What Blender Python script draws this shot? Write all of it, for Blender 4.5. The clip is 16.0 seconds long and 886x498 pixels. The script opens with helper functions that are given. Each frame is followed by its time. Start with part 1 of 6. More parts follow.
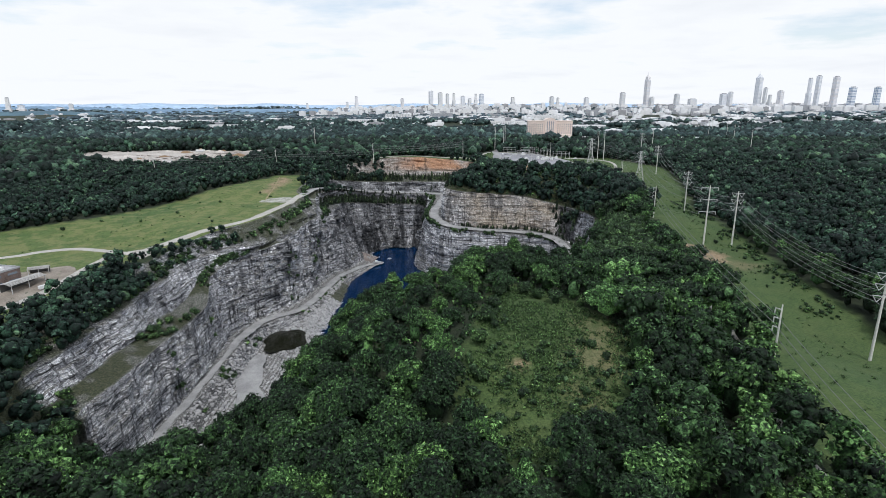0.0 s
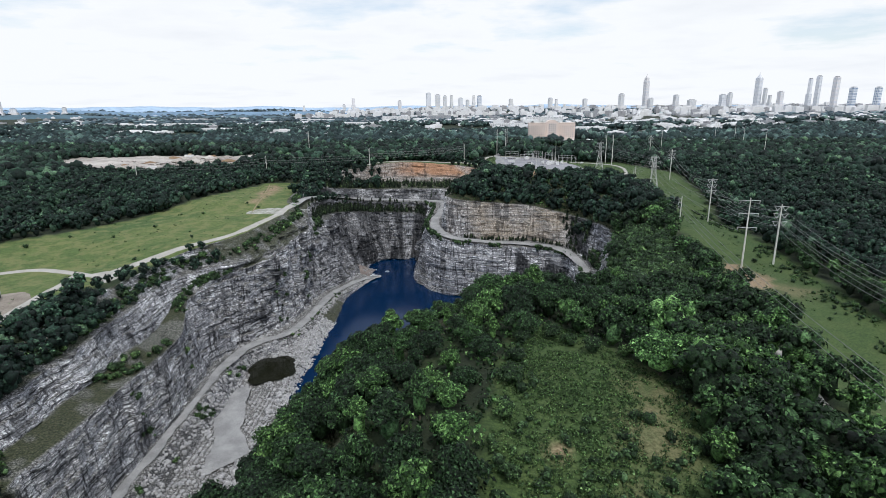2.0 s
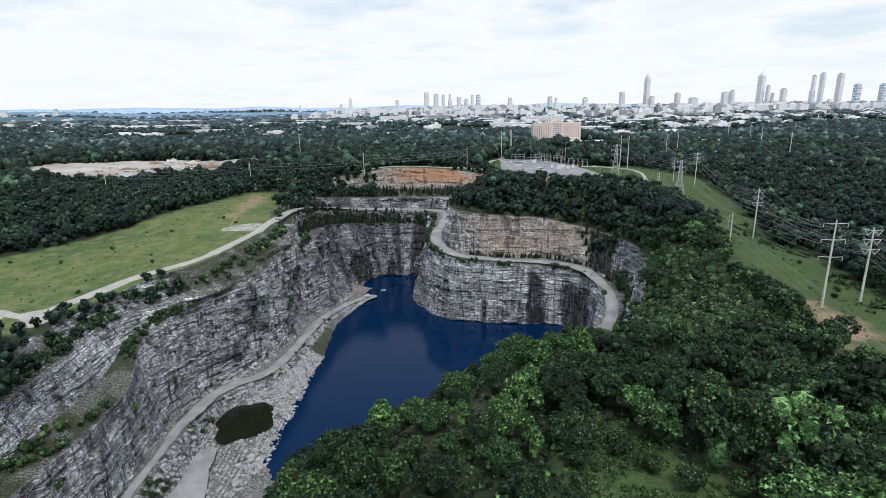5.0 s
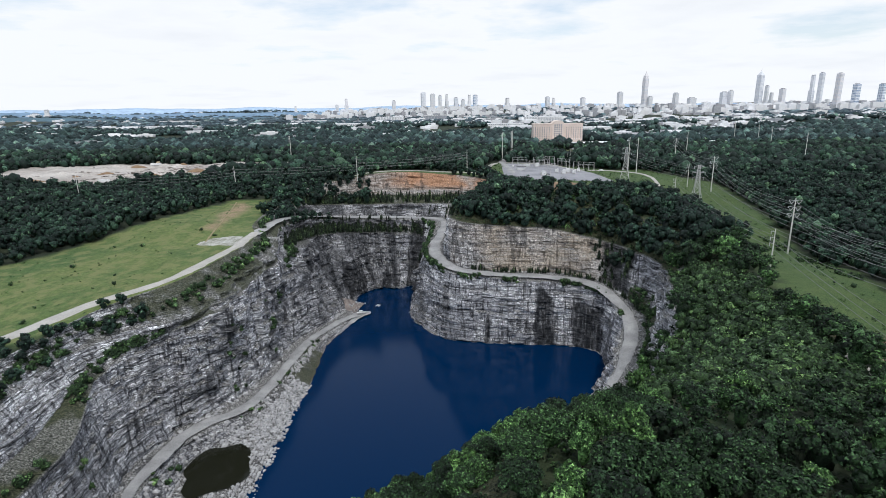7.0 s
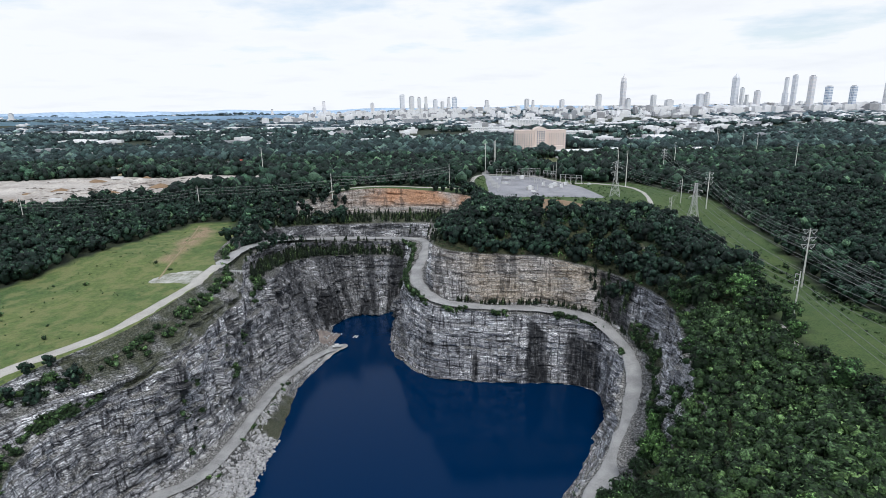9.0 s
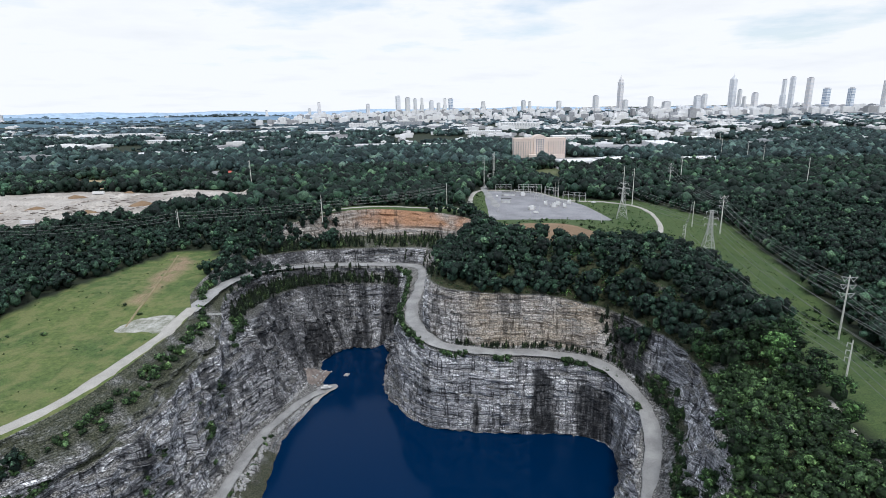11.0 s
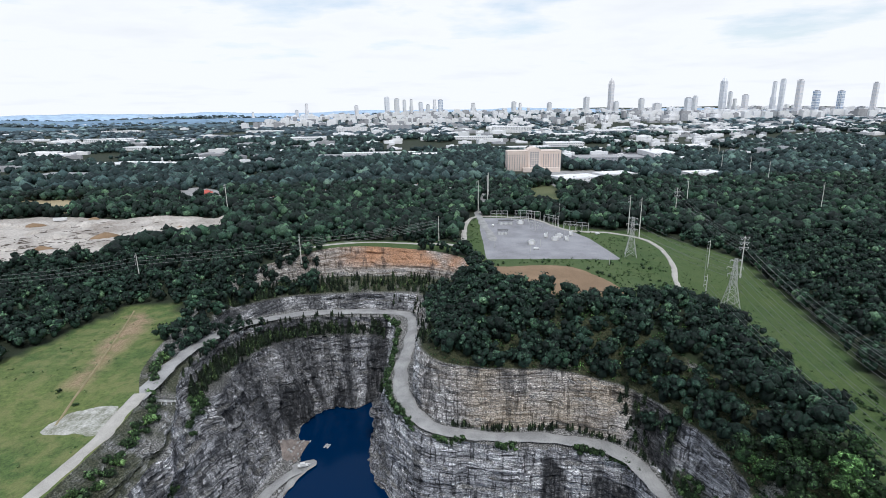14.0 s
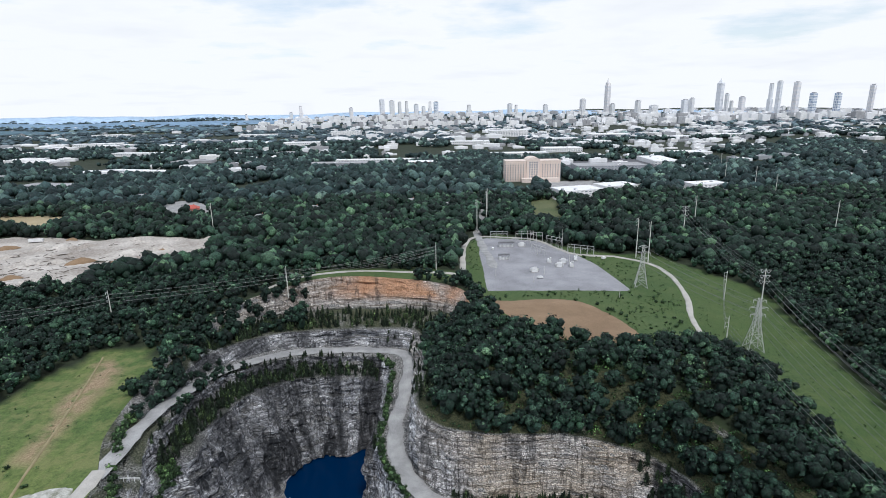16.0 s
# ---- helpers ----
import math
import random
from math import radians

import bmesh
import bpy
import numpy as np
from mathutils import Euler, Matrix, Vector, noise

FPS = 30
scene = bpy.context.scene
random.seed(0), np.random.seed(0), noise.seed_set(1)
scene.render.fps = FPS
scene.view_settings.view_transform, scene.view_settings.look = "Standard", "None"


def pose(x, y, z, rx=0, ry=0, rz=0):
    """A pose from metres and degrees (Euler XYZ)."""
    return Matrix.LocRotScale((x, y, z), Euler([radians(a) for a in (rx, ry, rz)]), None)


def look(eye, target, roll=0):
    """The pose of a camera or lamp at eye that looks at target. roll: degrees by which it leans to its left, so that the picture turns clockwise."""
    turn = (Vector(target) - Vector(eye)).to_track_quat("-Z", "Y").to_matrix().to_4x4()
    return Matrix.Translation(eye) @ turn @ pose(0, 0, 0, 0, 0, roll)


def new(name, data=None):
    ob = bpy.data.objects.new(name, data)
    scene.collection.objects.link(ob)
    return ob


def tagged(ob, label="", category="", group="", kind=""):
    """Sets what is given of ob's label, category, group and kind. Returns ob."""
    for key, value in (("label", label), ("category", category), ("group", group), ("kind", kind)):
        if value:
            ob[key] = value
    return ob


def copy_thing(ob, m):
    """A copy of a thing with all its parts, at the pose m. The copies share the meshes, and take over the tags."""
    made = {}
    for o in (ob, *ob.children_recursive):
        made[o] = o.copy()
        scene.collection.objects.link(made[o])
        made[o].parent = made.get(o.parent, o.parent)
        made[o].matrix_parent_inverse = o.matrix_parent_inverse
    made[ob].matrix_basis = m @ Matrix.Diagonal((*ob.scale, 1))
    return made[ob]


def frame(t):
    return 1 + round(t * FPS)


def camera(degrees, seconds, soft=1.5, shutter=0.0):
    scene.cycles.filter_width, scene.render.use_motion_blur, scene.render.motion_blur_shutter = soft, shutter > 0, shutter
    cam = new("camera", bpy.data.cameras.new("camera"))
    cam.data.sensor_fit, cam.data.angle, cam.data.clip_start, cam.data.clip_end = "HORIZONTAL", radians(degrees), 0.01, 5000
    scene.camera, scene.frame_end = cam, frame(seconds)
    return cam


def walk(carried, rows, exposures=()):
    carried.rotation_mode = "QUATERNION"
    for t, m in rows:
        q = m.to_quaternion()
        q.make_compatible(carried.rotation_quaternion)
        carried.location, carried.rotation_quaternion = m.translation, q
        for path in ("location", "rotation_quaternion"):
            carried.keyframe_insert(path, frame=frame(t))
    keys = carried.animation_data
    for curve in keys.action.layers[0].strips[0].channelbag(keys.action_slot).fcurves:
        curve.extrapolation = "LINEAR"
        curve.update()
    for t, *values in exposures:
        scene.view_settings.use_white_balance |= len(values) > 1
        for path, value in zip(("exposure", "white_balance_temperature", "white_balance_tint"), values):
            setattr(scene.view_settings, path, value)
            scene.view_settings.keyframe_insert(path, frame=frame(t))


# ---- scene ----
from mathutils.geometry import delaunay_2d_cdt

cam = camera(78.8, 16.0, 0.7)
METRES, EYE, TILT, LEAN, TURN = 300.0, 160.0, -15.2, 1.3, 0.0
ROWS = [
    (0.0, 0.0, 0.0, 0.0, -0.0, 0.2, -1.11),
    (0.5, -0.0031, 0.0303, 0.0086, -0.12, 0.29, -1.05),
    (1.0, -0.006, 0.0606, 0.0174, -0.16, 0.35, -0.97),
    (1.5, -0.0088, 0.0901, 0.0256, -0.2, 0.37, -0.91),
    (2.0, -0.0116, 0.1198, 0.0341, -0.21, 0.39, -0.81),
    (2.5, -0.014, 0.1496, 0.0423, -0.18, 0.41, -0.77),
    (3.0, -0.016, 0.18, 0.0509, -0.16, 0.39, -0.71),
    (3.5, -0.0178, 0.2096, 0.0593, -0.19, 0.39, -0.65),
    (4.0, -0.0193, 0.2402, 0.0678, -0.2, 0.37, -0.58),
    (6.5, -0.0262, 0.3884, 0.1101, -0.57, 0.34, -0.31),
    (7.0, -0.0277, 0.4187, 0.1185, -0.66, 0.36, -0.3),
    (7.4, -0.0287, 0.4427, 0.1264, -0.77, 0.40, -0.26),
    (7.5, -0.0289, 0.4487, 0.1288, -0.8, 0.41, -0.25),
    (7.6, -0.0292, 0.4541, 0.1316, -1.15, 0.41, -0.15),
    (7.7, -0.0294, 0.4595, 0.1350, -1.64, 0.41, -0.01),
    (7.8, -0.0297, 0.4648, 0.1386, -1.98, 0.42, 0.09),
    (7.9, -0.0300, 0.4701, 0.1423, -2.18, 0.42, 0.15),
    (8.0, -0.0302, 0.4754, 0.146, -2.33, 0.42, 0.19),
    (8.1, -0.0303, 0.4805, 0.1497, -2.39, 0.42, 0.21),
    (8.5, -0.0304, 0.5009, 0.1645, -2.56, 0.44, 0.28),
    (9.0, -0.0301, 0.5255, 0.1833, -2.71, 0.45, 0.35),
    (11.5, -0.0275, 0.6463, 0.2813, -3.3, 0.3, 0.43),
    (12.0, -0.0269, 0.6707, 0.3011, -3.53, 0.23, 0.48),
    (12.5, -0.0262, 0.6954, 0.3212, -3.71, 0.22, 0.52),
    (13.0, -0.0254, 0.7198, 0.3412, -3.9, 0.19, 0.58),
    (13.5, -0.025, 0.7443, 0.3614, -4.07, 0.18, 0.62),
    (14.0, -0.0245, 0.7685, 0.3811, -4.18, 0.19, 0.64),
    (14.5, -0.0243, 0.7936, 0.4008, -4.3, 0.18, 0.7),
    (15.0, -0.0226, 0.8171, 0.4205, -4.43, 0.18, 0.74),
    (15.5, -0.0222, 0.8409, 0.4405, -4.55, 0.17, 0.79),
    (16.0, -0.0213, 0.865, 0.4596, -4.63, 0.17, 0.81),
]
walk(cam, [(t, pose(0, 0, EYE, TILT, LEAN, TURN) @ pose(METRES * x, METRES * y, METRES * z, 90 + pitch, roll, yaw)) for t, x, y, z, yaw, pitch, roll in ROWS], [(0.0, 0.0, 6300, 9), (16.0, 0.0, 6200, 9)])

# ---- sky, sun, exposure ----
SUN_ELEVATION, SUN_AZIMUTH = 58.0, 166.0  # azimuth: degrees clockwise from +y
world = bpy.data.worlds.new("sky")
scene.world = world
world.use_nodes = True
wn, wl = world.node_tree.nodes, world.node_tree.links
sky = wn.new("ShaderNodeTexSky")
sky.sky_type, sky.sun_disc = "NISHITA", False
sky.sun_elevation, sky.sun_rotation = radians(SUN_ELEVATION), radians(SUN_AZIMUTH)
sky.air_density, sky.dust_density = 1.0, 1.0
coords = wn.new("ShaderNodeTexCoord")
axes = wn.new("ShaderNodeSeparateXYZ")
wl.new(coords.outputs["Generated"], axes.inputs["Vector"])


def sky_math(kind, a, b):
    m = wn.new("ShaderNodeMath")
    m.operation = kind
    for k, v in enumerate((a, b)):
        if isinstance(v, (int, float)):
            m.inputs[k].default_value = v
        else:
            wl.new(v, m.inputs[k])
    return m.outputs[0]


# a flat layer of broken cloud, seen from below: its gaps close up towards the horizon
high = sky_math("ADD", sky_math("MAXIMUM", axes.outputs["Z"], 0.0), 0.10)
layer = wn.new("ShaderNodeCombineXYZ")
wl.new(sky_math("DIVIDE", axes.outputs["X"], high), layer.inputs["X"])
wl.new(sky_math("DIVIDE", axes.outputs["Y"], high), layer.inputs["Y"])
puffs = wn.new("ShaderNodeTexNoise")
puffs.inputs["Scale"].default_value, puffs.inputs["Detail"].default_value, puffs.inputs["Roughness"].default_value = 0.85, 7.0, 0.55
wl.new(layer.outputs["Vector"], puffs.inputs["Vector"])
stack = sky_math("DIVIDE", 0.051, high)
cover = wn.new("ShaderNodeValToRGB")
cover.color_ramp.elements[0].position, cover.color_ramp.elements[1].position = 0.58, 0.71
cover.color_ramp.elements[0].color = (0.5, 0.5, 0.5, 1)
wl.new(sky_math("ADD", puffs.outputs["Fac"], stack), cover.inputs["Fac"])
grey = wn.new("ShaderNodeValToRGB")
grey.color_ramp.elements[0].position, grey.color_ramp.elements[0].color = 0.52, (6.75, 6.8, 6.9, 1)
grey.color_ramp.elements[1].position, grey.color_ramp.elements[1].color = 0.74, (6.1, 6.2, 6.45, 1)
wl.new(puffs.outputs["Fac"], grey.inputs["Fac"])
clouds = wn.new("ShaderNodeMixRGB")
wl.new(cover.outputs["Color"], clouds.inputs["Fac"])
wl.new(sky.outputs["Color"], clouds.inputs["Color1"])
wl.new(grey.outputs["Color"], clouds.inputs["Color2"])
back = wn["Background"]
wl.new(clouds.outputs["Color"], back.inputs["Color"])
back.inputs["Strength"].default_value = 0.143
sun = new("sun", bpy.data.lights.new("sun", "SUN"))
sun.data.energy, sun.data.angle, sun.data.color = 1.8, radians(10), (1.0, 0.97, 0.93)
a, e = radians(SUN_AZIMUTH), radians(SUN_ELEVATION)
toward = Vector((math.sin(a) * math.cos(e), math.cos(a) * math.cos(e), math.sin(e)))
sun.matrix_world = look(toward * 400, (0, 0, 0))
scene.view_settings.exposure = 0.0

# ---- helpers of this scene ----


def hash01(i, j, k, seed):
    n = (i * 374761393 + j * 668265263 + k * 2147483647 + seed * 974711) & 0xFFFFFFFF
    n = ((n ^ (n >> 13)) * 1274126177) & 0xFFFFFFFF
    n = n ^ (n >> 16)
    return (n & 0xFFFFFF) / float(0xFFFFFF)


def vnoise(p, scale=1.0, seed=0):
    """Smooth value noise, 0 to 1, at the rows of p."""
    p = np.asarray(p, float) / scale
    b = np.floor(p).astype(np.int64)
    w = p - b
    w = w * w * (3 - 2 * w)
    out = 0
    for dx in (0, 1):
        for dy in (0, 1):
            for dz in (0, 1):
                f = (w[:, 0] if dx else 1 - w[:, 0]) * (w[:, 1] if dy else 1 - w[:, 1]) * (w[:, 2] if dz else 1 - w[:, 2])
                out = out + f * hash01(b[:, 0] + dx, b[:, 1] + dy, b[:, 2] + dz, seed)
    return out


def fbm(p, scale, seed=0, octaves=4):
    out, amp, total = 0, 1.0, 0
    for o in range(octaves):
        out, total = out + amp * vnoise(p, scale / 2 ** o, seed + o), total + amp
        amp *= 0.5
    return out / total


def mesh_of(name, verts, faces, mats, smooth=False, attrs=None, index=None):
    """A mesh from arrays: faces is one array of quads or triangles, or a list of such arrays."""
    me = bpy.data.meshes.new(name)
    verts = np.asarray(verts, np.float32).reshape(-1, 3)
    groups = [np.asarray(f, np.int32) for f in (faces if isinstance(faces, list) else [faces]) if len(f)]
    me.vertices.add(len(verts))
    me.vertices.foreach_set("co", verts.ravel())
    loops = np.concatenate([g.ravel() for g in groups])
    sizes = np.concatenate([np.full(len(g), g.shape[1], np.int32) for g in groups])
    me.loops.add(len(loops))
    me.loops.foreach_set("vertex_index", loops)
    me.polygons.add(len(sizes))
    me.polygons.foreach_set("loop_start", np.concatenate([[0], np.cumsum(sizes)[:-1]]).astype(np.int32))
    me.update(calc_edges=True)
    me.polygons.foreach_set("use_smooth", np.full(len(sizes), smooth))
    if index is not None:
        me.polygons.foreach_set("material_index", np.asarray(index, np.int32))
    for m in (mats if isinstance(mats, (list, tuple)) else [mats]):
        me.materials.append(m)
    for key, values in (attrs or {}).items():
        me.attributes.new(key, "FLOAT", "POINT").data.foreach_set("value", np.asarray(values, np.float32))
    me.validate()
    return me


def part(name, mesh, parent=None, label=""):
    ob = new(name, mesh)
    if parent is not None:
        ob.parent = parent
    return tagged(ob, label)


def inside(x, y, poly):
    """Which of the points lie in the polygon."""
    x, y = np.asarray(x, float), np.asarray(y, float)
    odd = np.zeros(x.shape, bool)
    for (x0, y0), (x1, y1) in zip(poly, poly[1:] + poly[:1]):
        if y0 != y1:
            odd ^= ((y0 > y) != (y1 > y)) & (x < (x1 - x0) * (y - y0) / (y1 - y0) + x0)
    return odd


def along(points, step):
    """Even steps along a smooth curve through the points (any number of coordinates)."""
    p = np.array(points, float)
    q = np.vstack([2 * p[0] - p[1], p, 2 * p[-1] - p[-2]])
    t = np.linspace(0, 1, 24, endpoint=False)[:, None]
    out = [0.5 * (2 * b + (c - a) * t + (2 * a - 5 * b + 4 * c - d) * t ** 2 + (3 * b - a - 3 * c + d) * t ** 3)
           for a, b, c, d in zip(q, q[1:], q[2:], q[3:])]
    out = np.vstack(out + [p[-1:]])
    s = np.concatenate([[0], np.cumsum(np.linalg.norm(np.diff(out[:, :2], axis=0), axis=1))])
    n = max(2, int(round(s[-1] / step)) + 1)
    return np.stack([np.interp(np.linspace(0, s[-1], n), s, out[:, k]) for k in range(p.shape[1])], 1)


def near_line(x, y, points):
    """The distance of points to a polyline."""
    best = np.full(np.shape(x), 1e9)
    for (x0, y0), (x1, y1) in zip(points, points[1:]):
        dx, dy = x1 - x0, y1 - y0
        t = np.clip(((x - x0) * dx + (y - y0) * dy) / (dx * dx + dy * dy + 1e-9), 0, 1)
        best = np.minimum(best, np.hypot(x - x0 - t * dx, y - y0 - t * dy))
    return best


# ---- materials ----
def material(name, rough=0.85, metal=0.0):
    m = bpy.data.materials.new(name)
    m.use_nodes = True
    n, l = m.node_tree.nodes, m.node_tree.links
    b = n["Principled BSDF"]
    b.inputs["Roughness"].default_value, b.inputs["Metallic"].default_value = rough, metal
    return m, n, l, b


def noise_node(n, l, scale, detail=4.0, vector=None, rough=0.55):
    t = n.new("ShaderNodeTexNoise")
    t.inputs["Scale"].default_value, t.inputs["Detail"].default_value, t.inputs["Roughness"].default_value = scale, detail, rough
    if vector is None:
        vector = n.new("ShaderNodeNewGeometry").outputs["Position"]
    l.new(vector, t.inputs["Vector"])
    return t.outputs["Fac"]


def ramp(n, l, fac, stops):
    r = n.new("ShaderNodeValToRGB")
    els = r.color_ramp.elements
    while len(els) < len(stops):
        els.new(0.5)
    for el, (p, c) in zip(els, stops):
        el.position, el.color = p, (*c, 1)
    l.new(fac, r.inputs["Fac"])
    return r.outputs["Color"]


def mix(n, l, fac, a, b, kind="MIX"):
    m = n.new("ShaderNodeMixRGB")
    m.blend_type = kind
    for socket, v in (("Fac", fac), ("Color1", a), ("Color2", b)):
        if isinstance(v, bpy.types.NodeSocket):
            l.new(v, m.inputs[socket])
        else:
            m.inputs[socket].default_value = v if socket == "Fac" else (*v, 1)
    return m.outputs["Color"]


def bump(n, l, b, height, strength=0.5, distance=0.3):
    k = n.new("ShaderNodeBump")
    k.inputs["Strength"].default_value, k.inputs["Distance"].default_value = strength, distance
    l.new(height, k.inputs["Height"])
    l.new(k.outputs["Normal"], b.inputs["Normal"])


def speckled(name, dark, light, scale=0.4, rough=0.9, fine=4.0, relief=0.3):
    """Two tones at two scales, with a fine relief."""
    m, n, l, b = material(name, rough)
    big, small = noise_node(n, l, scale), noise_node(n, l, fine, 6)
    c = ramp(n, l, big, [(0.35, dark), (0.68, light)])
    c = mix(n, l, 0.35, c, ramp(n, l, small, [(0.3, tuple(0.6 * v for v in dark)), (0.7, tuple(min(1, 1.3 * v) for v in light))]))
    l.new(c, b.inputs["Base Color"])
    bump(n, l, b, small, 0.5, relief)
    return m


def attribute(n, name):
    t = n.new("ShaderNodeAttribute")
    t.attribute_name = name
    return t.outputs["Fac"]


def squeezed(n, l, scale):
    mp = n.new("ShaderNodeMapping")
    mp.inputs["Scale"].default_value = scale
    l.new(n.new("ShaderNodeNewGeometry").outputs["Position"], mp.inputs["Vector"])
    return mp.outputs["Vector"]


def grey_of(n, l, colour):
    t = n.new("ShaderNodeRGBToBW")
    l.new(colour, t.inputs["Color"])
    return t.outputs["Val"]


def masonry(n, l, run, length, height, warp):
    """Natural blocks along a wall: the grey of each block, and 0 in the joints between them."""
    pos = n.new("ShaderNodeSeparateXYZ")
    l.new(n.new("ShaderNodeNewGeometry").outputs["Position"], pos.inputs["Vector"])
    lay = n.new("ShaderNodeCombineXYZ")
    sway = noise_node(n, l, 0.09, 4)
    for socket, value, step, shift in (("X", run, length, warp * 0.5), ("Y", pos.outputs["Z"], height, warp)):
        a = n.new("ShaderNodeMath")
        a.operation = "DIVIDE"
        l.new(value, a.inputs[0])
        a.inputs[1].default_value = step
        b = n.new("ShaderNodeMath")
        b.operation = "MULTIPLY_ADD"
        l.new(sway, b.inputs[0])
        b.inputs[1].default_value = shift * 6
        l.new(a.outputs[0], b.inputs[2])
        l.new(b.outputs[0], lay.inputs[socket])
    out = []
    for feature, socket in (("F1", "Color"), ("DISTANCE_TO_EDGE", "Distance")):
        t = n.new("ShaderNodeTexVoronoi")
        t.voronoi_dimensions, t.feature = "2D", feature
        t.inputs["Scale"].default_value, t.inputs["Randomness"].default_value = 1.0, 0.85
        l.new(lay.outputs["Vector"], t.inputs["Vector"])
        out.append(t.outputs[socket])
    return grey_of(n, l, out[0]), out[1]


def rock_material():
    m, n, l, b = material("quarry_rock", 0.92)
    run = attribute(n, "run")
    tone = noise_node(n, l, 0.03, 5)
    grain = noise_node(n, l, 1.6, 9, rough=0.65)
    joints = noise_node(n, l, 1.0, 5, squeezed(n, l, (0.55, 0.55, 0.03)), 0.6)
    drips = noise_node(n, l, 1.0, 5, squeezed(n, l, (0.11, 0.11, 0.014)), 0.6)
    big, big_joint = masonry(n, l, run, 6.5, 2.0, 0.12)
    small, small_joint = masonry(n, l, run, 2.6, 0.8, 0.2)
    beds = noise_node(n, l, 1.0, 6, squeezed(n, l, (0.06, 0.06, 1.25)), 0.62)
    c = ramp(n, l, beds, [(0.36, (0.06, 0.061, 0.065)), (0.42, (0.36, 0.362, 0.37)), (0.48, (0.66, 0.66, 0.67)), (0.60, (0.86, 0.86, 0.87))])
    sand = ramp(n, l, beds, [(0.34, (0.26, 0.21, 0.15)), (0.43, (0.44, 0.37, 0.29)), (0.50, (0.55, 0.47, 0.38)), (0.62, (0.66, 0.60, 0.52))])
    c = mix(n, l, 0.7, c, ramp(n, l, small, [(0.15, (0.45, 0.45, 0.47)), (0.45, (0.95, 0.95, 0.95)), (0.85, (1.45, 1.45, 1.45))]), "MULTIPLY")
    shade = ramp(n, l, big, [(0.15, (0.62, 0.62, 0.64)), (0.5, (0.98, 0.98, 0.98)), (0.85, (1.25, 1.25, 1.25))])
    open_joint = mix(n, l, 0.75, ramp(n, l, small_joint, [(0.0, (0.14, 0.14, 0.15)), (0.16, (1, 1, 1))]), ramp(n, l, big_joint, [(0.0, (0.05, 0.05, 0.06)), (0.09, (1, 1, 1))]), "MULTIPLY")
    c = mix(n, l, 0.9, c, shade, "MULTIPLY")
    c = mix(n, l, 0.62, c, open_joint, "MULTIPLY")
    c = mix(n, l, 0.8, c, ramp(n, l, joints, [(0.40, (0.10, 0.10, 0.11)), (0.45, (1, 1, 1))]), "MULTIPLY")
    c = mix(n, l, 1.0, c, ramp(n, l, tone, [(0.38, (0.66, 0.67, 0.69)), (0.58, (1.12, 1.12, 1.12))]), "MULTIPLY")
    sand = mix(n, l, 0.6, sand, ramp(n, l, joints, [(0.39, (0.15, 0.13, 0.11)), (0.46, (1, 1, 1))]), "MULTIPLY")
    sand = mix(n, l, 0.5, sand, open_joint, "MULTIPLY")
    c = mix(n, l, attribute(n, "tan"), c, sand)
    lie = n.new("ShaderNodeSeparateXYZ")
    l.new(n.new("ShaderNodeNewGeometry").outputs["True Normal"], lie.inputs["Vector"])
    c = mix(n, l, ramp(n, l, lie.outputs["Z"], [(0.62, (0, 0, 0)), (0.85, (1, 1, 1))]), c, ramp(n, l, grain, [(0.36, (0.05, 0.049, 0.046)), (0.50, (0.17, 0.168, 0.16)), (0.64, (0.42, 0.41, 0.40))]))
    c = mix(n, l, attribute(n, "rust"), c, ramp(n, l, grain, [(0.3, (0.38, 0.17, 0.08)), (0.7, (0.62, 0.36, 0.21))]))
    # rock stains, plus the painted shade of one hollow and one cave
    dark_amount = n.new("ShaderNodeMath")
    dark_amount.operation = "MULTIPLY"
    l.new(attribute(n, "stain_and_shade"), dark_amount.inputs[0])
    l.new(grey_of(n, l, ramp(n, l, joints, [(0.48, (1, 1, 1)), (0.64, (0.75, 0.75, 0.75))])), dark_amount.inputs[1])
    c = mix(n, l, dark_amount.outputs[0], c, mix(n, l, 0.05, (0.011, 0.013, 0.017), c))
    c = mix(n, l, ramp(n, l, drips, [(0.57, (0, 0, 0)), (0.62, (0.8, 0.8, 0.8))]), c, mix(n, l, 0.25, (0.016, 0.018, 0.022), c))
    c = mix(n, l, 0.75, c, ramp(n, l, grain, [(0.38, (0.30, 0.30, 0.32)), (0.50, (1.0, 1.0, 1.0)), (0.62, (1.45, 1.45, 1.45))]), "MULTIPLY")
    c = mix(n, l, attribute(n, "soil"), c, ramp(n, l, grain, [(0.38, (0.016, 0.026, 0.010)), (0.62, (0.085, 0.090, 0.042))]))
    l.new(c, b.inputs["Base Color"])
    bump(n, l, b, mix(n, l, 0.4, mix(n, l, 0.6, grain, big), open_joint), 0.9, 1.2)
    return m


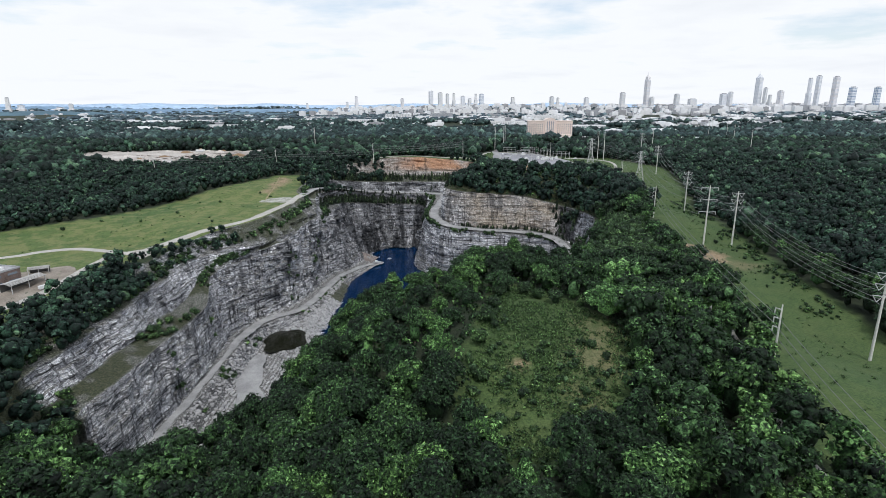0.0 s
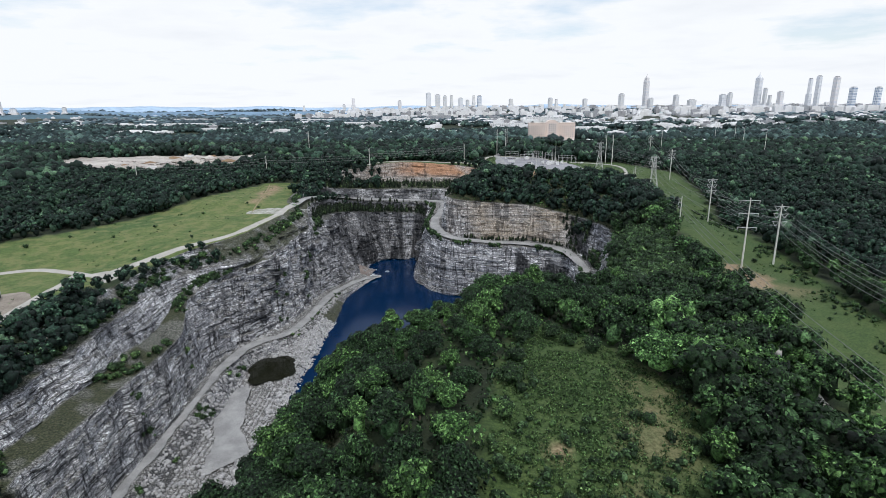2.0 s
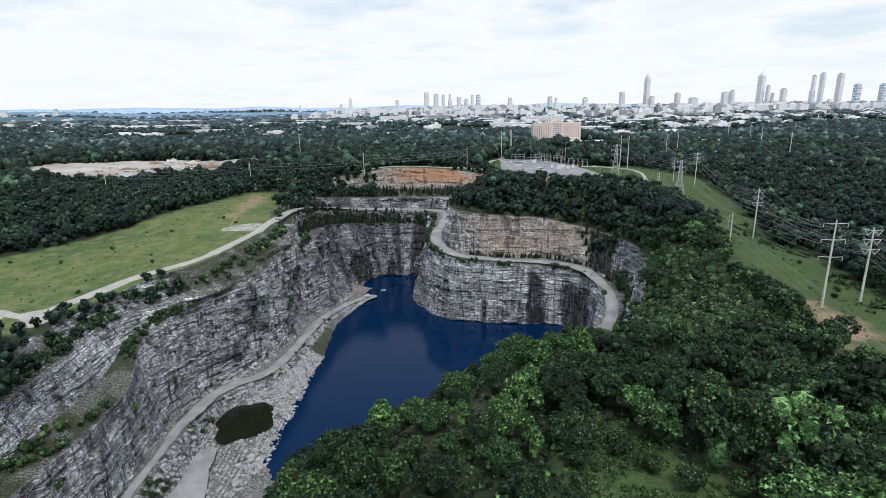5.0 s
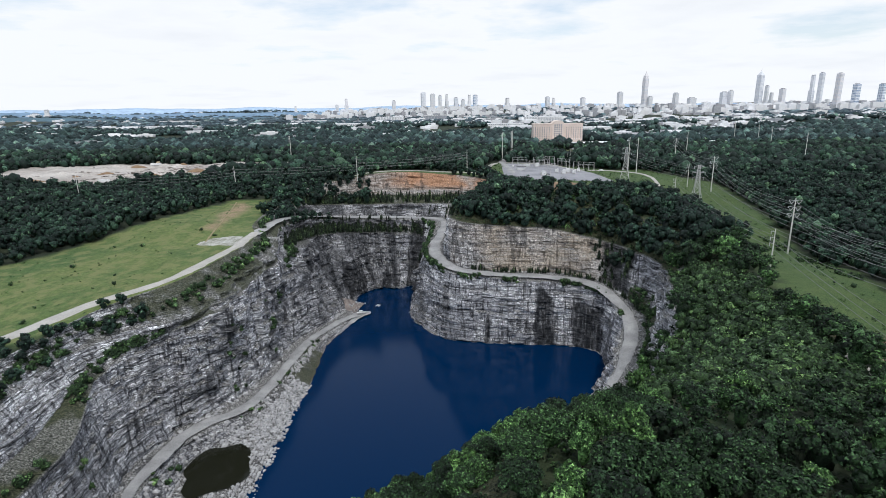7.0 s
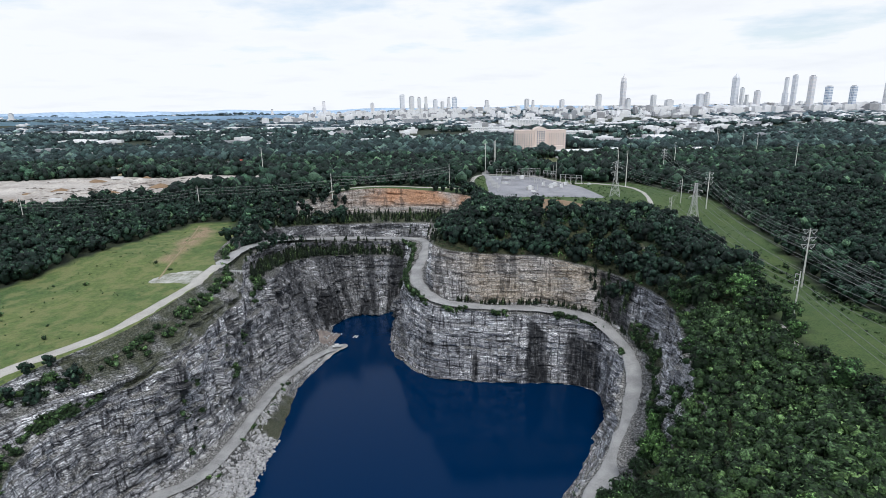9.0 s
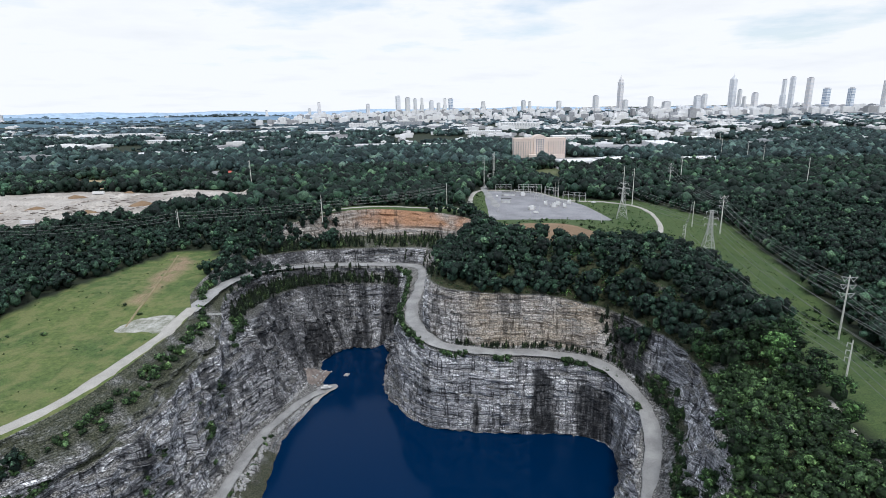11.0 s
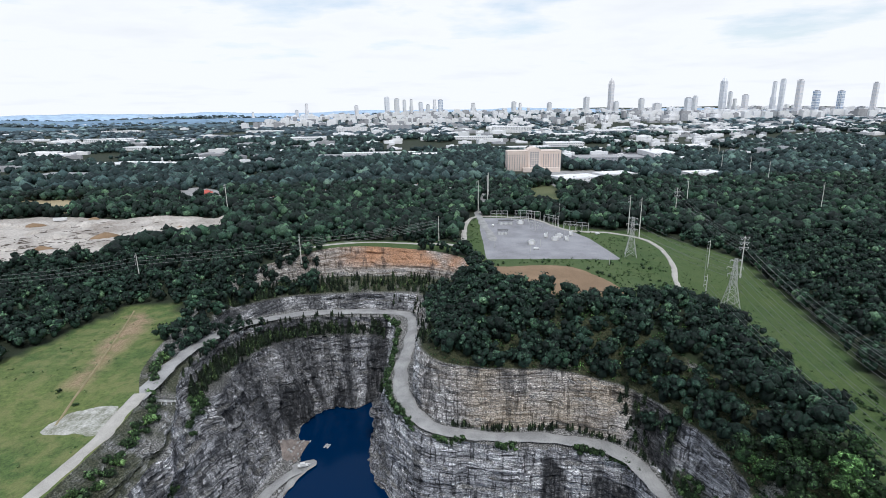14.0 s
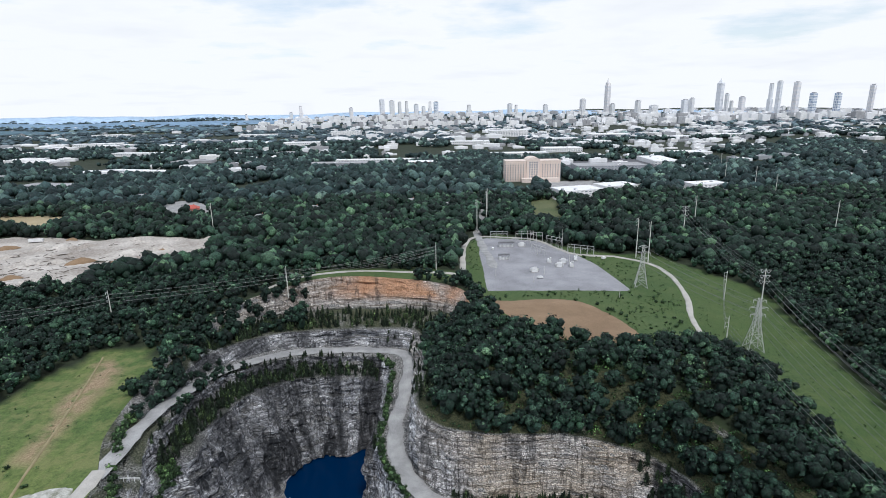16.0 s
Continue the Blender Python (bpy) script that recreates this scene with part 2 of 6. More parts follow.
def ground_material():
    m, n, l, b = material("grass_and_forest_floor", 0.95)
    big, mid, small = noise_node(n, l, 0.02, 4), noise_node(n, l, 0.12, 6), noise_node(n, l, 1.6, 6)
    grass = ramp(n, l, big, [(0.38, (0.060, 0.116, 0.028)), (0.60, (0.140, 0.178, 0.050))])
    tufts = noise_node(n, l, 0.45, 5)
    grass = mix(n, l, 0.7, grass, ramp(n, l, tufts, [(0.36, (0.5, 0.56, 0.5)), (0.50, (1, 1, 1)), (0.64, (1.5, 1.42, 1.5))]), "MULTIPLY")
    grass = mix(n, l, ramp(n, l, attribute(n, "pale"), [(0.0, (0.8, 0.8, 0.8)), (1.0, (0, 0, 0))]), grass, (0.038, 0.076, 0.021))
    dry = n.new("ShaderNodeMath")
    dry.operation = "MULTIPLY"
    l.new(grey_of(n, l, ramp(n, l, mid, [(0.46, (0, 0, 0)), (0.60, (0.8, 0.8, 0.8))])), dry.inputs[0])
    l.new(grey_of(n, l, ramp(n, l, attribute(n, "pale"), [(0.0, (0.14, 0.14, 0.14)), (1.0, (1, 1, 1))])), dry.inputs[1])
    grass = mix(n, l, dry.outputs[0], grass, (0.230, 0.230, 0.090))
    grass = mix(n, l, 0.35, grass, ramp(n, l, small, [(0.40, (0.018, 0.044, 0.011)), (0.60, (0.115, 0.175, 0.050))]))
    dirt = ramp(n, l, small, [(0.38, (0.20, 0.14, 0.08)), (0.62, (0.38, 0.29, 0.185))])
    worn = n.new("ShaderNodeMath")
    worn.operation = "MULTIPLY"
    l.new(attribute(n, "bare"), worn.inputs[0])
    l.new(grey_of(n, l, ramp(n, l, mid, [(0.34, (0.3, 0.3, 0.3)), (0.50, (1, 1, 1))])), worn.inputs[1])
    grass = mix(n, l, worn.outputs[0], grass, dirt)
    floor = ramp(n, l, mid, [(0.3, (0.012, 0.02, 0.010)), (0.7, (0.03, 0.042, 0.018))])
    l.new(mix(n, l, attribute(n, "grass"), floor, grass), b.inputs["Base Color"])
    bump(n, l, b, small, 0.6, 0.4)
    return m


def leaf_material(name, dark, light, spread=1.0):
    m, n, l, b = material(name, 0.65)
    b.inputs["Specular IOR Level"].default_value = 0.3
    isl = n.new("ShaderNodeNewGeometry").outputs["Random Per Island"]
    # random tone per spray; the palest stops paint leaf highlights into the colour
    c = ramp(n, l, isl, [(0.0, dark), (0.45, tuple(0.5 * (p + q) for p, q in zip(dark, light))), (0.74, light), (0.87, tuple(2.0 * v + 0.015 for v in light)), (1.0, tuple(2.2 * v + w for v, w in zip(light, (0.07, 0.09, 0.055))))])
    tone = n.new("ShaderNodeMath")
    tone.operation = "ADD"
    l.new(attribute(n, "tone"), tone.inputs[0])
    l.new(n.new("ShaderNodeObjectInfo").outputs["Random"], tone.inputs[1])
    frac = n.new("ShaderNodeMath")
    frac.operation = "FRACT"
    l.new(tone.outputs[0], frac.inputs[0])
    c = mix(n, l, spread, c, ramp(n, l, frac.outputs[0], [(0.0, (0.30, 0.34, 0.36)), (0.45, (0.58, 0.60, 0.60)), (0.74, (1.0, 0.98, 0.90)), (0.90, (1.7, 1.55, 1.20)), (1.0, (2.2, 2.05, 1.8))]), "MULTIPLY")
    spray = noise_node(n, l, 1.4, 5, rough=0.7)
    c = mix(n, l, 1.0, c, ramp(n, l, spray, [(0.40, (0.25, 0.28, 0.28)), (0.50, (0.9, 0.9, 0.9)), (0.62, (1.7, 1.7, 1.65))]), "MULTIPLY")
    l.new(c, b.inputs["Base Color"])
    bump(n, l, b, spray, 0.8, 0.6)
    return m


def water_material(name, colour, rough=0.09, tint=(1, 1, 1), ior=1.33, gloss=0.28):
    m, n, l, b = material(name, rough)
    b.inputs["Base Color"].default_value = (*colour, 1)
    b.inputs["IOR"].default_value, b.inputs["Specular IOR Level"].default_value = ior, gloss
    b.inputs["Specular Tint"].default_value = (*tint, 1)
    bump(n, l, b, noise_node(n, l, 0.5, 4), 0.12, 0.1)
    return m


ROCK, GROUND = rock_material(), ground_material()
LEAF = leaf_material("broad_leaves", (0.004, 0.016, 0.006), (0.042, 0.100, 0.032))
WOODLEAF = leaf_material("woodland_leaves", (0.003, 0.012, 0.009), (0.016, 0.046, 0.029), 0.7)
WEEDLEAF = leaf_material("weed_leaves", (0.024, 0.056, 0.015), (0.060, 0.112, 0.034), 0.3)
# far leaves: green shifted to blue, so the haze sits in their colour
FARLEAF = leaf_material("haze_tinted_leaves", (0.010, 0.026, 0.027), (0.034, 0.066, 0.066), 0.6)
# most distant leaves: pale blue of thick haze painted as base colour
HAZELEAF = leaf_material("hazed_canopy_leaves", (0.045, 0.075, 0.095), (0.085, 0.125, 0.150), 0.5)
PINE = leaf_material("dark_needles", (0.008, 0.020, 0.010), (0.026, 0.046, 0.020))
SHRUB = leaf_material("shrub_leaves", (0.011, 0.030, 0.010), (0.046, 0.092, 0.032), 0.6)
BARK = speckled("bark", (0.05, 0.04, 0.03), (0.14, 0.115, 0.09), 0.8)
GRAVEL = speckled("pale_gravel", (0.36, 0.34, 0.31), (0.52, 0.50, 0.46), 0.15, 0.95, 3.0, 0.1)
HAUL = speckled("grey_crushed_stone", (0.23, 0.23, 0.228), (0.43, 0.427, 0.42), 0.12, 0.95, 2.5, 0.15)
DIRT = speckled("brown_dirt", (0.20, 0.13, 0.075), (0.30, 0.205, 0.125), 0.06, 0.95, 1.5, 0.2)
SAND = speckled("pale_bulldozed_soil", (0.24, 0.205, 0.175), (0.62, 0.58, 0.53), 0.03, 0.95, 0.5, 0.5)
LAKE = water_material("deep_blue_water", (0.0, 0.0165, 0.060), 0.12, (0.0, 0.34, 1.0), 1.33, 0.3)
POND = water_material("murky_pond_water", (0.014, 0.015, 0.009), 0.08)

# ---- the lie of the land ----
LAND = [
    (30, 160, 95), (10, 60, 92), (-60, 80, 74), (20, 240, 90), (60, 300, 84), (90, 100, 79), (98, 145, 84), (145, 170, 75), (148, 300, 80),
    (140, 362, 84), (191, 427, 76), (203, 568, 79), (238, 614, 83), (190, 680, 87), (140, 420, 88), (300, 300, 78), (320, 620, 84), (-110, 60, 72), (-70, 108, 66), (-48, 118, 72), (-100, 100, 66), (-8, 150, 94), (-4, 200, 93),
    (-190, 230, 67), (-230, 330, 69), (-190, 320, 71), (-172, 400, 76), (-190, 520, 84), (-160, 450, 78.5), (-133, 516, 80), (-260, 450, 76), (-300, 620, 84),
    (70, 690, 88), (180, 760, 87), (100, 600, 92), (125, 555, 95), (-50, 700, 96),
]
LAND_MORE = [(-140, 690, 90), (-280, 760, 88), (40, 560, 93), (20, 720, 94), (500, 900, 86), (-500, 900, 86), (100, 1100, 86), (-500, 300, 70), (500, 100, 76), (0, -300, 84), (-400, -100, 74)]


def h(x, y):
    """The height of the open ground."""
    x, y = np.asarray(x, float), np.asarray(y, float)
    total, weight = 84.0 * 2e-5, 2e-5
    for px, py, pz in LAND + LAND_MORE:
        w = 1.0 / ((x - px) ** 2 + (y - py) ** 2 + 500.0) ** 1.6 * 3000
        total, weight = total + w * pz, weight + w
    z = total / weight
    r = np.hypot(x, y - 300)
    p = np.stack([x.ravel(), y.ravel(), 0 * x.ravel()], 1)
    roll = (fbm(p, 900, 3, 3).reshape(x.shape) - 0.5)
    z = z + np.clip((r - 700) / 900, 0, 1) * roll * 44
    z = z + np.clip((r - 2600) / 2200, 0, 1) ** 1.3 * (52 + 34 * roll)
    return z


# cross sections round the pit: origin, heading into the pit, then (offset, height) from the plateau down to the shore
SECTIONS = [
    (-155, 172, 25, [(-20, 0), (-8, 65), (0, 62), (8, 49), (17, 46), (22, 12), (28, 10), (35, 4), (52, 2), (60, 1.4)]),
    (-158, 205, 5, [(-18, 0), (-8, 65), (0, 62), (7, 50), (18, 46.5), (22, 11), (28, 10), (36, 3), (58, 1.6), (64, 1.4)]),
    (-161, 255, 0, [(-18, 0), (-8, 66), (0, 62), (7, 48), (18, 44), (23, 11), (29, 9), (38, 3), (60, 1.6), (66, 1.2)]),
    (-166, 305, 0, [(-11, 0), (-6, 66), (0, 61), (9, 47), (21, 43), (26, 11), (33, 9), (41, 0.2), (66, 1.8), (76, -1)]),
    (-163, 350, 0, [(-7, 0), (-4, 68), (0, 62), (4, 56), (7, 53), (21, 10), (30, 8), (37, 0.2), (63, 2.2), (75, -1)]),
    (-130, 393, -5, [(-15, 0), (-8, 71), (0, 66), (2, 62), (4, 60), (9, 9), (21, 7), (27, 4), (34, 2), (42, -1)]),
    (-124, 435, 0, [(-11, 0), (-6, 74), (0, 69), (2, 65), (4, 63), (12, 8), (23, 6), (28, 4), (32, 2), (38, -1)]),
    (-121, 478, 0, [(-10, 0), (-5, 76), (0, 71), (2, 67), (4, 65), (12, 6), (24, 4.5), (28, 3), (30, 1), (36, -2)]),
    (-120, 515, 0, [(-24, 0), (-18, 80), (-15, 80), (-14, 80), (-5, 76), (27, 4), (36, 3.2), (39, 2), (42, 0), (46, -2)]),
    (-112, 552, -10, [(-35, 0), (-28, 83), (-22, 78), (-19, 77), (-10, 74), (27, 2), (33, 1), (36, 0), (40, -1), (46, -3)]),
    (-103, 592, -25, [(-42, 0), (-34, 87), (-26, 77), (-20, 70), (-10, 67), (24, 0), (28, -1), (32, -2), (36, -3), (40, -5)]),
    (-82, 624, -55, [(-56, 0), (-46, 74), (-24, 71), (-17, 62), (-4, 60), (28, 0), (31, -1), (33, -2), (36, -3), (40, -5)]),
    (-50, 636, -85, [(-58, 0), (-46, 73), (-13, 70), (-9, 59), (5, 58), (36, 0), (38, -1), (40, -2), (42, -3), (45, -5)]),
    (-5, 632, -138, [(-57, 0), (-45, 73), (-8, 71), (-4, 58), (15, 57), (36, 0), (38, -1), (40, -2), (42, -3), (45, -5)]),
    (-8, 575, 180, [(-44, 0), (-24, 80), (-13, 70), (-5, 56), (8, 55), (24, 0), (26, -1), (28, -2), (30, -3), (33, -5)]),
    (-11, 532, 185, [(-36, 0), (-20, 86), (-9, 80), (-6, 53), (8, 52), (21, 0), (23, -1), (25, -2), (27, -3), (30, -5)]),
    (2, 500, 228, [(-42, 0), (-18, 86), (-9, 81), (-5, 50), (6, 48), (14, 0), (16, -1), (18, -2), (20, -3), (23, -5)]),
    (32, 489, 265, [(-50, 0), (-18, 84), (-9, 80), (-5, 48), (5, 46), (11, 0), (13, -1), (15, -2), (17, -3), (20, -5)]),
    (70, 484, 265, [(-52, 0), (-22, 82), (-13, 77), (-8, 47), (4, 44), (10, 0), (12, -1), (14, -2), (16, -3), (20, -5)]),
    (98, 470, 245, [(-46, 0), (-26, 80), (-16, 70), (-8, 44), (2, 41), (6, 0), (8, -1), (10, -2), (12, -3), (16, -5)]),
    (107, 440, 185, [(-36, 0), (-20, 77), (-13, 70), (-8, 37), (4, 34), (12, 0), (14, -1), (16, -2), (18, -3), (22, -5)]),
    (98, 408, 165, [(-44, 0), (-26, 76), (-17, 69), (-9, 31), (5, 27), (18, 0), (20, -1), (22, -2), (24, -3), (28, -5)]),
    (77, 372, 148, [(-56, 0), (-38, 76), (-27, 68), (-10, 27), (5, 22), (19, 0), (21, -1), (23, -2), (25, -3), (28, -5)]),
    (52, 342, 140, [(-70, 0), (-48, 70), (-26, 45), (-8, 20), (5, 18), (18, 1), (21, -1), (23, -2), (25, -3), (28, -5)]),
    (10, 318, 125, [(-86, 0), (-68, 80), (-52, 65), (-38, 50), (-25, 34), (0, 5), (4, 0), (8, -1), (11, -2), (15, -4)]),
    (-34, 292, 135, [(-86, 0), (-70, 83), (-56, 72), (-42, 57), (-28, 38), (0, 8), (8, 3), (14, 1), (18, 0), (24, -3)]),
    (-64, 250, 165, [(-74, 0), (-62, 76), (-46, 60), (-30, 52), (-14, 36), (4, 10), (10, 5), (16, 2), (22, 1.6), (28, 1.4)]),
    (-66, 205, 180, [(-68, 0), (-54, 88), (-43, 82), (-29, 70), (-16, 52), (0, 16), (8, 8), (14, 4), (20, 2), (26, 1.4)]),
    (-82, 172, 130, [(-64, 0), (-52, 70), (-42, 64), (-31, 54), (-20, 40), (-2, 18), (4, 10), (9, 5), (14, 2), (20, 1.4)]),
    (-116, 158, 80, [(-60, 0), (-46, 63), (-34, 56), (-23, 48), (-12, 36), (4, 16), (10, 10), (16, 5), (24, 2), (32, 1.4)]),
]
SPINE = [(-96, 205, 1.2), (-97, 300, 1.2), (-78, 345, -8), (-20, 400, -14), (20, 430, -14), (-5, 450, -14), (-45, 540, -14), (-48, 580, -12)]


def closed(rows, n):
    """A smooth closed curve through rows, resampled to n columns, even along its length."""
    p = np.array(rows, float)
    k = len(p)
    t = np.linspace(0, 1, 40, endpoint=False)[:, None]
    out = []
    for i in range(k):
        a, b, c, d = p[i - 1], p[i], p[(i + 1) % k], p[(i + 2) % k]
        m0, m1 = (c - a) * 0.42, (d - b) * 0.42
        out.append((2 * t ** 3 - 3 * t ** 2 + 1) * b + (t ** 3 - 2 * t ** 2 + t) * m0 + (-2 * t ** 3 + 3 * t ** 2) * c + (t ** 3 - t ** 2) * m1)
    return np.vstack(out)


K = 10
stations = []
for ox, oy, heading, prof in SECTIONS:
    c, s = math.cos(radians(heading)), math.sin(radians(heading))
    row = []
    for k, (off, z) in enumerate(prof):
        x, y = ox + off * c, oy + off * s
        row += [x, y, float(h(x, y)) if k == 0 else z]
    stations.append(row)
loop = closed(stations, 0)
mid = loop[:, 12:14]
arc = np.concatenate([[0], np.cumsum(np.hypot(*(np.roll(mid, -1, 0) - mid).T))])
COLUMNS = 1150
wide = np.vstack([loop, loop[:1]])
loop = np.stack([np.interp(np.linspace(0, arc[-1], COLUMNS, endpoint=False), arc, wide[:, k]) for k in range(wide.shape[1])], 1)
ARC = np.linspace(0, arc[-1], COLUMNS, endpoint=False)
rings = [loop[:, 3 * k:3 * k + 3] for k in range(K)]
rings[0][:, 2] = h(rings[0][:, 0], rings[0][:, 1])
spine = along(SPINE, 2.0)
near = np.argmin((rings[-1][:, None, 0] - spine[None, :, 0]) ** 2 + (rings[-1][:, None, 1] - spine[None, :, 1]) ** 2, 1)
rings.append(spine[near] + np.stack([0 * ARC, 0 * ARC, 0 * ARC - 0.0], 1))
RIM = [tuple(p) for p in rings[0][::3, :2]]


LEDGE_W, LEDGE_OUT, LEDGE_DROP = (0, 0.15, 0.27, 1), (0, 0.03, 0.36, 1), (0, 0.15, 0.18, 1)
STRIP_COUNTS = [12, 8, 30, 10, 52, 8, 8, 10, 8, 6]


def pit_mesh():
    rows_in_strip = STRIP_COUNTS
    sheets, strip_of, share = [], [], []
    ledged = np.clip((rings[4][:, 1] - 500) / 25, 0, 1) * np.clip((-18 - rings[4][:, 0]) / 12, 0, 1)
    for k, n in enumerate(rows_in_strip):
        for i in range(n):
            w = i / n
            even = rings[k] * (1 - w) + rings[k + 1] * w
            if k == 4:
                out, drop = np.interp(w, LEDGE_W, LEDGE_OUT), np.interp(w, LEDGE_W, LEDGE_DROP)
                stepped = np.column_stack([rings[4][:, :2] * (1 - out) + rings[5][:, :2] * out, rings[4][:, 2] * (1 - drop) + rings[5][:, 2] * drop])
                even = even * (1 - ledged[:, None]) + stepped * ledged[:, None]
            sheets.append(even)
            strip_of.append(k)
            share.append(w)
    sheets.append(rings[-1])
    strip_of.append(K - 1)
    share.append(1.0)
    grid = np.stack(sheets)
    R, C = grid.shape[:2]
    # how steep each place is, and its way into the pit
    down = np.gradient(grid, axis=0)
    flat = np.hypot(down[..., 0], down[..., 1])
    steep = np.clip((np.abs(down[..., 2]) / (flat + 1e-6) - 0.7) / 1.2, 0, 1)
    tang = np.roll(mid_ring, -3, 0) - np.roll(mid_ring, 3, 0)
    tang /= np.linalg.norm(tang, axis=1)[:, None] + 1e-9
    inward = np.stack([tang[:, 1], -tang[:, 0]], 1)
    p = grid.reshape(-1, 3)
    s = np.tile(ARC, R)
    z = p[:, 2]
    strip = np.repeat(np.array(strip_of), C)
    sz = np.stack([s, z, strip * 40.0], 1)
    # blocky beds: every bed has its own ledge, every joint block its own offset
    x0 = p[:, 0]
    bulge = 0.25 + 0.75 * np.sin(np.pi * np.repeat(np.array(share), C))
    bed = np.floor(z / 2.1 + 1.2 * vnoise(sz, 30, 5))
    shift = hash01(bed.astype(np.int64), strip * 7, 0 * strip, 3) * 9
    block = np.floor((s + shift) / (3.2 + 3.0 * hash01(bed.astype(np.int64), 0 * strip, strip * 3, 9)))
    push = (hash01(block.astype(np.int64), bed.astype(np.int64), strip, 11) - 0.5) * 2.2
    push += (hash01(bed.astype(np.int64), strip, 0 * strip, 21) - 0.5) * 1.7
    push += (fbm(sz * [1, 0.45, 1], 26, 31, 4) - 0.5) * 13.0 * bulge
    push += np.where(x0 < -95, (vnoise(sz * [1, 0.3, 1], 17, 35) - 0.5) * 6.0, 0) * bulge
    push += (fbm(sz * [1, 0.12, 1], 8, 41, 3) - 0.5) * 5.0
    # joint-bounded faces: each stretch of wall stands forward or back of the next, higher and lower parts apart
    for width, tall, size, seed in ((15.0, 26.0, 5.0, 101), (6.5, 12.0, 2.6, 111)):
        lift = np.floor((z + 6 * vnoise(sz, 20, seed)) / tall).astype(np.int64)
        face = np.floor((s + 5.0 * vnoise(sz * [1, 0.2, 1], 9, seed + 1) + 7.3 * lift + 3.1 * strip) / width).astype(np.int64)
        push += (hash01(face, lift, strip, seed + 2) - 0.5) * size * (0.35 + 0.65 * bulge)
    loose = (fbm(p, 5.0, 51, 3) - 0.5)
    amt = steep.ravel()
    push = push * np.where((x0 > -24) & (p[:, 1] > 440), 0.5, 1.0)
    push = push * np.where(x0 < -95, 0.5 + 0.5 * np.clip((p[:, 1] - 330) / 60, 0, 1), 1.0)
    edge = np.ones(R)
    edge[:2], edge[-1] = 0, 0
    amt = amt * np.repeat(edge, C)
    q = p.copy()
    inw = np.tile(inward, (R, 1))
    q[:, :2] += inw * (push * amt)[:, None]
    q[:, 2] += (loose * (1 - amt) * np.where((strip == 3) | (strip == 5), 0.5, 1.6) * np.repeat(edge, C)) * np.clip((z + 3) / 3, 0, 1)
    q[:, 2] += (vnoise(sz, 3.0, 61) - 0.5) * 1.0 * amt
    i = np.arange(R - 1)[:, None] * C
    j = np.arange(C)[None, :]
    quads = np.stack([i + j, i + C + j, i + C + (j + 1) % C, i + (j + 1) % C], -1).reshape(-1, 4)
    x, y = p[:, 0], p[:, 1]
    n1 = fbm(p, 24, 71, 3)
    tan = np.clip(0.9 + (n1 - 0.5) * 2, 0.5, 1) * ((strip == 2) & (x > 0) & (y > 455)) * np.clip((x - 0) / 30, 0.5, 1) * np.clip((112 - x) / 14, 0, 1) + 0.6 * ((strip == 0) & (y > 600))
    rust = np.clip((n1 - 0.30) * 5, 0, 1) * ((strip == 0) & (y > 620) & (x > -95)) * np.clip((z - 78) / 6, 0, 0.9) * np.clip((x + 75) / 40, 0.15, 1)
    ragged = 9 * (vnoise(sz, 7, 95) - 0.5) + 5 * (vnoise(sz, 3, 96) - 0.5)
    stain_and_shade = 0.0
    # the patch at (-84, 585) paints the dark of a cave; the rest are stains
    for cx, cy, half, crest in ((63, 474, 7.5, 38), (90, 467, 10, 33), (41, 480, 2.0, 24), (24, 480, 2.5, 22), (76, 472, 2.5, 40), (-84, 585, 11, 30), (-58, 602, 5, 26)):
        stain_and_shade = stain_and_shade + np.clip((half - np.hypot(x - cx, 0.6 * (y - cy)) + 0.25 * ragged) / 1.6, 0, 1) * np.clip((crest + ragged - z) / 3, 0, 1) * (strip == 4)
    stain_and_shade = stain_and_shade + ((strip == 4) & (y > 470) & (x < -22)) * np.clip((y - 470) / 90, 0, 1) * np.clip(vnoise(sz * [1, 0.15, 1], 9, 97) * 2.2 - 0.3, 0.12, 0.9)
    stain_and_shade = stain_and_shade + ((strip == 4) & (x < -95) & (y < 490)) * np.clip(fbm(sz * [1, 0.35, 1], 16, 98, 3) * 5 - 3.1, 0, 0.7)
    stain_and_shade = stain_and_shade + ((strip == 2) & (x < -10) & (y > 500)) * np.clip(vnoise(sz * [1, 0.2, 1], 8, 99) * 1.8 - 0.2, 0.25, 0.85)
    # first term paints shade into the hollow beyond the tan wall
    stain_and_shade = stain_and_shade + ((strip == 2) & (x > 100) & (y > 456)) * np.clip((x - 100) / 6, 0, 0.8) + 0.45 * ((strip == 6) & (x < -90) & (y < 430))
    hill = np.clip((345 - y) / 14, 0, 1) * np.clip((x + 96) / 12, 0, 1) * (strip < 7)
    hill = np.maximum(hill, ((strip < 2) & (x > 0) & (y < 640)) * np.clip((n1 - 0.2) * 6, 0.5, 1))
    hill = np.maximum(hill, ((strip < 2) & (x > -60) & (y < 320)) * 1.0)
    soil = np.where((strip == 0) & (y < 590), 0.9, 0.0) + np.where((strip == 1), 0.8, 0) + 0.25 * (strip == 4)
    soil = soil * (1 - amt) * np.clip(fbm(p, 8, 81, 3) * 5 - 2.2, 0, 1)
    soil = np.maximum(soil, ((strip == 3) & (y < 344) & (x < -100)) * np.clip(fbm(p, 9, 82, 3) * 5 - 1.5, 0.45, 0.95))
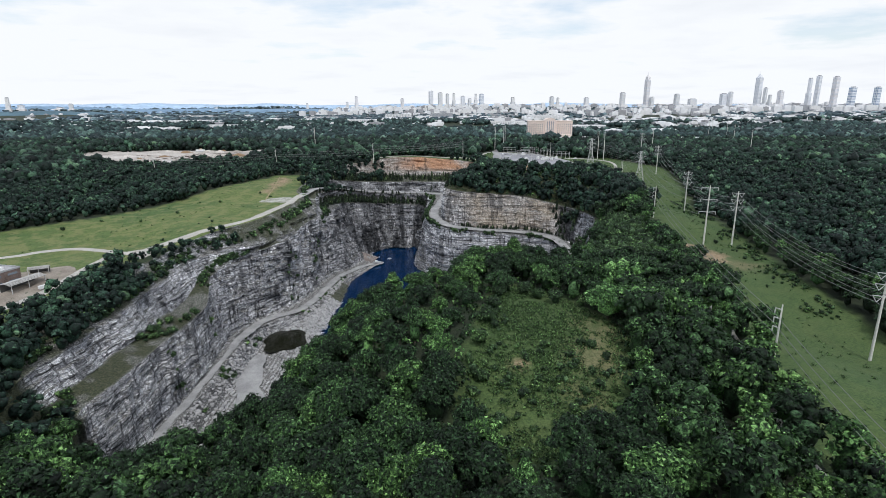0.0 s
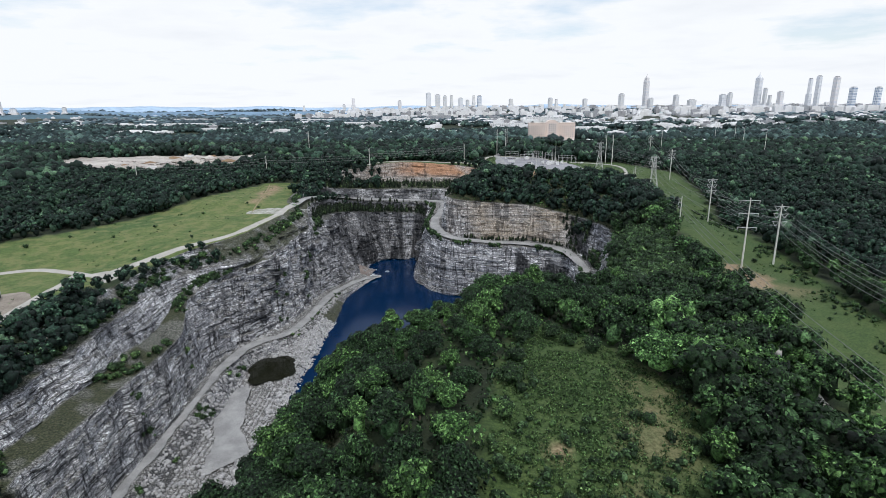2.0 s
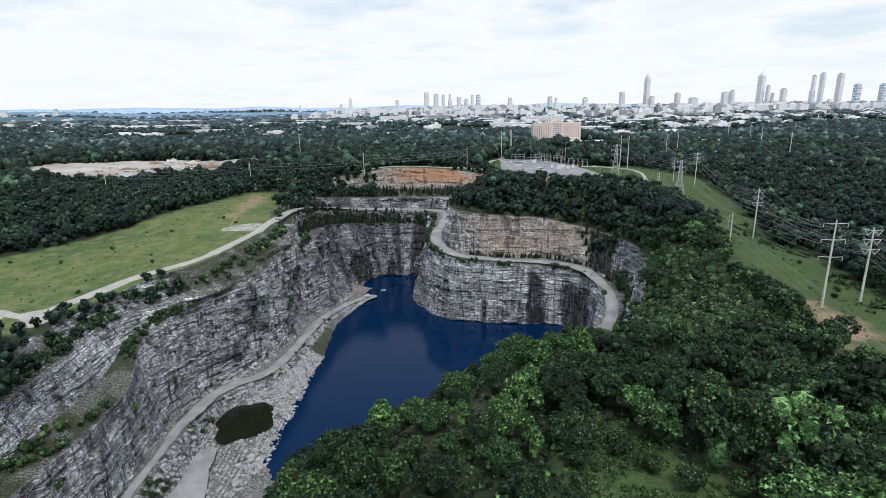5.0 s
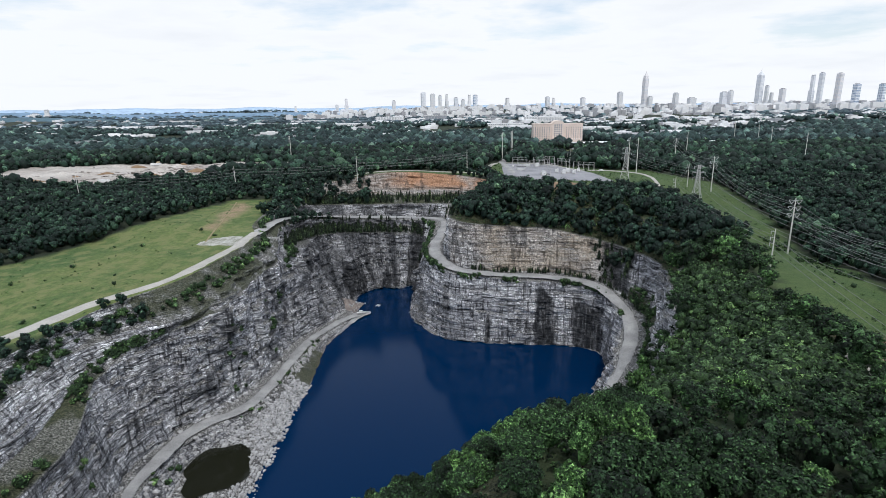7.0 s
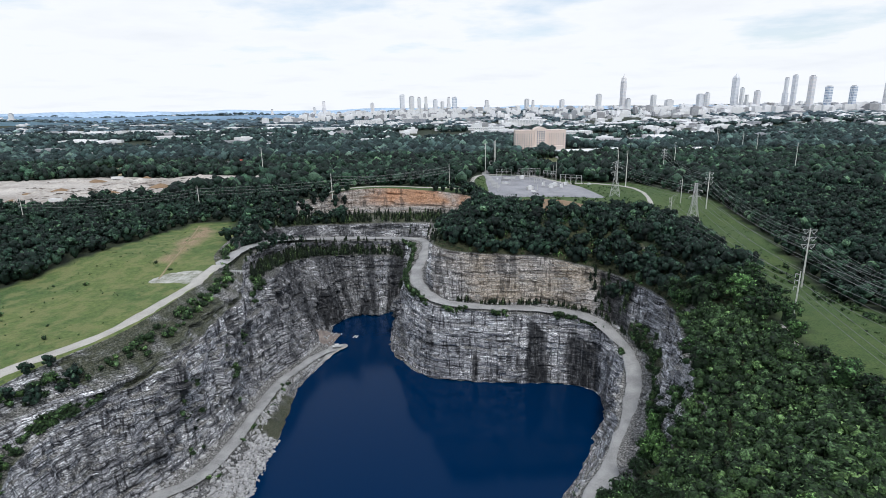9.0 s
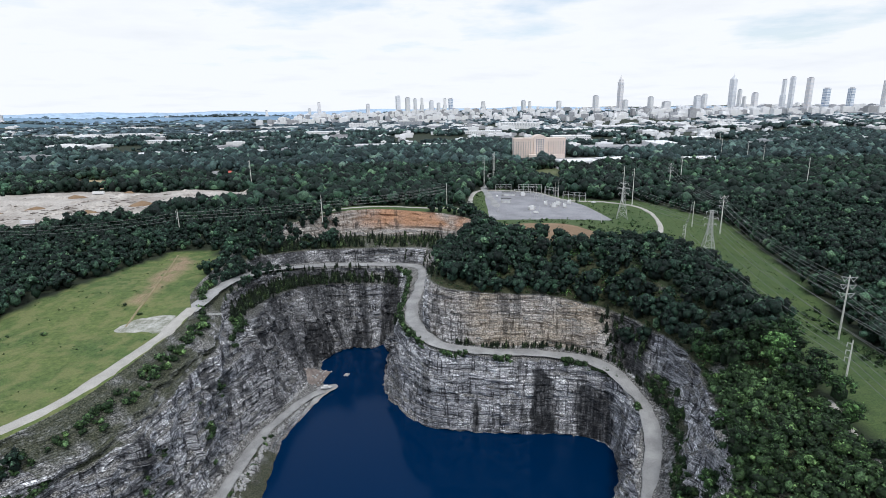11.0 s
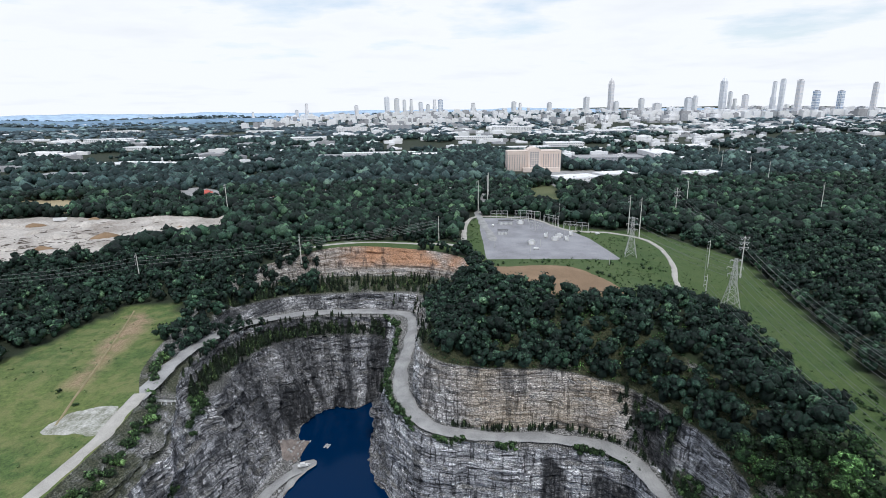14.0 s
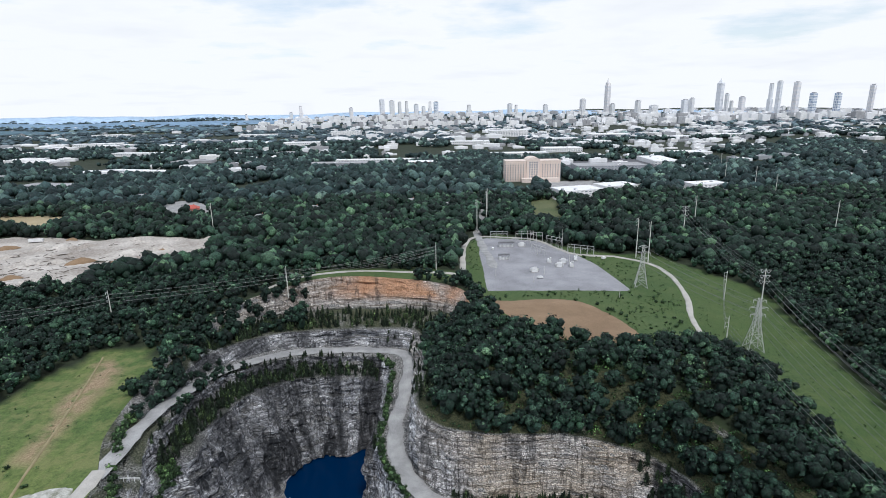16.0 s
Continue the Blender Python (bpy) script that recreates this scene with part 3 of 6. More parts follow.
    soil = np.maximum(soil, ((x < -100) & (strip < 6)) * np.clip((184 - y + 12 * (n1 - 0.5)) / 8, 0, 1))
    foot = (strip == 2) & (x > 84) & (y > 362) & (y < 456)
    soil = np.maximum(soil, foot * np.clip((np.repeat(np.array(share), C) - 0.6 + 0.5 * (n1 - 0.5)) / 0.12, 0, 0.92))
    bank = (strip < 4) & (x < -104) & (y > 372) & (y < 535)
    soil = np.maximum(soil, bank * np.clip(fbm(p, 10, 83, 3) * 4 - 1.2, 0.1, 0.85))
    soil = np.maximum(soil, ((strip > 5) & (strip < 9) & (x < -88) & (y > 424) & (y < 468)) * np.clip(fbm(p, 9, 84, 3) * 5 - 1.9, 0, 0.85))
    soil = np.maximum(soil, ((strip == 1) & (y > 560) & (x < 40)) * np.clip(fbm(p, 7, 85, 3) * 4 - 1.0, 0.3, 0.95))
    soil = np.maximum(soil, hill)
    return mesh_of("pit", q, quads, ROCK, False, {"tan": tan, "rust": rust, "soil": np.clip(soil, 0, 1), "stain_and_shade": np.clip(stain_and_shade, 0, 1), "run": s}), q.reshape(R, C, 3)


mid_ring = rings[4][:, :2]
pit, PIT_GRID = pit_mesh()
tagged(new("quarry_cliff", pit), "grey layered granite quarry walls with benches above blue water", "cliff", kind="structure")

# the plateau: one sheet from the pit's rim to the horizon
CORRIDOR = [(84, 60), (86, 100), (90, 123), (102, 169), (121, 233), (135, 321), (146, 392), (172, 449), (178, 500), (186, 545), (178, 580), (150, 640), (190, 662), (192, 750), (228, 760), (240, 712), (266, 654), (243, 559), (225, 498), (208, 460), (195, 408), (180, 320), (165, 237), (163, 189), (158, 60)]
FIELD = [(-200, 190), (-191, 260), (-188, 320), (-142, 388), (-130, 430), (-127, 480), (-124, 545), (-140, 583), (-168, 602), (-190, 600), (-201, 575), (-212, 545), (-222, 515), (-238, 480), (-250, 455), (-264, 423), (-290, 392), (-345, 345), (-420, 250), (-300, 160)]
MEADOW = [(27, 200), (38, 196), (46, 178), (56, 158), (55, 140), (50, 124), (42, 104), (24, 97), (10, 101), (4, 118), (5, 134), (8, 152), (12, 170), (18, 186)]
BACKLAWN = [(-110, 690), (-85, 712), (-30, 714), (40, 708), (46, 690), (10, 686), (-60, 690)]
SUBLAWN = [(60, 810), (44, 700), (48, 650), (60, 590), (128, 545), (172, 560), (200, 660), (196, 752), (100, 845)]
STRIPE = [(-166, 490), (-171, 515), (-179, 552), (-184, 590), (-176, 590), (-166, 572), (-163, 545), (-163, 515), (-164, 500)]
BARE = [(128, 300), (134, 310), (148, 304), (152, 285), (146, 270), (134, 262), (128, 275)]
OPEN = [CORRIDOR, FIELD, MEADOW, BACKLAWN, SUBLAWN]


def ground_mesh():
    gx, gy = np.meshgrid(np.arange(-420, 421, 7.0), np.arange(-60, 980, 7.0))
    pts = np.stack([gx.ravel(), gy.ravel()], 1)
    pts += np.random.default_rng(3).uniform(-1.5, 1.5, pts.shape)
    fx, fy = np.meshgrid(np.arange(0, 200, 2.6), np.arange(96, 330, 2.6))
    fine = np.stack([fx.ravel(), fy.ravel()], 1) + np.random.default_rng(4).uniform(-0.7, 0.7, (fx.size, 2))
    open_land = inside(fine[:, 0], fine[:, 1], MEADOW) | inside(fine[:, 0], fine[:, 1], CORRIDOR)
    pts = np.vstack([pts[~(inside(pts[:, 0], pts[:, 1], MEADOW) | (inside(pts[:, 0], pts[:, 1], CORRIDOR) & (pts[:, 1] < 330)))], fine[open_land]])
    far = []
    r = 480.0
    while r < 6200:
        n = int(min(200, max(90, 2 * math.pi * r / 40)))
        t = np.linspace(0, 2 * math.pi, n, endpoint=False) + r
        ring = np.stack([r * np.sin(t), 450 + r * np.cos(t)], 1)
        far.append(ring)
        r *= 1.06
    far = np.vstack(far)
    far = far[(np.abs(far[:, 0]) > 426) | (far[:, 1] < -66) | (far[:, 1] > 986)]
    rim = rings[0][:, :2]
    d = inside(pts[:, 0], pts[:, 1], RIM) | (near_line(pts[:, 0], pts[:, 1], RIM + RIM[:1]) < 2.5)
    pts = np.vstack([rim, pts[~d], far])
    n = len(rim)
    edges = [(i, (i + 1) % n) for i in range(n)]
    out, _, faces, _, _, _ = delaunay_2d_cdt([Vector(p) for p in pts], edges, [], 0, 1e-4)
    out = np.array([tuple(v) for v in out])
    faces = np.array(faces)
    c = out[faces].mean(1)
    faces = faces[~inside(c[:, 0], c[:, 1], [tuple(p) for p in rim])]
    z = h(out[:, 0], out[:, 1])
    grass = np.zeros(len(out))
    for poly in OPEN:
        grass = np.maximum(grass, inside(out[:, 0], out[:, 1], poly))
    bare = np.maximum(inside(out[:, 0], out[:, 1], STRIPE), inside(out[:, 0], out[:, 1], BARE)) * 1.0
    for bx, by, size, amount in ((20, 135, 3.2, 1.0), (48, 158, 12, 0.32), (42, 139, 13, 0.34), (36, 122, 9, 0.25), (52, 172, 7, 0.25), (26, 204, 5, 0.35), (44, 148, 4, 0.5), (137, 286, 17, 1.0), (126, 258, 10, 0.6), (150, 262, 14, 0.35)):
        bare = np.maximum(bare, amount * np.clip(1.6 - 1.6 * np.hypot(out[:, 0] - bx, out[:, 1] - by) / size, 0, 1))
    grass = np.maximum(grass, 0.25 * (near_line(out[:, 0], out[:, 1], RIM + RIM[:1]) < 6))
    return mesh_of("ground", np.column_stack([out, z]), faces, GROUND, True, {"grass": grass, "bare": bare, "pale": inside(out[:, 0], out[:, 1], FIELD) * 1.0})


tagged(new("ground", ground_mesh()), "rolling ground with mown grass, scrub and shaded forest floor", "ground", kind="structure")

# water
lake = np.array([(-120, 300, 0), (130, 300, 0), (130, 640, 0), (-120, 640, 0)], float)
tagged(new("water", mesh_of("water", lake, np.array([[0, 1, 2, 3]]), LAKE)), "still deep blue water filling the quarry pit", "water", kind="structure")


def sheet(name, poly, lift, mat, step=4.0, label="", category="", on=None, ragged=0.0):
    """A patch of ground cover that follows the land."""
    p = np.array(poly, float)
    pts = along(list(poly) + [poly[0]], step)[:-1, :2]
    flat = np.column_stack([pts, 0 * pts[:, 0]])
    pts = pts + ragged * np.stack([fbm(flat, 9, 5, 3) - 0.5, fbm(flat, 9, 6, 3) - 0.5], 1)
    gx, gy = np.meshgrid(np.arange(p[:, 0].min(), p[:, 0].max(), step), np.arange(p[:, 1].min(), p[:, 1].max(), step))
    g = np.stack([gx.ravel(), gy.ravel()], 1)
    ring = [tuple(q) for q in pts]
    g = g[inside(g[:, 0], g[:, 1], ring) & (near_line(g[:, 0], g[:, 1], ring + ring[:1]) > step * 0.5)]
    n = len(pts)
    out, _, faces, _, _, _ = delaunay_2d_cdt([Vector(q) for q in np.vstack([pts, g])], [(i, (i + 1) % n) for i in range(n)], [], 1, 1e-4)
    out = np.array([tuple(v) for v in out])
    z = (h(out[:, 0], out[:, 1]) if on is None else on(out[:, 0], out[:, 1])) + lift
    z[:n] -= 0.35
    return tagged(new(name, mesh_of(name, np.column_stack([out, z]), np.array(faces), mat, True)), label, category, kind="structure")


def ribbon(name, points, width, lift, mat, label, category="road"):
    """A road that follows the land; points (x, y) or (x, y, z)."""
    c = along(points, 3.0)
    d = np.gradient(c[:, :2], axis=0)
    d /= np.linalg.norm(d, axis=1)[:, None]
    side = np.stack([-d[:, 1], d[:, 0]], 1)
    rows = []
    n = len(c)
    run = np.stack([np.arange(n) * 3.0, 0 * c[:, 0], 0 * c[:, 0]], 1)
    seed = int(abs(c[0, 0]))
    wobs = [1 + 0.5 * (vnoise(run, 15, seed + k) - 0.5) + 0.35 * (vnoise(run, 4.5, seed + 7 + k) - 0.5) for k in (0, 1)]
    for w, drop in ((-0.6, -0.5), (-0.5, 0.0), (-0.2, 0.06), (0.2, 0.06), (0.5, 0.0), (0.6, -0.5)):
        q = c[:, :2] + side * (w * width * wobs[w > 0])[:, None]
        z = h(q[:, 0], q[:, 1]) if c.shape[1] == 2 else c[:, 2]
        rows.append(np.column_stack([q, z + lift + drop]))
    v = np.stack(rows)
    i, j = np.meshgrid(np.arange(5), np.arange(n - 1), indexing="ij")
    quads = np.stack([i * n + j, i * n + j + 1, (i + 1) * n + j + 1, (i + 1) * n + j], -1).reshape(-1, 4)
    return tagged(new(name, mesh_of(name, v.reshape(-1, 3), quads, mat, True)), label, category, kind="structure")

# ---- roads and bare patches ----
BENCH_ROAD = [(-134, 486, 79.2), (-131, 516, 80), (-128, 548, 78), (-117, 592, 70.5), (-91, 631, 61.5), (-50, 639, 59), (-12, 633, 58), (-2, 614, 57.5), (-8, 575, 56), (-13, 545, 53.8), (-10, 522, 52), (4, 496, 49.6), (30, 489, 47.6), (70, 485, 46), (95, 474, 43.6), (106, 455, 38.5), (106, 435, 34.2), (98, 408, 28.6), (77, 372, 23), (55, 344, 19.6), (47, 337, 18.8)]
PIT_ROAD = [(-136, 205, 11), (-137, 255, 10.3), (-138, 300, 10.0), (-137, 340, 9.4), (-131, 368, 9), (-115, 384, 8.2), (-107, 412, 7.4), (-104, 442, 6.9), (-100, 477, 5.4), (-89, 508, 3.9), (-80, 526, 2.6), (-75, 533, 1.8)]
FIELD_ROAD = [(-134, 490), (-135, 470), (-138, 440), (-151, 395), (-178, 357), (-189, 338), (-192, 322)]
WEST_ROAD = [(-190, 321), (-204, 326), (-216, 332), (-238, 340), (-258, 333), (-270, 318), (-310, 290), (-380, 278)]
SOUTH_ROAD = [(-212, 330), (-207, 312), (-205, 290), (-204, 262), (-208, 243), (-216, 200)]
TRAIL = [(136, 364), (130, 346), (127, 330), (125, 305), (121, 270), (112, 225), (102, 185), (94, 155), (84, 118), (84, 70)]
PATH = [(190, 748), (210, 724), (212, 690), (200, 640), (187, 609), (177, 572), (172, 566)]
PAD_ROAD = [(44, 690), (46, 725), (58, 803), (74, 832), (106, 829), (132, 817), (146, 780), (158, 760), (190, 749)]
ACCESS = [(72, 720), (75, 834), (86, 895), (104, 998), (112, 1100)]
BACK_ROAD = [(-110, 686), (-92, 699), (-60, 705), (-20, 706), (44, 700)]
ribbon("haul_road", BENCH_ROAD, 7.4, 0.5, HAUL, "grey crushed stone haul road along the quarry bench")
ribbon("pit_road", PIT_ROAD, 5.4, 0.45, HAUL, "pale crushed stone road at the foot of the quarry wall")
ribbon("field_road", FIELD_ROAD, 5.8, 0.35, GRAVEL, "pale gravel road along the field above the cliff")
ribbon("west_road", WEST_ROAD, 4.0, 0.35, GRAVEL, "pale gravel road across the grass field")
ribbon("south_road", SOUTH_ROAD, 4.2, 0.36, GRAVEL, "pale dirt road branching off across the field")
ribbon("trail", TRAIL, 2.6, 0.3, GRAVEL, "worn pale trail along the edge of the power line clearing", "path")
ribbon("footpath", PATH, 3.4, 0.35, GRAVEL, "pale curving gravel path through the clearing", "path")
ribbon("substation_road", PAD_ROAD, 4.0, 0.4, GRAVEL, "pale concrete road round the substation yard")
ribbon("field_track", [(-159, 468), (-162, 485), (-166, 513), (-174, 552), (-183, 592)], 1.0, 0.30, speckled("dry_track", (0.20, 0.17, 0.09), (0.36, 0.30, 0.17), 0.2), "thin pale wheel track up the grass slope", "path")
ribbon("access_road", ACCESS, 7.0, 0.42, HAUL, "straight grey asphalt access road")
ribbon("service_road", BACK_ROAD, 3.4, 0.35, GRAVEL, "pale gravel service road above the orange cliff")
PAD = [(60, 700), (66, 770), (76, 824), (78, 827), (100, 826), (134, 814), (138, 811), (152, 775), (163, 734), (166, 695), (167, 661), (165, 657), (135, 657), (103, 659), (80, 663), (60, 665), (57, 668)]
DIRTFIELD = [(50, 646), (68, 640), (90, 640), (115, 632), (126, 610), (131, 585), (127, 553), (100, 562), (76, 574), (62, 607)]
SANDYARD = [(-430, 690), (-360, 676), (-317, 708), (-281, 715), (-251, 768), (-205, 764), (-182, 822), (-128, 846), (-200, 866), (-254, 874), (-330, 880), (-455, 913), (-560, 860), (-540, 720)]
SLAB = [(-163, 463), (-160, 477), (-150, 481), (-137, 479), (-136, 458), (-150, 461)]
STRAWYARD = [(-482, 954), (-409, 943), (-449, 1032), (-560, 1050)]
LOT = [(-302, 985), (-248, 1001), (-284, 1088), (-346, 1147), (-350, 1060)]
RIMLOT = [(-184, 306), (-182, 322), (-190, 334), (-204, 328), (-196, 318)]
sheet("substation_yard", PAD, 0.3, speckled("grey_yard_gravel", (0.20, 0.20, 0.215), (0.36, 0.36, 0.38), 0.05, 0.95, 1.5, 0.1), 6, "flat grey gravel substation yard", "yard")
sheet("dirt_field", DIRTFIELD, 0.3, DIRT, 5, "bare brown dirt field beside the substation", "field")
def yard_z(x, y):
    """The bulldozed ground, in waves and banks."""
    return h(x, y) + 8.0 * fbm(np.stack([x, y, 0 * x], 1), 38, 91, 4) - 2.5


sheet("sand_yard", SANDYARD, 0.6, SAND, 9, "pale bulldozed construction ground with soil heaps", "yard",
      on=lambda x, y: yard_z(x, y))
sheet("gravel_slab", SLAB, 0.3, speckled("rubbly_gravel", (0.14, 0.15, 0.09), (0.62, 0.61, 0.58), 0.22, 0.95, 1.2, 0.6), 2.5, "pale gravel clearing beside the field road", "yard", ragged=7.0)
sheet("straw_yard", STRAWYARD, 0.5, speckled("dry_straw", (0.34, 0.27, 0.15), (0.46, 0.38, 0.24), 0.05), 9, "flat straw coloured field", "field")
sheet("parking_lot", LOT, 0.5, HAUL, 9, "grey asphalt parking lot among trees", "yard")
DECKLOT = [(318, 1330), (520, 1318), (660, 1640), (400, 1650)]
PALELOT = [(215, 1040), (285, 1040), (352, 1240), (250, 1215)]
EASTLOT = [(425, 1075), (485, 1055), (548, 1150), (475, 1185)]
GATELOT = [(150, 880), (185, 885), (225, 1060), (175, 1040)]
sheet("deck_lot", DECKLOT, 0.5, speckled("dark_asphalt", (0.08, 0.082, 0.09), (0.16, 0.163, 0.175), 0.02), 16, "wide dark asphalt parking lot beside the pink block", "yard")
sheet("pale_lot", PALELOT, 0.5, HAUL, 12, "pale concrete lot in front of the pink block", "yard")
sheet("east_lot", EASTLOT, 0.5, HAUL, 12, "pale paved lot among the trees", "yard")
sheet("gate_lot", GATELOT, 0.5, speckled("thin_grass", (0.06, 0.09, 0.03), (0.16, 0.17, 0.08), 0.03), 10, "open rough grass beyond the substation", "yard")
sheet("rim_lot", RIMLOT, 0.28, GRAVEL, 4, "pale gravel turning place above the cliff", "yard")
STOREYARD = [(-252, 240), (-232, 236), (-210, 240), (-203, 262), (-206, 288), (-220, 300), (-234, 292), (-246, 276)]
sheet("store_yard", STOREYARD, 0.3, speckled("trodden_ground", (0.17, 0.14, 0.11), (0.36, 0.32, 0.27), 0.1, 0.95, 1.5, 0.1), 4, "pale trodden gravel yard round the brick store", "yard", ragged=5.0)
FLOOR = [(-121, 322), (-117, 318), (-112, 298), (-107, 280), (-99, 266), (-98, 258), (-106, 248), (-111, 243), (-115, 256), (-117, 270), (-124, 288), (-126, 305), (-125, 318)]
sheet("pit_floor", FLOOR, 2.9, HAUL, 2, "pale crushed stone flat on the quarry floor", "yard", ragged=5.0, on=lambda x, y: 0.25 * vnoise(np.stack([x, y, 0 * x], 1), 6, 5))
POND_EDGE = [(-126, 352), (-122, 360), (-114, 361), (-108, 364), (-101, 358), (-99, 349), (-96, 340), (-101, 332), (-110, 329), (-116, 325), (-122, 330), (-123, 338), (-127, 343)]
pond = sheet("pond", POND_EDGE, 2.6, POND, 4, "murky olive pond behind a rubble bank", "pond", on=lambda x, y: 0 * x)
SPIT = [(-95, 504), (-90, 522), (-83, 534), (-75, 541), (-67, 543), (-66, 538), (-72, 530), (-79, 512), (-85, 500)]
sheet("gravel_spit", SPIT, 1.0, HAUL, 1.5, "low crushed stone spit reaching into the water", "spit", ragged=4.0, on=lambda x, y: 0.5 * vnoise(np.stack([x, y, 0 * x], 1), 4, 5))

BLOCKED = []  # footprints that no tree may stand on: x, y, radius


# ---- power line ----
def tube(a, b, ra, rb, sides=8):
    """A tapered round bar from a to b: vertices and quads, ends closed."""
    a, b = np.array(a, float), np.array(b, float)
    d = (b - a) / np.linalg.norm(b - a)
    u = np.cross(d, (0, 0, 1) if abs(d[2]) < 0.9 else (1, 0, 0))
    u /= np.linalg.norm(u)
    w = np.cross(d, u)
    t = np.linspace(0, 2 * math.pi, sides, endpoint=False)
    ring = np.cos(t)[:, None] * u + np.sin(t)[:, None] * w
    v = np.vstack([a + ra * ring, b + rb * ring])
    i = np.arange(sides)
    q = np.stack([i, (i + 1) % sides, sides + (i + 1) % sides, sides + i], 1)
    return v, q


def join(pieces):
    vs, fs, n = [], [], 0
    for v, f in pieces:
        vs.append(v)
        fs.append(np.asarray(f) + n)
        n += len(v)
    return np.vstack(vs), np.vstack(fs)


def brick(x0, x1, y0, y1, z0, z1):
    v = np.array([(x, y, z) for z in (z0, z1) for y in (y0, y1) for x in (x0, x1)], float)
    return v, np.array([(0, 2, 3, 1), (4, 5, 7, 6), (0, 1, 5, 4), (2, 6, 7, 3), (0, 4, 6, 2), (1, 3, 7, 5)])


STEEL = speckled("galvanised_steel", (0.42, 0.42, 0.41), (0.58, 0.58, 0.57), 0.5, 0.5, 6, 0.01)
POLE = speckled("pale_pole", (0.55, 0.54, 0.50), (0.72, 0.71, 0.66), 0.3, 0.6, 6, 0.01)
INSULATOR = speckled("grey_porcelain", (0.45, 0.45, 0.45), (0.6, 0.6, 0.6), 2.0, 0.3, 9, 0.01)
CABLE = speckled("dull_cable", (0.16, 0.16, 0.16), (0.26, 0.26, 0.26), 1.0, 0.5, 9, 0.01)


def pole_prototype(height, style):
    top = new("power_pole")
    r = 0.5 if height > 25 else 0.38
    part("shaft", mesh_of("shaft", *join([tube((0, 0, -1), (0, 0, height * 0.5), r, r * 0.8), tube((0, 0, height * 0.5), (0, 0, height), r * 0.8, r * 0.5)]), POLE, True), top)
    tips = []
    arm_mesh = {}
    levels = {"cross": (1.5, 8, 15), "vee": (1.2, 5, 9), "davit": (1.5, 4.2, 6.9)}[style]
    reach = {"cross": 4.4, "vee": 3.4, "davit": 1.7}[style]
    for drop in levels:
        z = height - drop
        for side in ((-1, 1) if style != "davit" else (-1,)):
            ends = (side * reach, 0, z + (0.3 if style != "davit" else 0.5))
            part("cross_arm", mesh_of("cross_arm", *tube((side * 0.2, 0, z), ends, 0.19, 0.12, 6), STEEL), top)
            if style == "vee":
                low = (side * reach * 0.55, 0, z - 2.0)
                part("insulator", mesh_of("insulator", *join([tube(ends, low, 0.13, 0.13, 5), tube((side * 0.3, 0, z), low, 0.13, 0.13, 5)]), INSULATOR), top)
                tips.append(low)
            else:
                low = (ends[0], 0, ends[2] - 1.6)
                part("insulator", mesh_of("insulator", *tube(ends, low, 0.14, 0.14, 5), INSULATOR), top)
                tips.append(low)
    return top, tips


def lattice_prototype(height):
    top = new("lattice_tower")
    waist, base, head = height * 0.5, 4.6, 1.1
    corners = [(-1, -1), (1, -1), (1, 1), (-1, 1)]
    for sx, sy in corners:
        part("leg", mesh_of("leg", *join([tube((sx * base, sy * base, -0.5), (sx * 1.7, sy * 1.7, waist), 0.24, 0.18, 5), tube((sx * 1.7, sy * 1.7, waist), (sx * head * 0.6, sy * head * 0.6, height), 0.18, 0.13, 5)]), STEEL), top)
    def half(z):
        return base + (1.7 - base) * z / waist if z < waist else 1.7 + (head * 0.6 - 1.7) * (z - waist) / (height - waist)
    levels = [0, 6, 11, waist, waist + 3, waist + 6, waist + 9, waist + 12, height - 0.5]
    for z0, z1 in zip(levels, levels[1:]):
        a, b = half(z0), half(z1)
        bars = []
        for (x0, y0), (x1, y1) in zip(corners, corners[1:] + corners[:1]):
            bars += [tube((x0 * a, y0 * a, z0), (x1 * b, y1 * b, z1), 0.1, 0.1, 4), tube((x1 * a, y1 * a, z0), (x0 * b, y0 * b, z1), 0.1, 0.1, 4), tube((x0 * b, y0 * b, z1), (x1 * b, y1 * b, z1), 0.1, 0.1, 4)]
        part("bracing", mesh_of("bracing", *join(bars), STEEL), top)
    tips = []
    for z, reach in ((height - 2, 3.6), (height - 6.5, 5.0), (height - 11, 4.2)):
        for side in (-1, 1):
            bars = [tube((side * 0.9, y, z), (side * reach, 0, z + 0.6), 0.11, 0.09, 4) for y in (-0.9, 0.9)] + [tube((side * 0.9, 0, z + 1.6), (side * reach, 0, z + 0.6), 0.1, 0.09, 4)]
            part("cross_arm", mesh_of("cross_arm", *join(bars), STEEL), top)
            part("insulator", mesh_of("insulator", *tube((side * reach, 0, z + 0.6), (side * reach, 0, z - 1.2), 0.14, 0.14, 5), INSULATOR), top)
            tips.append((side * reach, 0, z - 1.2))
    return top, tips


def place(prototype, spots, label, category, group):
    """Copies of a prototype (thing, hanging points) at (x, y, turn); returns the hanging points of each in the world."""
    thing, tips = prototype
    out = []
    for k, (x, y, turn) in enumerate(spots):
        m = pose(x, y, float(h(x, y)), 0, 0, turn)
        if k == 0:
            thing.matrix_world = m
            tagged(thing, label, category, group)
        else:
            copy_thing(thing, m)
        out.append([m @ Vector(t) for t in tips])
        BLOCKED.append((x, y, 3.0))
    return out


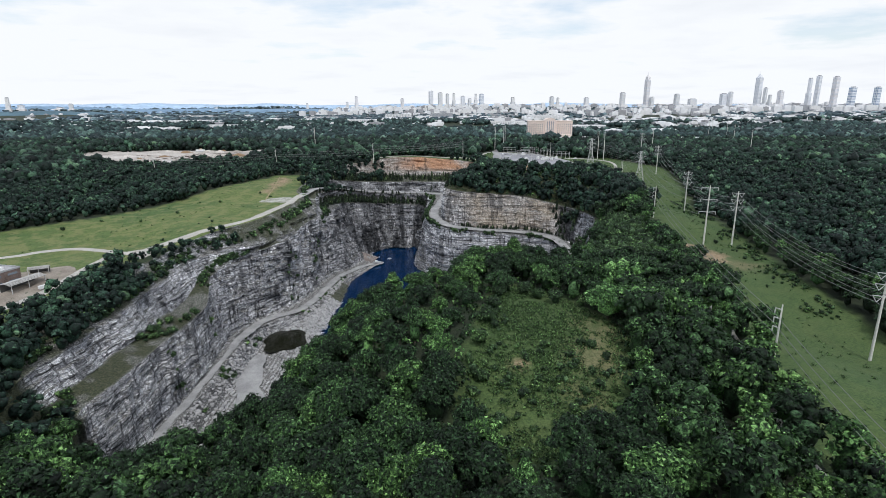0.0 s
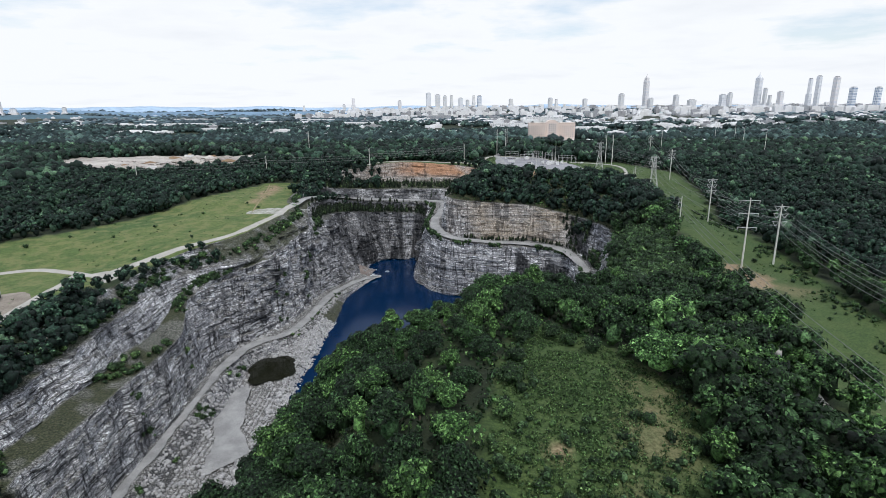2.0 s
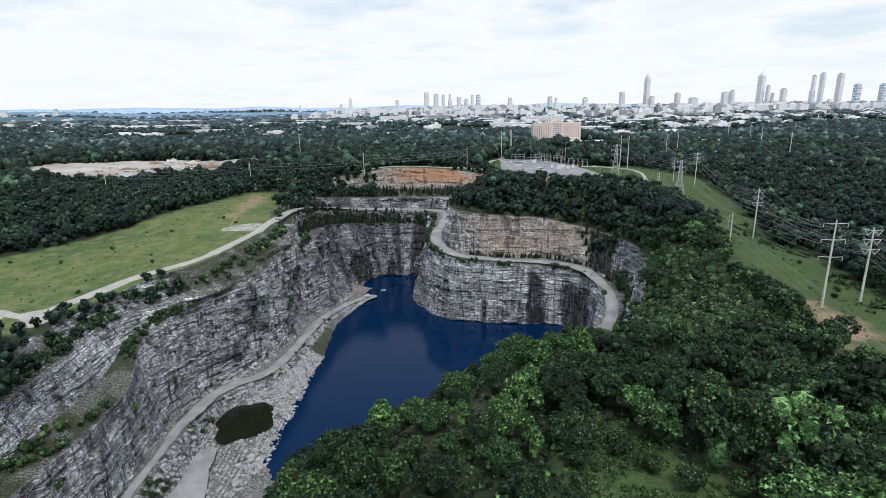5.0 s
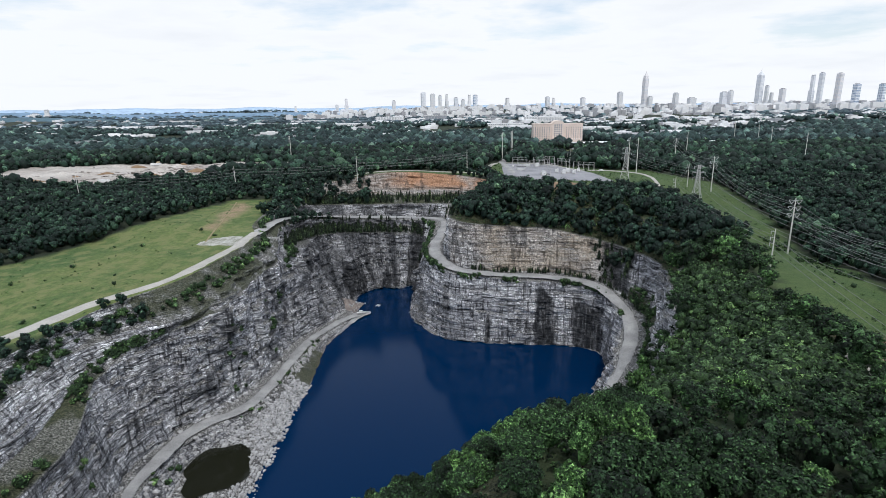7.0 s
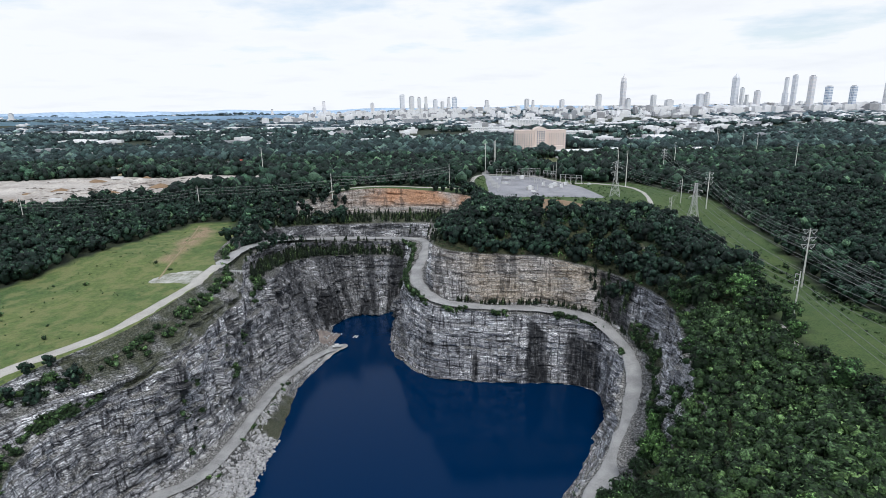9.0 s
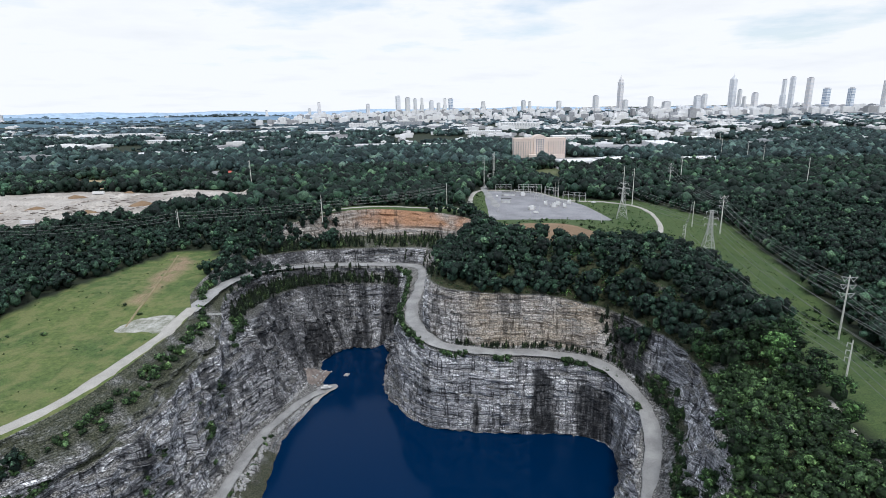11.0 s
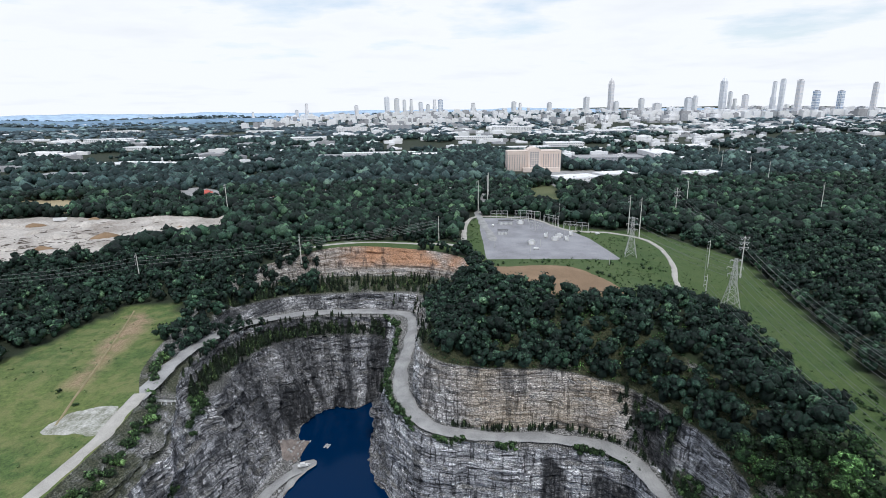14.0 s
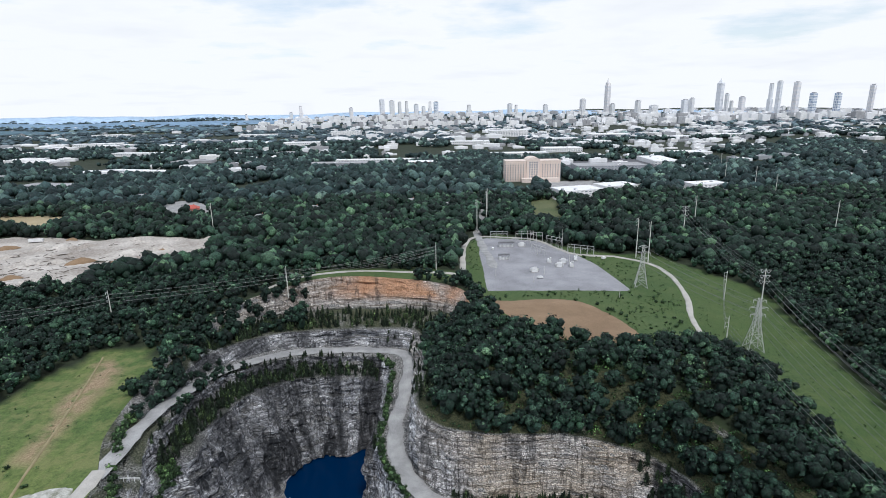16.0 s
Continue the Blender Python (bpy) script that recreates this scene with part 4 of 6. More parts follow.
def cable(a, b, sag, radius=0.07):
    n = 20
    t = np.linspace(0, 1, n)[:, None]
    p = np.array(a) * (1 - t) + np.array(b) * t
    p[:, 2] -= (4 * sag * t * (1 - t))[:, 0]
    d = np.array(b) - np.array(a)
    side = np.array((-d[1], d[0], 0)) / np.hypot(d[0], d[1])
    rows = [p + radius * (side * c + np.array((0, 0, s))) for c, s in ((0, 1), (0.87, -0.5), (-0.87, -0.5))]
    v = np.stack(rows).reshape(-1, 3)
    i, j = np.meshgrid(np.arange(3), np.arange(n - 1), indexing="ij")
    q = np.stack([i * n + j, i * n + j + 1, (i + 1) % 3 * n + j + 1, (i + 1) % 3 * n + j], -1).reshape(-1, 4)
    return tagged(new("power_cable", mesh_of("power_cable", v, q, CABLE)), "thin grey power cable sagging between poles", "cable", "power cables")


vee = place(pole_prototype(32, "vee"), [(143, 167, -8), (164, 301, -8), (191, 427, -12), (238, 614, -14), (292, 820, -14)], "tall pale steel power pole with vee insulators", "power pole", "vee poles")
cross = place(pole_prototype(36, "cross"), [(146.3, 298, -8)], "tall pale steel pole with three cross arms", "power pole", "cross arm poles")
davit = place(pole_prototype(22, "davit"), [(94, 142, -10), (143, 366, -10), (184, 566, -14), (228, 640, -14)], "slim pale power pole with short side arms", "power pole", "slim poles")
towers = place(lattice_prototype(33), [(203, 568, -12), (177, 667, -20)], "grey lattice steel transmission tower in the grass clearing", "transmission tower", "lattice towers")
backs = place(pole_prototype(23, "davit"), [(-88.3, 662, 80), (22, 708, 85), (-200, 640, 75), (-330, 612, 75)], "slim grey power pole above the quarry", "power pole", "slim poles")
for line, sag in ((vee, 5), (davit, 3), (towers, 2), (backs, 3.5)):
    for p, q in zip(line, line[1:]):
        for u, w in zip(p, q):
            cable(u, w, sag)
for u in vee[0]:
    cable(u, u + Vector((-22, -150, 2)), 5)
for u in davit[0]:
    cable(u, u + Vector((-20, -110, 0)), 3)
for u, w in zip(cross[0], towers[0]):
    cable(u, w, 8)
place(pole_prototype(38, "davit"), [(318, 846, 0), (442, 796, 20), (525, 1005, 0), (562, 1105, 0), (572, 1203, 0), (209, 724, 0), (206, 742, 0), (76, 850, 0), (95, 905, 0), (100, 930, 0), (640, 1330, 0), (-210, 880, 0)], "tall grey utility pole standing out of the trees", "power pole", "far poles")

# ---- substation ----
DARKROOF = speckled("dark_metal", (0.06, 0.06, 0.065), (0.12, 0.12, 0.12), 0.5, 0.5)
WHITE = speckled("white_paint", (0.70, 0.70, 0.69), (0.82, 0.82, 0.81), 0.2, 0.6, 3, 0.02)
CONCRETE = speckled("concrete", (0.38, 0.37, 0.35), (0.5, 0.49, 0.47), 0.2, 0.9, 3, 0.03)


def transformer(x, y, turn):
    top = new("transformer")
    part("tank", mesh_of("tank", *brick(-2.2, 2.2, -1.5, 1.5, 0.3, 3.4), WHITE), top)
    part("plinth", mesh_of("plinth", *brick(-2.8, 2.8, -2.0, 2.0, -0.2, 0.3), CONCRETE), top)
    for s in (-1, 1):
        part("radiator", mesh_of("radiator", *join([brick(s * 2.3 - 0.05 + s * 0.3 * k, s * 2.3 + 0.05 + s * 0.3 * k, -1.2, 1.2, 0.8, 3.0) for k in range(5)]), WHITE), top)
    for k in (-1.3, 0, 1.3):
        part("bushing", mesh_of("bushing", *join([tube((k, 0, 3.4), (k, 0, 5.0), 0.22, 0.14), tube((k, 0, 3.7), (k, 0, 3.85), 0.34, 0.34), tube((k, 0, 4.3), (k, 0, 4.4), 0.3, 0.3)]), INSULATOR), top)
    part("conservator", mesh_of("conservator", *tube((-1.6, -1.1, 4.1), (1.6, -1.1, 4.1), 0.5, 0.5, 10), WHITE), top)
    top.matrix_world = pose(x, y, float(h(x, y)) + 0.3, 0, 0, turn)
    return tagged(top, "white electrical transformer on a concrete plinth", "transformer", "transformers")


def gantry(x, y, turn, bays, height=9):
    top = new("switch_gantry")
    for k in range(bays + 1):
        for yy in (-1.2, 1.2):
            part("post", mesh_of("post", *tube((k * 6, yy, -0.3), (k * 6, 0.3 * yy, height), 0.18, 0.14, 6), STEEL), top)
    for z in (height - 2.6, height):
        part("beam", mesh_of("beam", *join([brick(0, bays * 6, -0.4, -0.2, z - 0.2, z), brick(0, bays * 6, 0.2, 0.4, z - 0.2, z)]), STEEL), top)
    for k in range(bays * 2):
        part("insulator", mesh_of("insulator", *tube((k * 3 + 1.5, 0, height - 2.7), (k * 3 + 1.5, 0, height - 4.2), 0.13, 0.13, 6), INSULATOR), top)
    top.matrix_world = pose(x, y, float(h(x, y)) + 0.3, 0, 0, turn)
    return tagged(top, "grey steel switchyard gantry with hanging insulators", "gantry", "switchyard gantries")


def relay_rack(x, y, turn, length):
    top = new("equipment_rack")
    part("canopy", mesh_of("canopy", *join([brick(-length / 2, length / 2, -2.2, 2.2, 4.4, 4.75), brick(-length / 2 - 0.2, length / 2 + 0.2, -2.4, -2.2, 4.3, 4.85)]), DARKROOF), top)
    part("cabinet_row", mesh_of("cabinet_row", *join([brick(-length / 2 + k, -length / 2 + k + 0.8, -1.2, 1.2, 0, 2.4) for k in np.arange(0.3, length - 0.8, 1.3)]), WHITE), top)
    for sx in (-1, 1):
        for sy in (-1, 1):
            part("post", mesh_of("post", *brick(sx * (length / 2 - 0.3) - 0.15, sx * (length / 2 - 0.3) + 0.15, sy * 2 - 0.15, sy * 2 + 0.15, -0.3, 4.4), STEEL), top)
    top.matrix_world = pose(x, y, float(h(x, y)) + 0.3, 0, 0, turn)
    return tagged(top, "dark roofed row of electrical cabinets in the yard", "equipment rack", "equipment racks")


transformer(129, 721, -20), transformer(136, 733, -20), transformer(124, 735, 70), transformer(140, 722, 70)
gantry(150, 765, -32, 4), gantry(112, 819, -5, 3), gantry(118, 775, -60, 3, 7), gantry(86, 822, -4, 3, 8), gantry(138, 796, -52, 3, 10), gantry(124, 806, -22, 2, 11), gantry(104, 800, -4, 3, 6)
transformer(150, 742, 70), transformer(112, 792, -4), transformer(104, 708, 0), relay_rack(96, 789, -4, 15), relay_rack(85, 744, -4, 10)


def yard_lamp(x, y, height=14):
    top = new("lightning_mast")
    part("shaft", mesh_of("shaft", *tube((0, 0, -0.3), (0, 0, height), 0.2, 0.08, 6), POLE), top)
    part("footing", mesh_of("footing", *tube((0, 0, -0.3), (0, 0, 0.5), 0.5, 0.5, 8), CONCRETE), top)
    top.matrix_world = pose(x, y, float(h(x, y)) + 0.3)
    tagged(top, "thin pale lightning mast in the substation", "mast", "lightning masts")


for x, y, z in ((144, 774, 18), (149, 780, 24), (97, 682, 8), (140, 728, 9), (149, 640, 8.5), (110, 700, 7), (120, 760, 9), (70, 700, 9)):
    yard_lamp(x, y, z)

# ---- boat, raft, sheds ----
def boat(x, y, z, turn):
    top = new("white_boat")
    n = 9
    u = np.linspace(0, 1, n)
    w = 1.1 * np.sin(math.pi * np.clip(u * 0.62 + 0.38, 0, 1)) ** 0.7
    rows = []
    for s, zz in ((-1.0, 1.1), (-0.7, 0.2), (0.0, 0.0), (0.7, 0.2), (1.0, 1.1)):
        rows.append(np.stack([u * 6.5 - 3, s * w, zz + 0.5 * u ** 2], 1))
    i, j = np.meshgrid(np.arange(4), np.arange(n - 1), indexing="ij")
    part("hull", mesh_of("hull", np.vstack(rows), np.stack([i * n + j, i * n + j + 1, (i + 1) * n + j + 1, (i + 1) * n + j], -1).reshape(-1, 4), WHITE, True), top)
    part("deck", mesh_of("deck", *brick(-2.9, 2.6, -0.85, 0.85, 0.75, 0.9), WHITE), top)
    part("cabin", mesh_of("cabin", *brick(-1.6, 0.9, -0.75, 0.75, 0.9, 2.3), WHITE), top)
    part("windscreen", mesh_of("windscreen", *brick(0.9, 1.0, -0.65, 0.65, 1.4, 2.1), DARKROOF), top)
    top.matrix_world = pose(x, y, z, 0, 0, turn) @ Matrix.Scale(1.15, 4)
    tagged(top, "small white boat pulled up on the gravel spit", "boat")


boat(-72, 535.5, 1.75, 8)


def raft(x, y, turn):
    top = new("sampling_raft")
    for k in (-1.2, 1.2):
        part("float", mesh_of("float", *tube((-2.2, k, 0.15), (2.2, k, 0.15), 0.35, 0.35, 10), WHITE, True), top)
    part("deck", mesh_of("deck", *join([brick(-1.8 + 0.9 * i, -1.1 + 0.9 * i, -1.5, 1.5, 0.5, 0.62) for i in range(4)]), STEEL), top)
    top.matrix_world = pose(x, y, 0, 0, 0, turn)
    tagged(top, "small pale raft floating on the quarry water", "raft")


raft(-61, 557, 70)


def shed(x, y, turn, w, d, height):
    top = new("open_shed")
    part("roof", mesh_of("roof", *join([brick(-w / 2, w / 2, -d / 2 + k * d / 8, -d / 2 + (k + 0.92) * d / 8, height + 0.25 * min(k, 7 - k), height + 0.2 + 0.25 * min(k, 7 - k)) for k in range(8)]), CONCRETE), top)
    for sx in (-1, 0, 1):
        for sy in (-1, 1):
            part("post", mesh_of("post", *brick(sx * w * 0.46 - 0.15, sx * w * 0.46 + 0.15, sy * d * 0.46 - 0.15, sy * d * 0.46 + 0.15, -0.4, height + 0.1), STEEL), top)
    part("wall", mesh_of("wall", *brick(-w * 0.47, w * 0.47, d * 0.40, d * 0.44, -0.3, height), DARKROOF), top)
    top.matrix_world = pose(x, y, float(h(x, y)), 0, 0, turn)
    tagged(top, "long open shed with a grey metal roof", "shed", "sheds")
    BLOCKED.append((x, y, w * 0.7))


shed(-219, 264, 78, 20, 8, 4.0), shed(-226, 285, 30, 10, 6, 3.2)


def van(x, y, turn, z=None):
    top = new("parked_van")
    body = join([brick(-2.4, 1.3, -0.95, 0.95, 0.45, 2.1), brick(1.3, 2.5, -0.92, 0.92, 0.45, 1.25)])
    part("body", mesh_of("body", *body, WHITE), top)
    part("windscreen", mesh_of("windscreen", np.array([(1.3, -0.85, 1.3), (1.3, 0.85, 1.3), (1.3, 0.8, 2.0), (1.3, -0.8, 2.0), (1.75, -0.85, 1.26), (1.75, 0.85, 1.26), (1.36, 0.8, 2.0), (1.36, -0.8, 2.0)]), np.array([(0, 1, 2, 3), (4, 7, 6, 5), (0, 4, 5, 1), (3, 2, 6, 7), (0, 3, 7, 4), (1, 5, 6, 2)]), DARKROOF), top)
    for sx in (-1.5, 1.6):
        for sy in (-0.85, 0.85):
            part("wheel", mesh_of("wheel", *tube((sx, sy - 0.12, 0.36), (sx, sy + 0.12, 0.36), 0.36, 0.36, 12), DARKROOF), top)
    top.matrix_world = pose(x, y, (float(h(x, y)) if z is None else z) + 0.35, 0, 0, turn)
    tagged(top, "white van parked on grey gravel", "van", "parked vans")


van(81, 778, 80), van(176, 742, 30), van(104, 690, 5), van(-207, 262, 60)


def trailer(x, y, turn, length=14):
    top = new("white_trailer")
    part("box", mesh_of("box", *join([brick(-length / 2, length / 2, -1.4, 1.4, 1.0, 3.9), brick(-length / 2 - 0.1, length / 2 + 0.1, -1.5, 1.5, 3.9, 4.05)]), WHITE), top)
    part("chassis", mesh_of("chassis", *brick(-length / 2, length / 2, -0.9, 0.9, 0.7, 1.0), DARKROOF), top)
    for sx in (-length * 0.3, -length * 0.2, length * 0.3):
        part("axle", mesh_of("axle", *join([tube((sx, -1.2, 0.5), (sx, -0.8, 0.5), 0.5, 0.5, 10), tube((sx, 0.8, 0.5), (sx, 1.2, 0.5), 0.5, 0.5, 10)]), DARKROOF), top)
    top.matrix_world = pose(x, y, float(yard_z(np.array([x]), np.array([y]))[0]) + 0.7, 0, 0, turn)
    tagged(top, "long white site trailer on bulldozed ground", "trailer", "site trailers")


trailer(-398, 884, 5), trailer(-360, 700, 20, 11)


def barrier(x, y, z, turn):
    top = new("white_barrier")
    for k in range(5):
        part("post", mesh_of("post", *brick(-0.08 + 2.4 * k, 0.08 + 2.4 * k, -0.08, 0.08, -1.2, 1.3), WHITE), top)
    for zz in (0.35, 0.75, 1.15):
        part("rail", mesh_of("rail", *brick(-0.2, 9.8, -0.05, 0.05, zz, zz + 0.16), WHITE), top)
    top.matrix_world = pose(x, y, z, 0, 0, turn)
    tagged(top, "white railed barrier at the cliff edge", "barrier")

# ---- buildings ----
PINK = speckled("pink_concrete", (0.72, 0.58, 0.51), (0.85, 0.72, 0.65), 0.1, 0.9, 1.0, 0.02)
REDROOF = speckled("red_tile", (0.42, 0.09, 0.07), (0.58, 0.15, 0.11), 0.2, 0.8, 1.5, 0.03)
BRICKWALL = speckled("red_brick", (0.30, 0.12, 0.09), (0.44, 0.20, 0.15), 0.2, 0.9, 1.5, 0.02)
BROWNWALL = speckled("brown_brick", (0.13, 0.095, 0.08), (0.24, 0.18, 0.16), 0.2, 0.9, 1.5, 0.02)
PALEWALL = speckled("pale_stucco", (0.78, 0.77, 0.76), (0.92, 0.91, 0.90), 0.1, 0.8, 1.0, 0.02)
GREYWALL = speckled("grey_cladding", (0.30, 0.31, 0.33), (0.45, 0.46, 0.48), 0.1, 0.7, 1.0, 0.02)
WHITEROOF = speckled("white_membrane", (0.84, 0.84, 0.85), (0.95, 0.95, 0.96), 0.04, 0.7, 0.4, 0.02)
GREYROOF = speckled("grey_gravel_roof", (0.30, 0.30, 0.31), (0.45, 0.45, 0.46), 0.05, 0.9, 0.5, 0.02)
# pale tower stone, whitened further so its colour carries the distance haze
TOWERSTONE = speckled("pale_granite", (0.80, 0.77, 0.77), (0.90, 0.87, 0.87), 0.05, 0.6, 0.4, 0.01)
TOWERGREY = speckled("hazed_grey_granite", (0.78, 0.80, 0.84), (0.88, 0.90, 0.93), 0.05, 0.5, 0.4, 0.01)


def glass_material(name, colour, rough=0.15, metal=0.35):
    m, n, l, b = material(name, rough, metal)
    l.new(ramp(n, l, noise_node(n, l, 0.06, 3), [(0.3, tuple(0.7 * c for c in colour)), (0.7, colour)]), b.inputs["Base Color"])
    return m


GLASS = glass_material("window_glass", (0.34, 0.39, 0.45))
# glass paled almost to the walls, as haze would wash it out
TOWERGLASS = glass_material("hazed_tower_glass", (0.78, 0.82, 0.88), 0.35, 0.0)
BLUEGLASS = glass_material("blue_mirror_glass", (0.22, 0.38, 0.62))


def prism(points, z0, z1, shrink=1.0):
    """A closed upright block over a plan, drawn in towards the top."""
    p = np.array(points, float)
    n = len(p)
    v = np.vstack([np.column_stack([p, np.full(n, z0)]), np.column_stack([p * shrink, np.full(n, z1)]), [(0, 0, z0)], [(0, 0, z1)]])
    i = np.arange(n)
    j = (i + 1) % n
    quads = np.stack([i, j, n + j, n + i], 1)
    caps = np.vstack([np.stack([i * 0 + 2 * n, j, i, i * 0 + 2 * n], 1)[:, :3], np.stack([i * 0 + 2 * n + 1, n + i, n + j], 1)])
    return v, [quads, caps]


def plan(w, d):
    return [(-w / 2, -d / 2), (w / 2, -d / 2), (w / 2, d / 2), (-w / 2, d / 2)]


def low_building(x, y, turn, w, d, height, wall=PALEWALL, roof=WHITEROOF, label="low white warehouse with a flat pale roof", bands=2, units=4, group="warehouses", name="warehouse"):
    top = new(name)
    rnd = random.Random(int(x * 7 + y))
    part("wall", mesh_of("wall", *prism(plan(w, d), -3, height), wall), top)
    part("roof", mesh_of("roof", *join([brick(-w / 2 + 0.4, w / 2 - 0.4, -d / 2 + 0.4, d / 2 - 0.4, height, height + 0.25), brick(-w / 2 - 0.2, w / 2 + 0.2, -d / 2 - 0.2, -d / 2 + 0.35, height, height + 0.9), brick(-w / 2 - 0.2, w / 2 + 0.2, d / 2 - 0.35, d / 2 + 0.2, height, height + 0.9),
                                        brick(-w / 2 - 0.2, -w / 2 + 0.35, -d / 2 + 0.35, d / 2 - 0.35, height, height + 0.9), brick(w / 2 - 0.35, w / 2 + 0.2, -d / 2 + 0.35, d / 2 - 0.35, height, height + 0.9)]), roof), top)
    for k in range(bands):
        z = height * (k + 0.35) / bands
        n = max(3, int(w / 7))
        tagged(part("glazing_band", mesh_of("glazing_band", *join([brick(-w / 2 + (i + 0.2) * w / n, -w / 2 + (i + 0.8) * w / n, -d / 2 - 0.1, -d / 2 + 0.1, z, z + height * 0.3 / bands) for i in range(n)]), GLASS), top), kind="stuff")
    for k in range(units):
        ux, uy, s = rnd.uniform(-0.4, 0.4) * w, rnd.uniform(-0.38, 0.38) * d, rnd.uniform(1.2, 2.8)
        part("roof_unit", mesh_of("roof_unit", *brick(ux - s, ux + s, uy - s * 0.7, uy + s * 0.7, height + 0.25, height + 1.2 + 0.4 * s), GREYWALL if k % 2 else PALEWALL), top)
    top.matrix_world = pose(x, y, float(h(x, y)), 0, 0, turn)
    BLOCKED.append((x, y, 0.5 * math.hypot(w, d) + 3))
    return tagged(top, label, "building", group)


def jail(x, y, turn):
    """The big pink block: two ribbed wings and an arched middle."""
    top = new("pink_building")
    height, w, d = 44, 116, 34
    for s in (-1, 1):
        wing = part("wing", mesh_of("wing", *brick(min(s * 14, s * w / 2), max(s * 14, s * w / 2), -d / 2, d / 2, -4, height), PINK), top)
        for k in range(8):
            cx = s * (17.5 + k * 5.4)
            part("pilaster", mesh_of("pilaster", *brick(cx - 1.3, cx + 1.3, -d / 2 - 1.6, -d / 2, -2, height - 2), PINK), wing)
            tagged(part("window_strip", mesh_of("window_strip", *join([brick(cx + s * 2.7 - 0.7, cx + s * 2.7 + 0.7, -d / 2 - 0.2, -d / 2 + 0.1, z, z + 3.2) for z in np.arange(3, height - 5, 5.2)]), GLASS), wing), kind="stuff")
        part("parapet", mesh_of("parapet", *brick(min(s * 14, s * (w / 2 + 0.5)), max(s * 14, s * (w / 2 + 0.5)), -d / 2 - 0.8, d / 2 + 0.5, height, height + 1.6), PINK), wing)
    t = np.linspace(0, math.pi, 17)
    arch = [(14 * math.cos(a), height + 1 + 8 * math.sin(a)) for a in t] + [(-14, -4), (14, -4)]
    n = len(arch)
    v = np.array([(px, yy, pz) for yy in (-d / 2 - 4, d / 2) for px, pz in arch] + [(0, -d / 2 - 4, 20), (0, d / 2, 20)])
    i = np.arange(n)
    j = (i + 1) % n
    centre = part("centre_block", mesh_of("centre_block", v, [np.stack([i, n + i, n + j, j], 1), np.vstack([np.stack([0 * i + 2 * n, i, j], 1), np.stack([0 * i + 2 * n + 1, n + j, n + i], 1)])], PINK), top)
    for k in range(4):
        tagged(part("window_strip", mesh_of("window_strip", *join([brick(-9 + 5 * k, -6 + 5 * k, -d / 2 - 4.2, -d / 2 - 3.9, z, z + 3.2) for z in np.arange(4, height - 2, 5.2)]), GLASS), centre), kind="stuff")
    part("lobby", mesh_of("lobby", *brick(-26, 52, -d / 2 - 22, -d / 2 - 4, -4, 9), PINK), top)
    top.matrix_world = pose(x, y, float(h(x, y)), 0, 0, turn) @ Matrix.Diagonal((0.86, 0.86, 0.82, 1))
    BLOCKED.append((x, y, 62))
    tagged(top, "large pink concrete block with ribbed wings and arched middle", "building")


jail(236, 1262, -4)
low_building(163, 900, 20, 28, 16, 5, label="white roofed low building beyond the substation", bands=1, units=2)
low_building(450, 1440, -4, 150, 62, 10, GREYWALL, GREYROOF, "wide grey parking deck beside the pink building", 3, 3, "parking decks", "parking_deck")
low_building(270, 1105, 12, 70, 44, 8, label="low white warehouse with a flat pale roof"), low_building(350, 1150, 12, 60, 40, 7)
low_building(505, 1150, 8, 62, 34, 7), low_building(770, 1690, -6, 95, 60, 10), low_building(620, 1560, -6, 60, 130, 9)
low_building(-130, 1640, -4, 190, 42, 9, GREYWALL, GREYROOF, "long grey roofed warehouse behind the trees", group="grey warehouses"), low_building(-60, 1730, -4, 220, 26, 9)
low_building(45, 1560, 0, 60, 40, 14, BRICKWALL, WHITEROOF, "red brick building with a pale roof", 3, 3, "brick buildings", "brick_building")
low_building(340, 1850, -2, 170, 40, 10), low_building(500, 1960, -5, 120, 60, 11), low_building(-820, 2090, -8, 170, 40, 9), low_building(-610, 1640, -20, 190, 26, 8), low_building(-520, 1720, -6, 80, 28, 9)
low_building(-660, 1360, -14, 110, 40, 8, GREYWALL, GREYROOF, "long grey roofed warehouse behind the trees", group="grey warehouses")
low_building(-20, 2850, 0, 110, 40, 24, GREYWALL, GREYROOF, "grey office block with rows of windows", 5, 4, "office blocks", "office_block")
low_building(-230, 2700, 6, 130, 40, 22, PALEWALL, WHITEROOF, "pale office block with rows of windows", 5, 4, "office blocks", "office_block")
low_building(480, 2700, -4, 170, 60, 26, PALEWALL, WHITEROOF, "pale office block with rows of windows", 5, 4, "office blocks", "office_block")
low_building(880, 2550, -4, 160, 80, 16), low_building(620, 2350, -4, 120, 60, 14), low_building(250, 2250, -4, 140, 50, 12), low_building(-330, 2250, 4, 150, 50, 12), low_building(1250, 2300, -8, 130, 60, 12), low_building(1050, 1900, -8, 120, 46, 9)
low_building(-1150, 2500, 10, 180, 50, 10), low_building(-1500, 2300, 10, 120, 50, 10), low_building(-1350, 3000, 10, 160, 50, 12), low_building(-650, 2900, 5, 170, 50, 12)


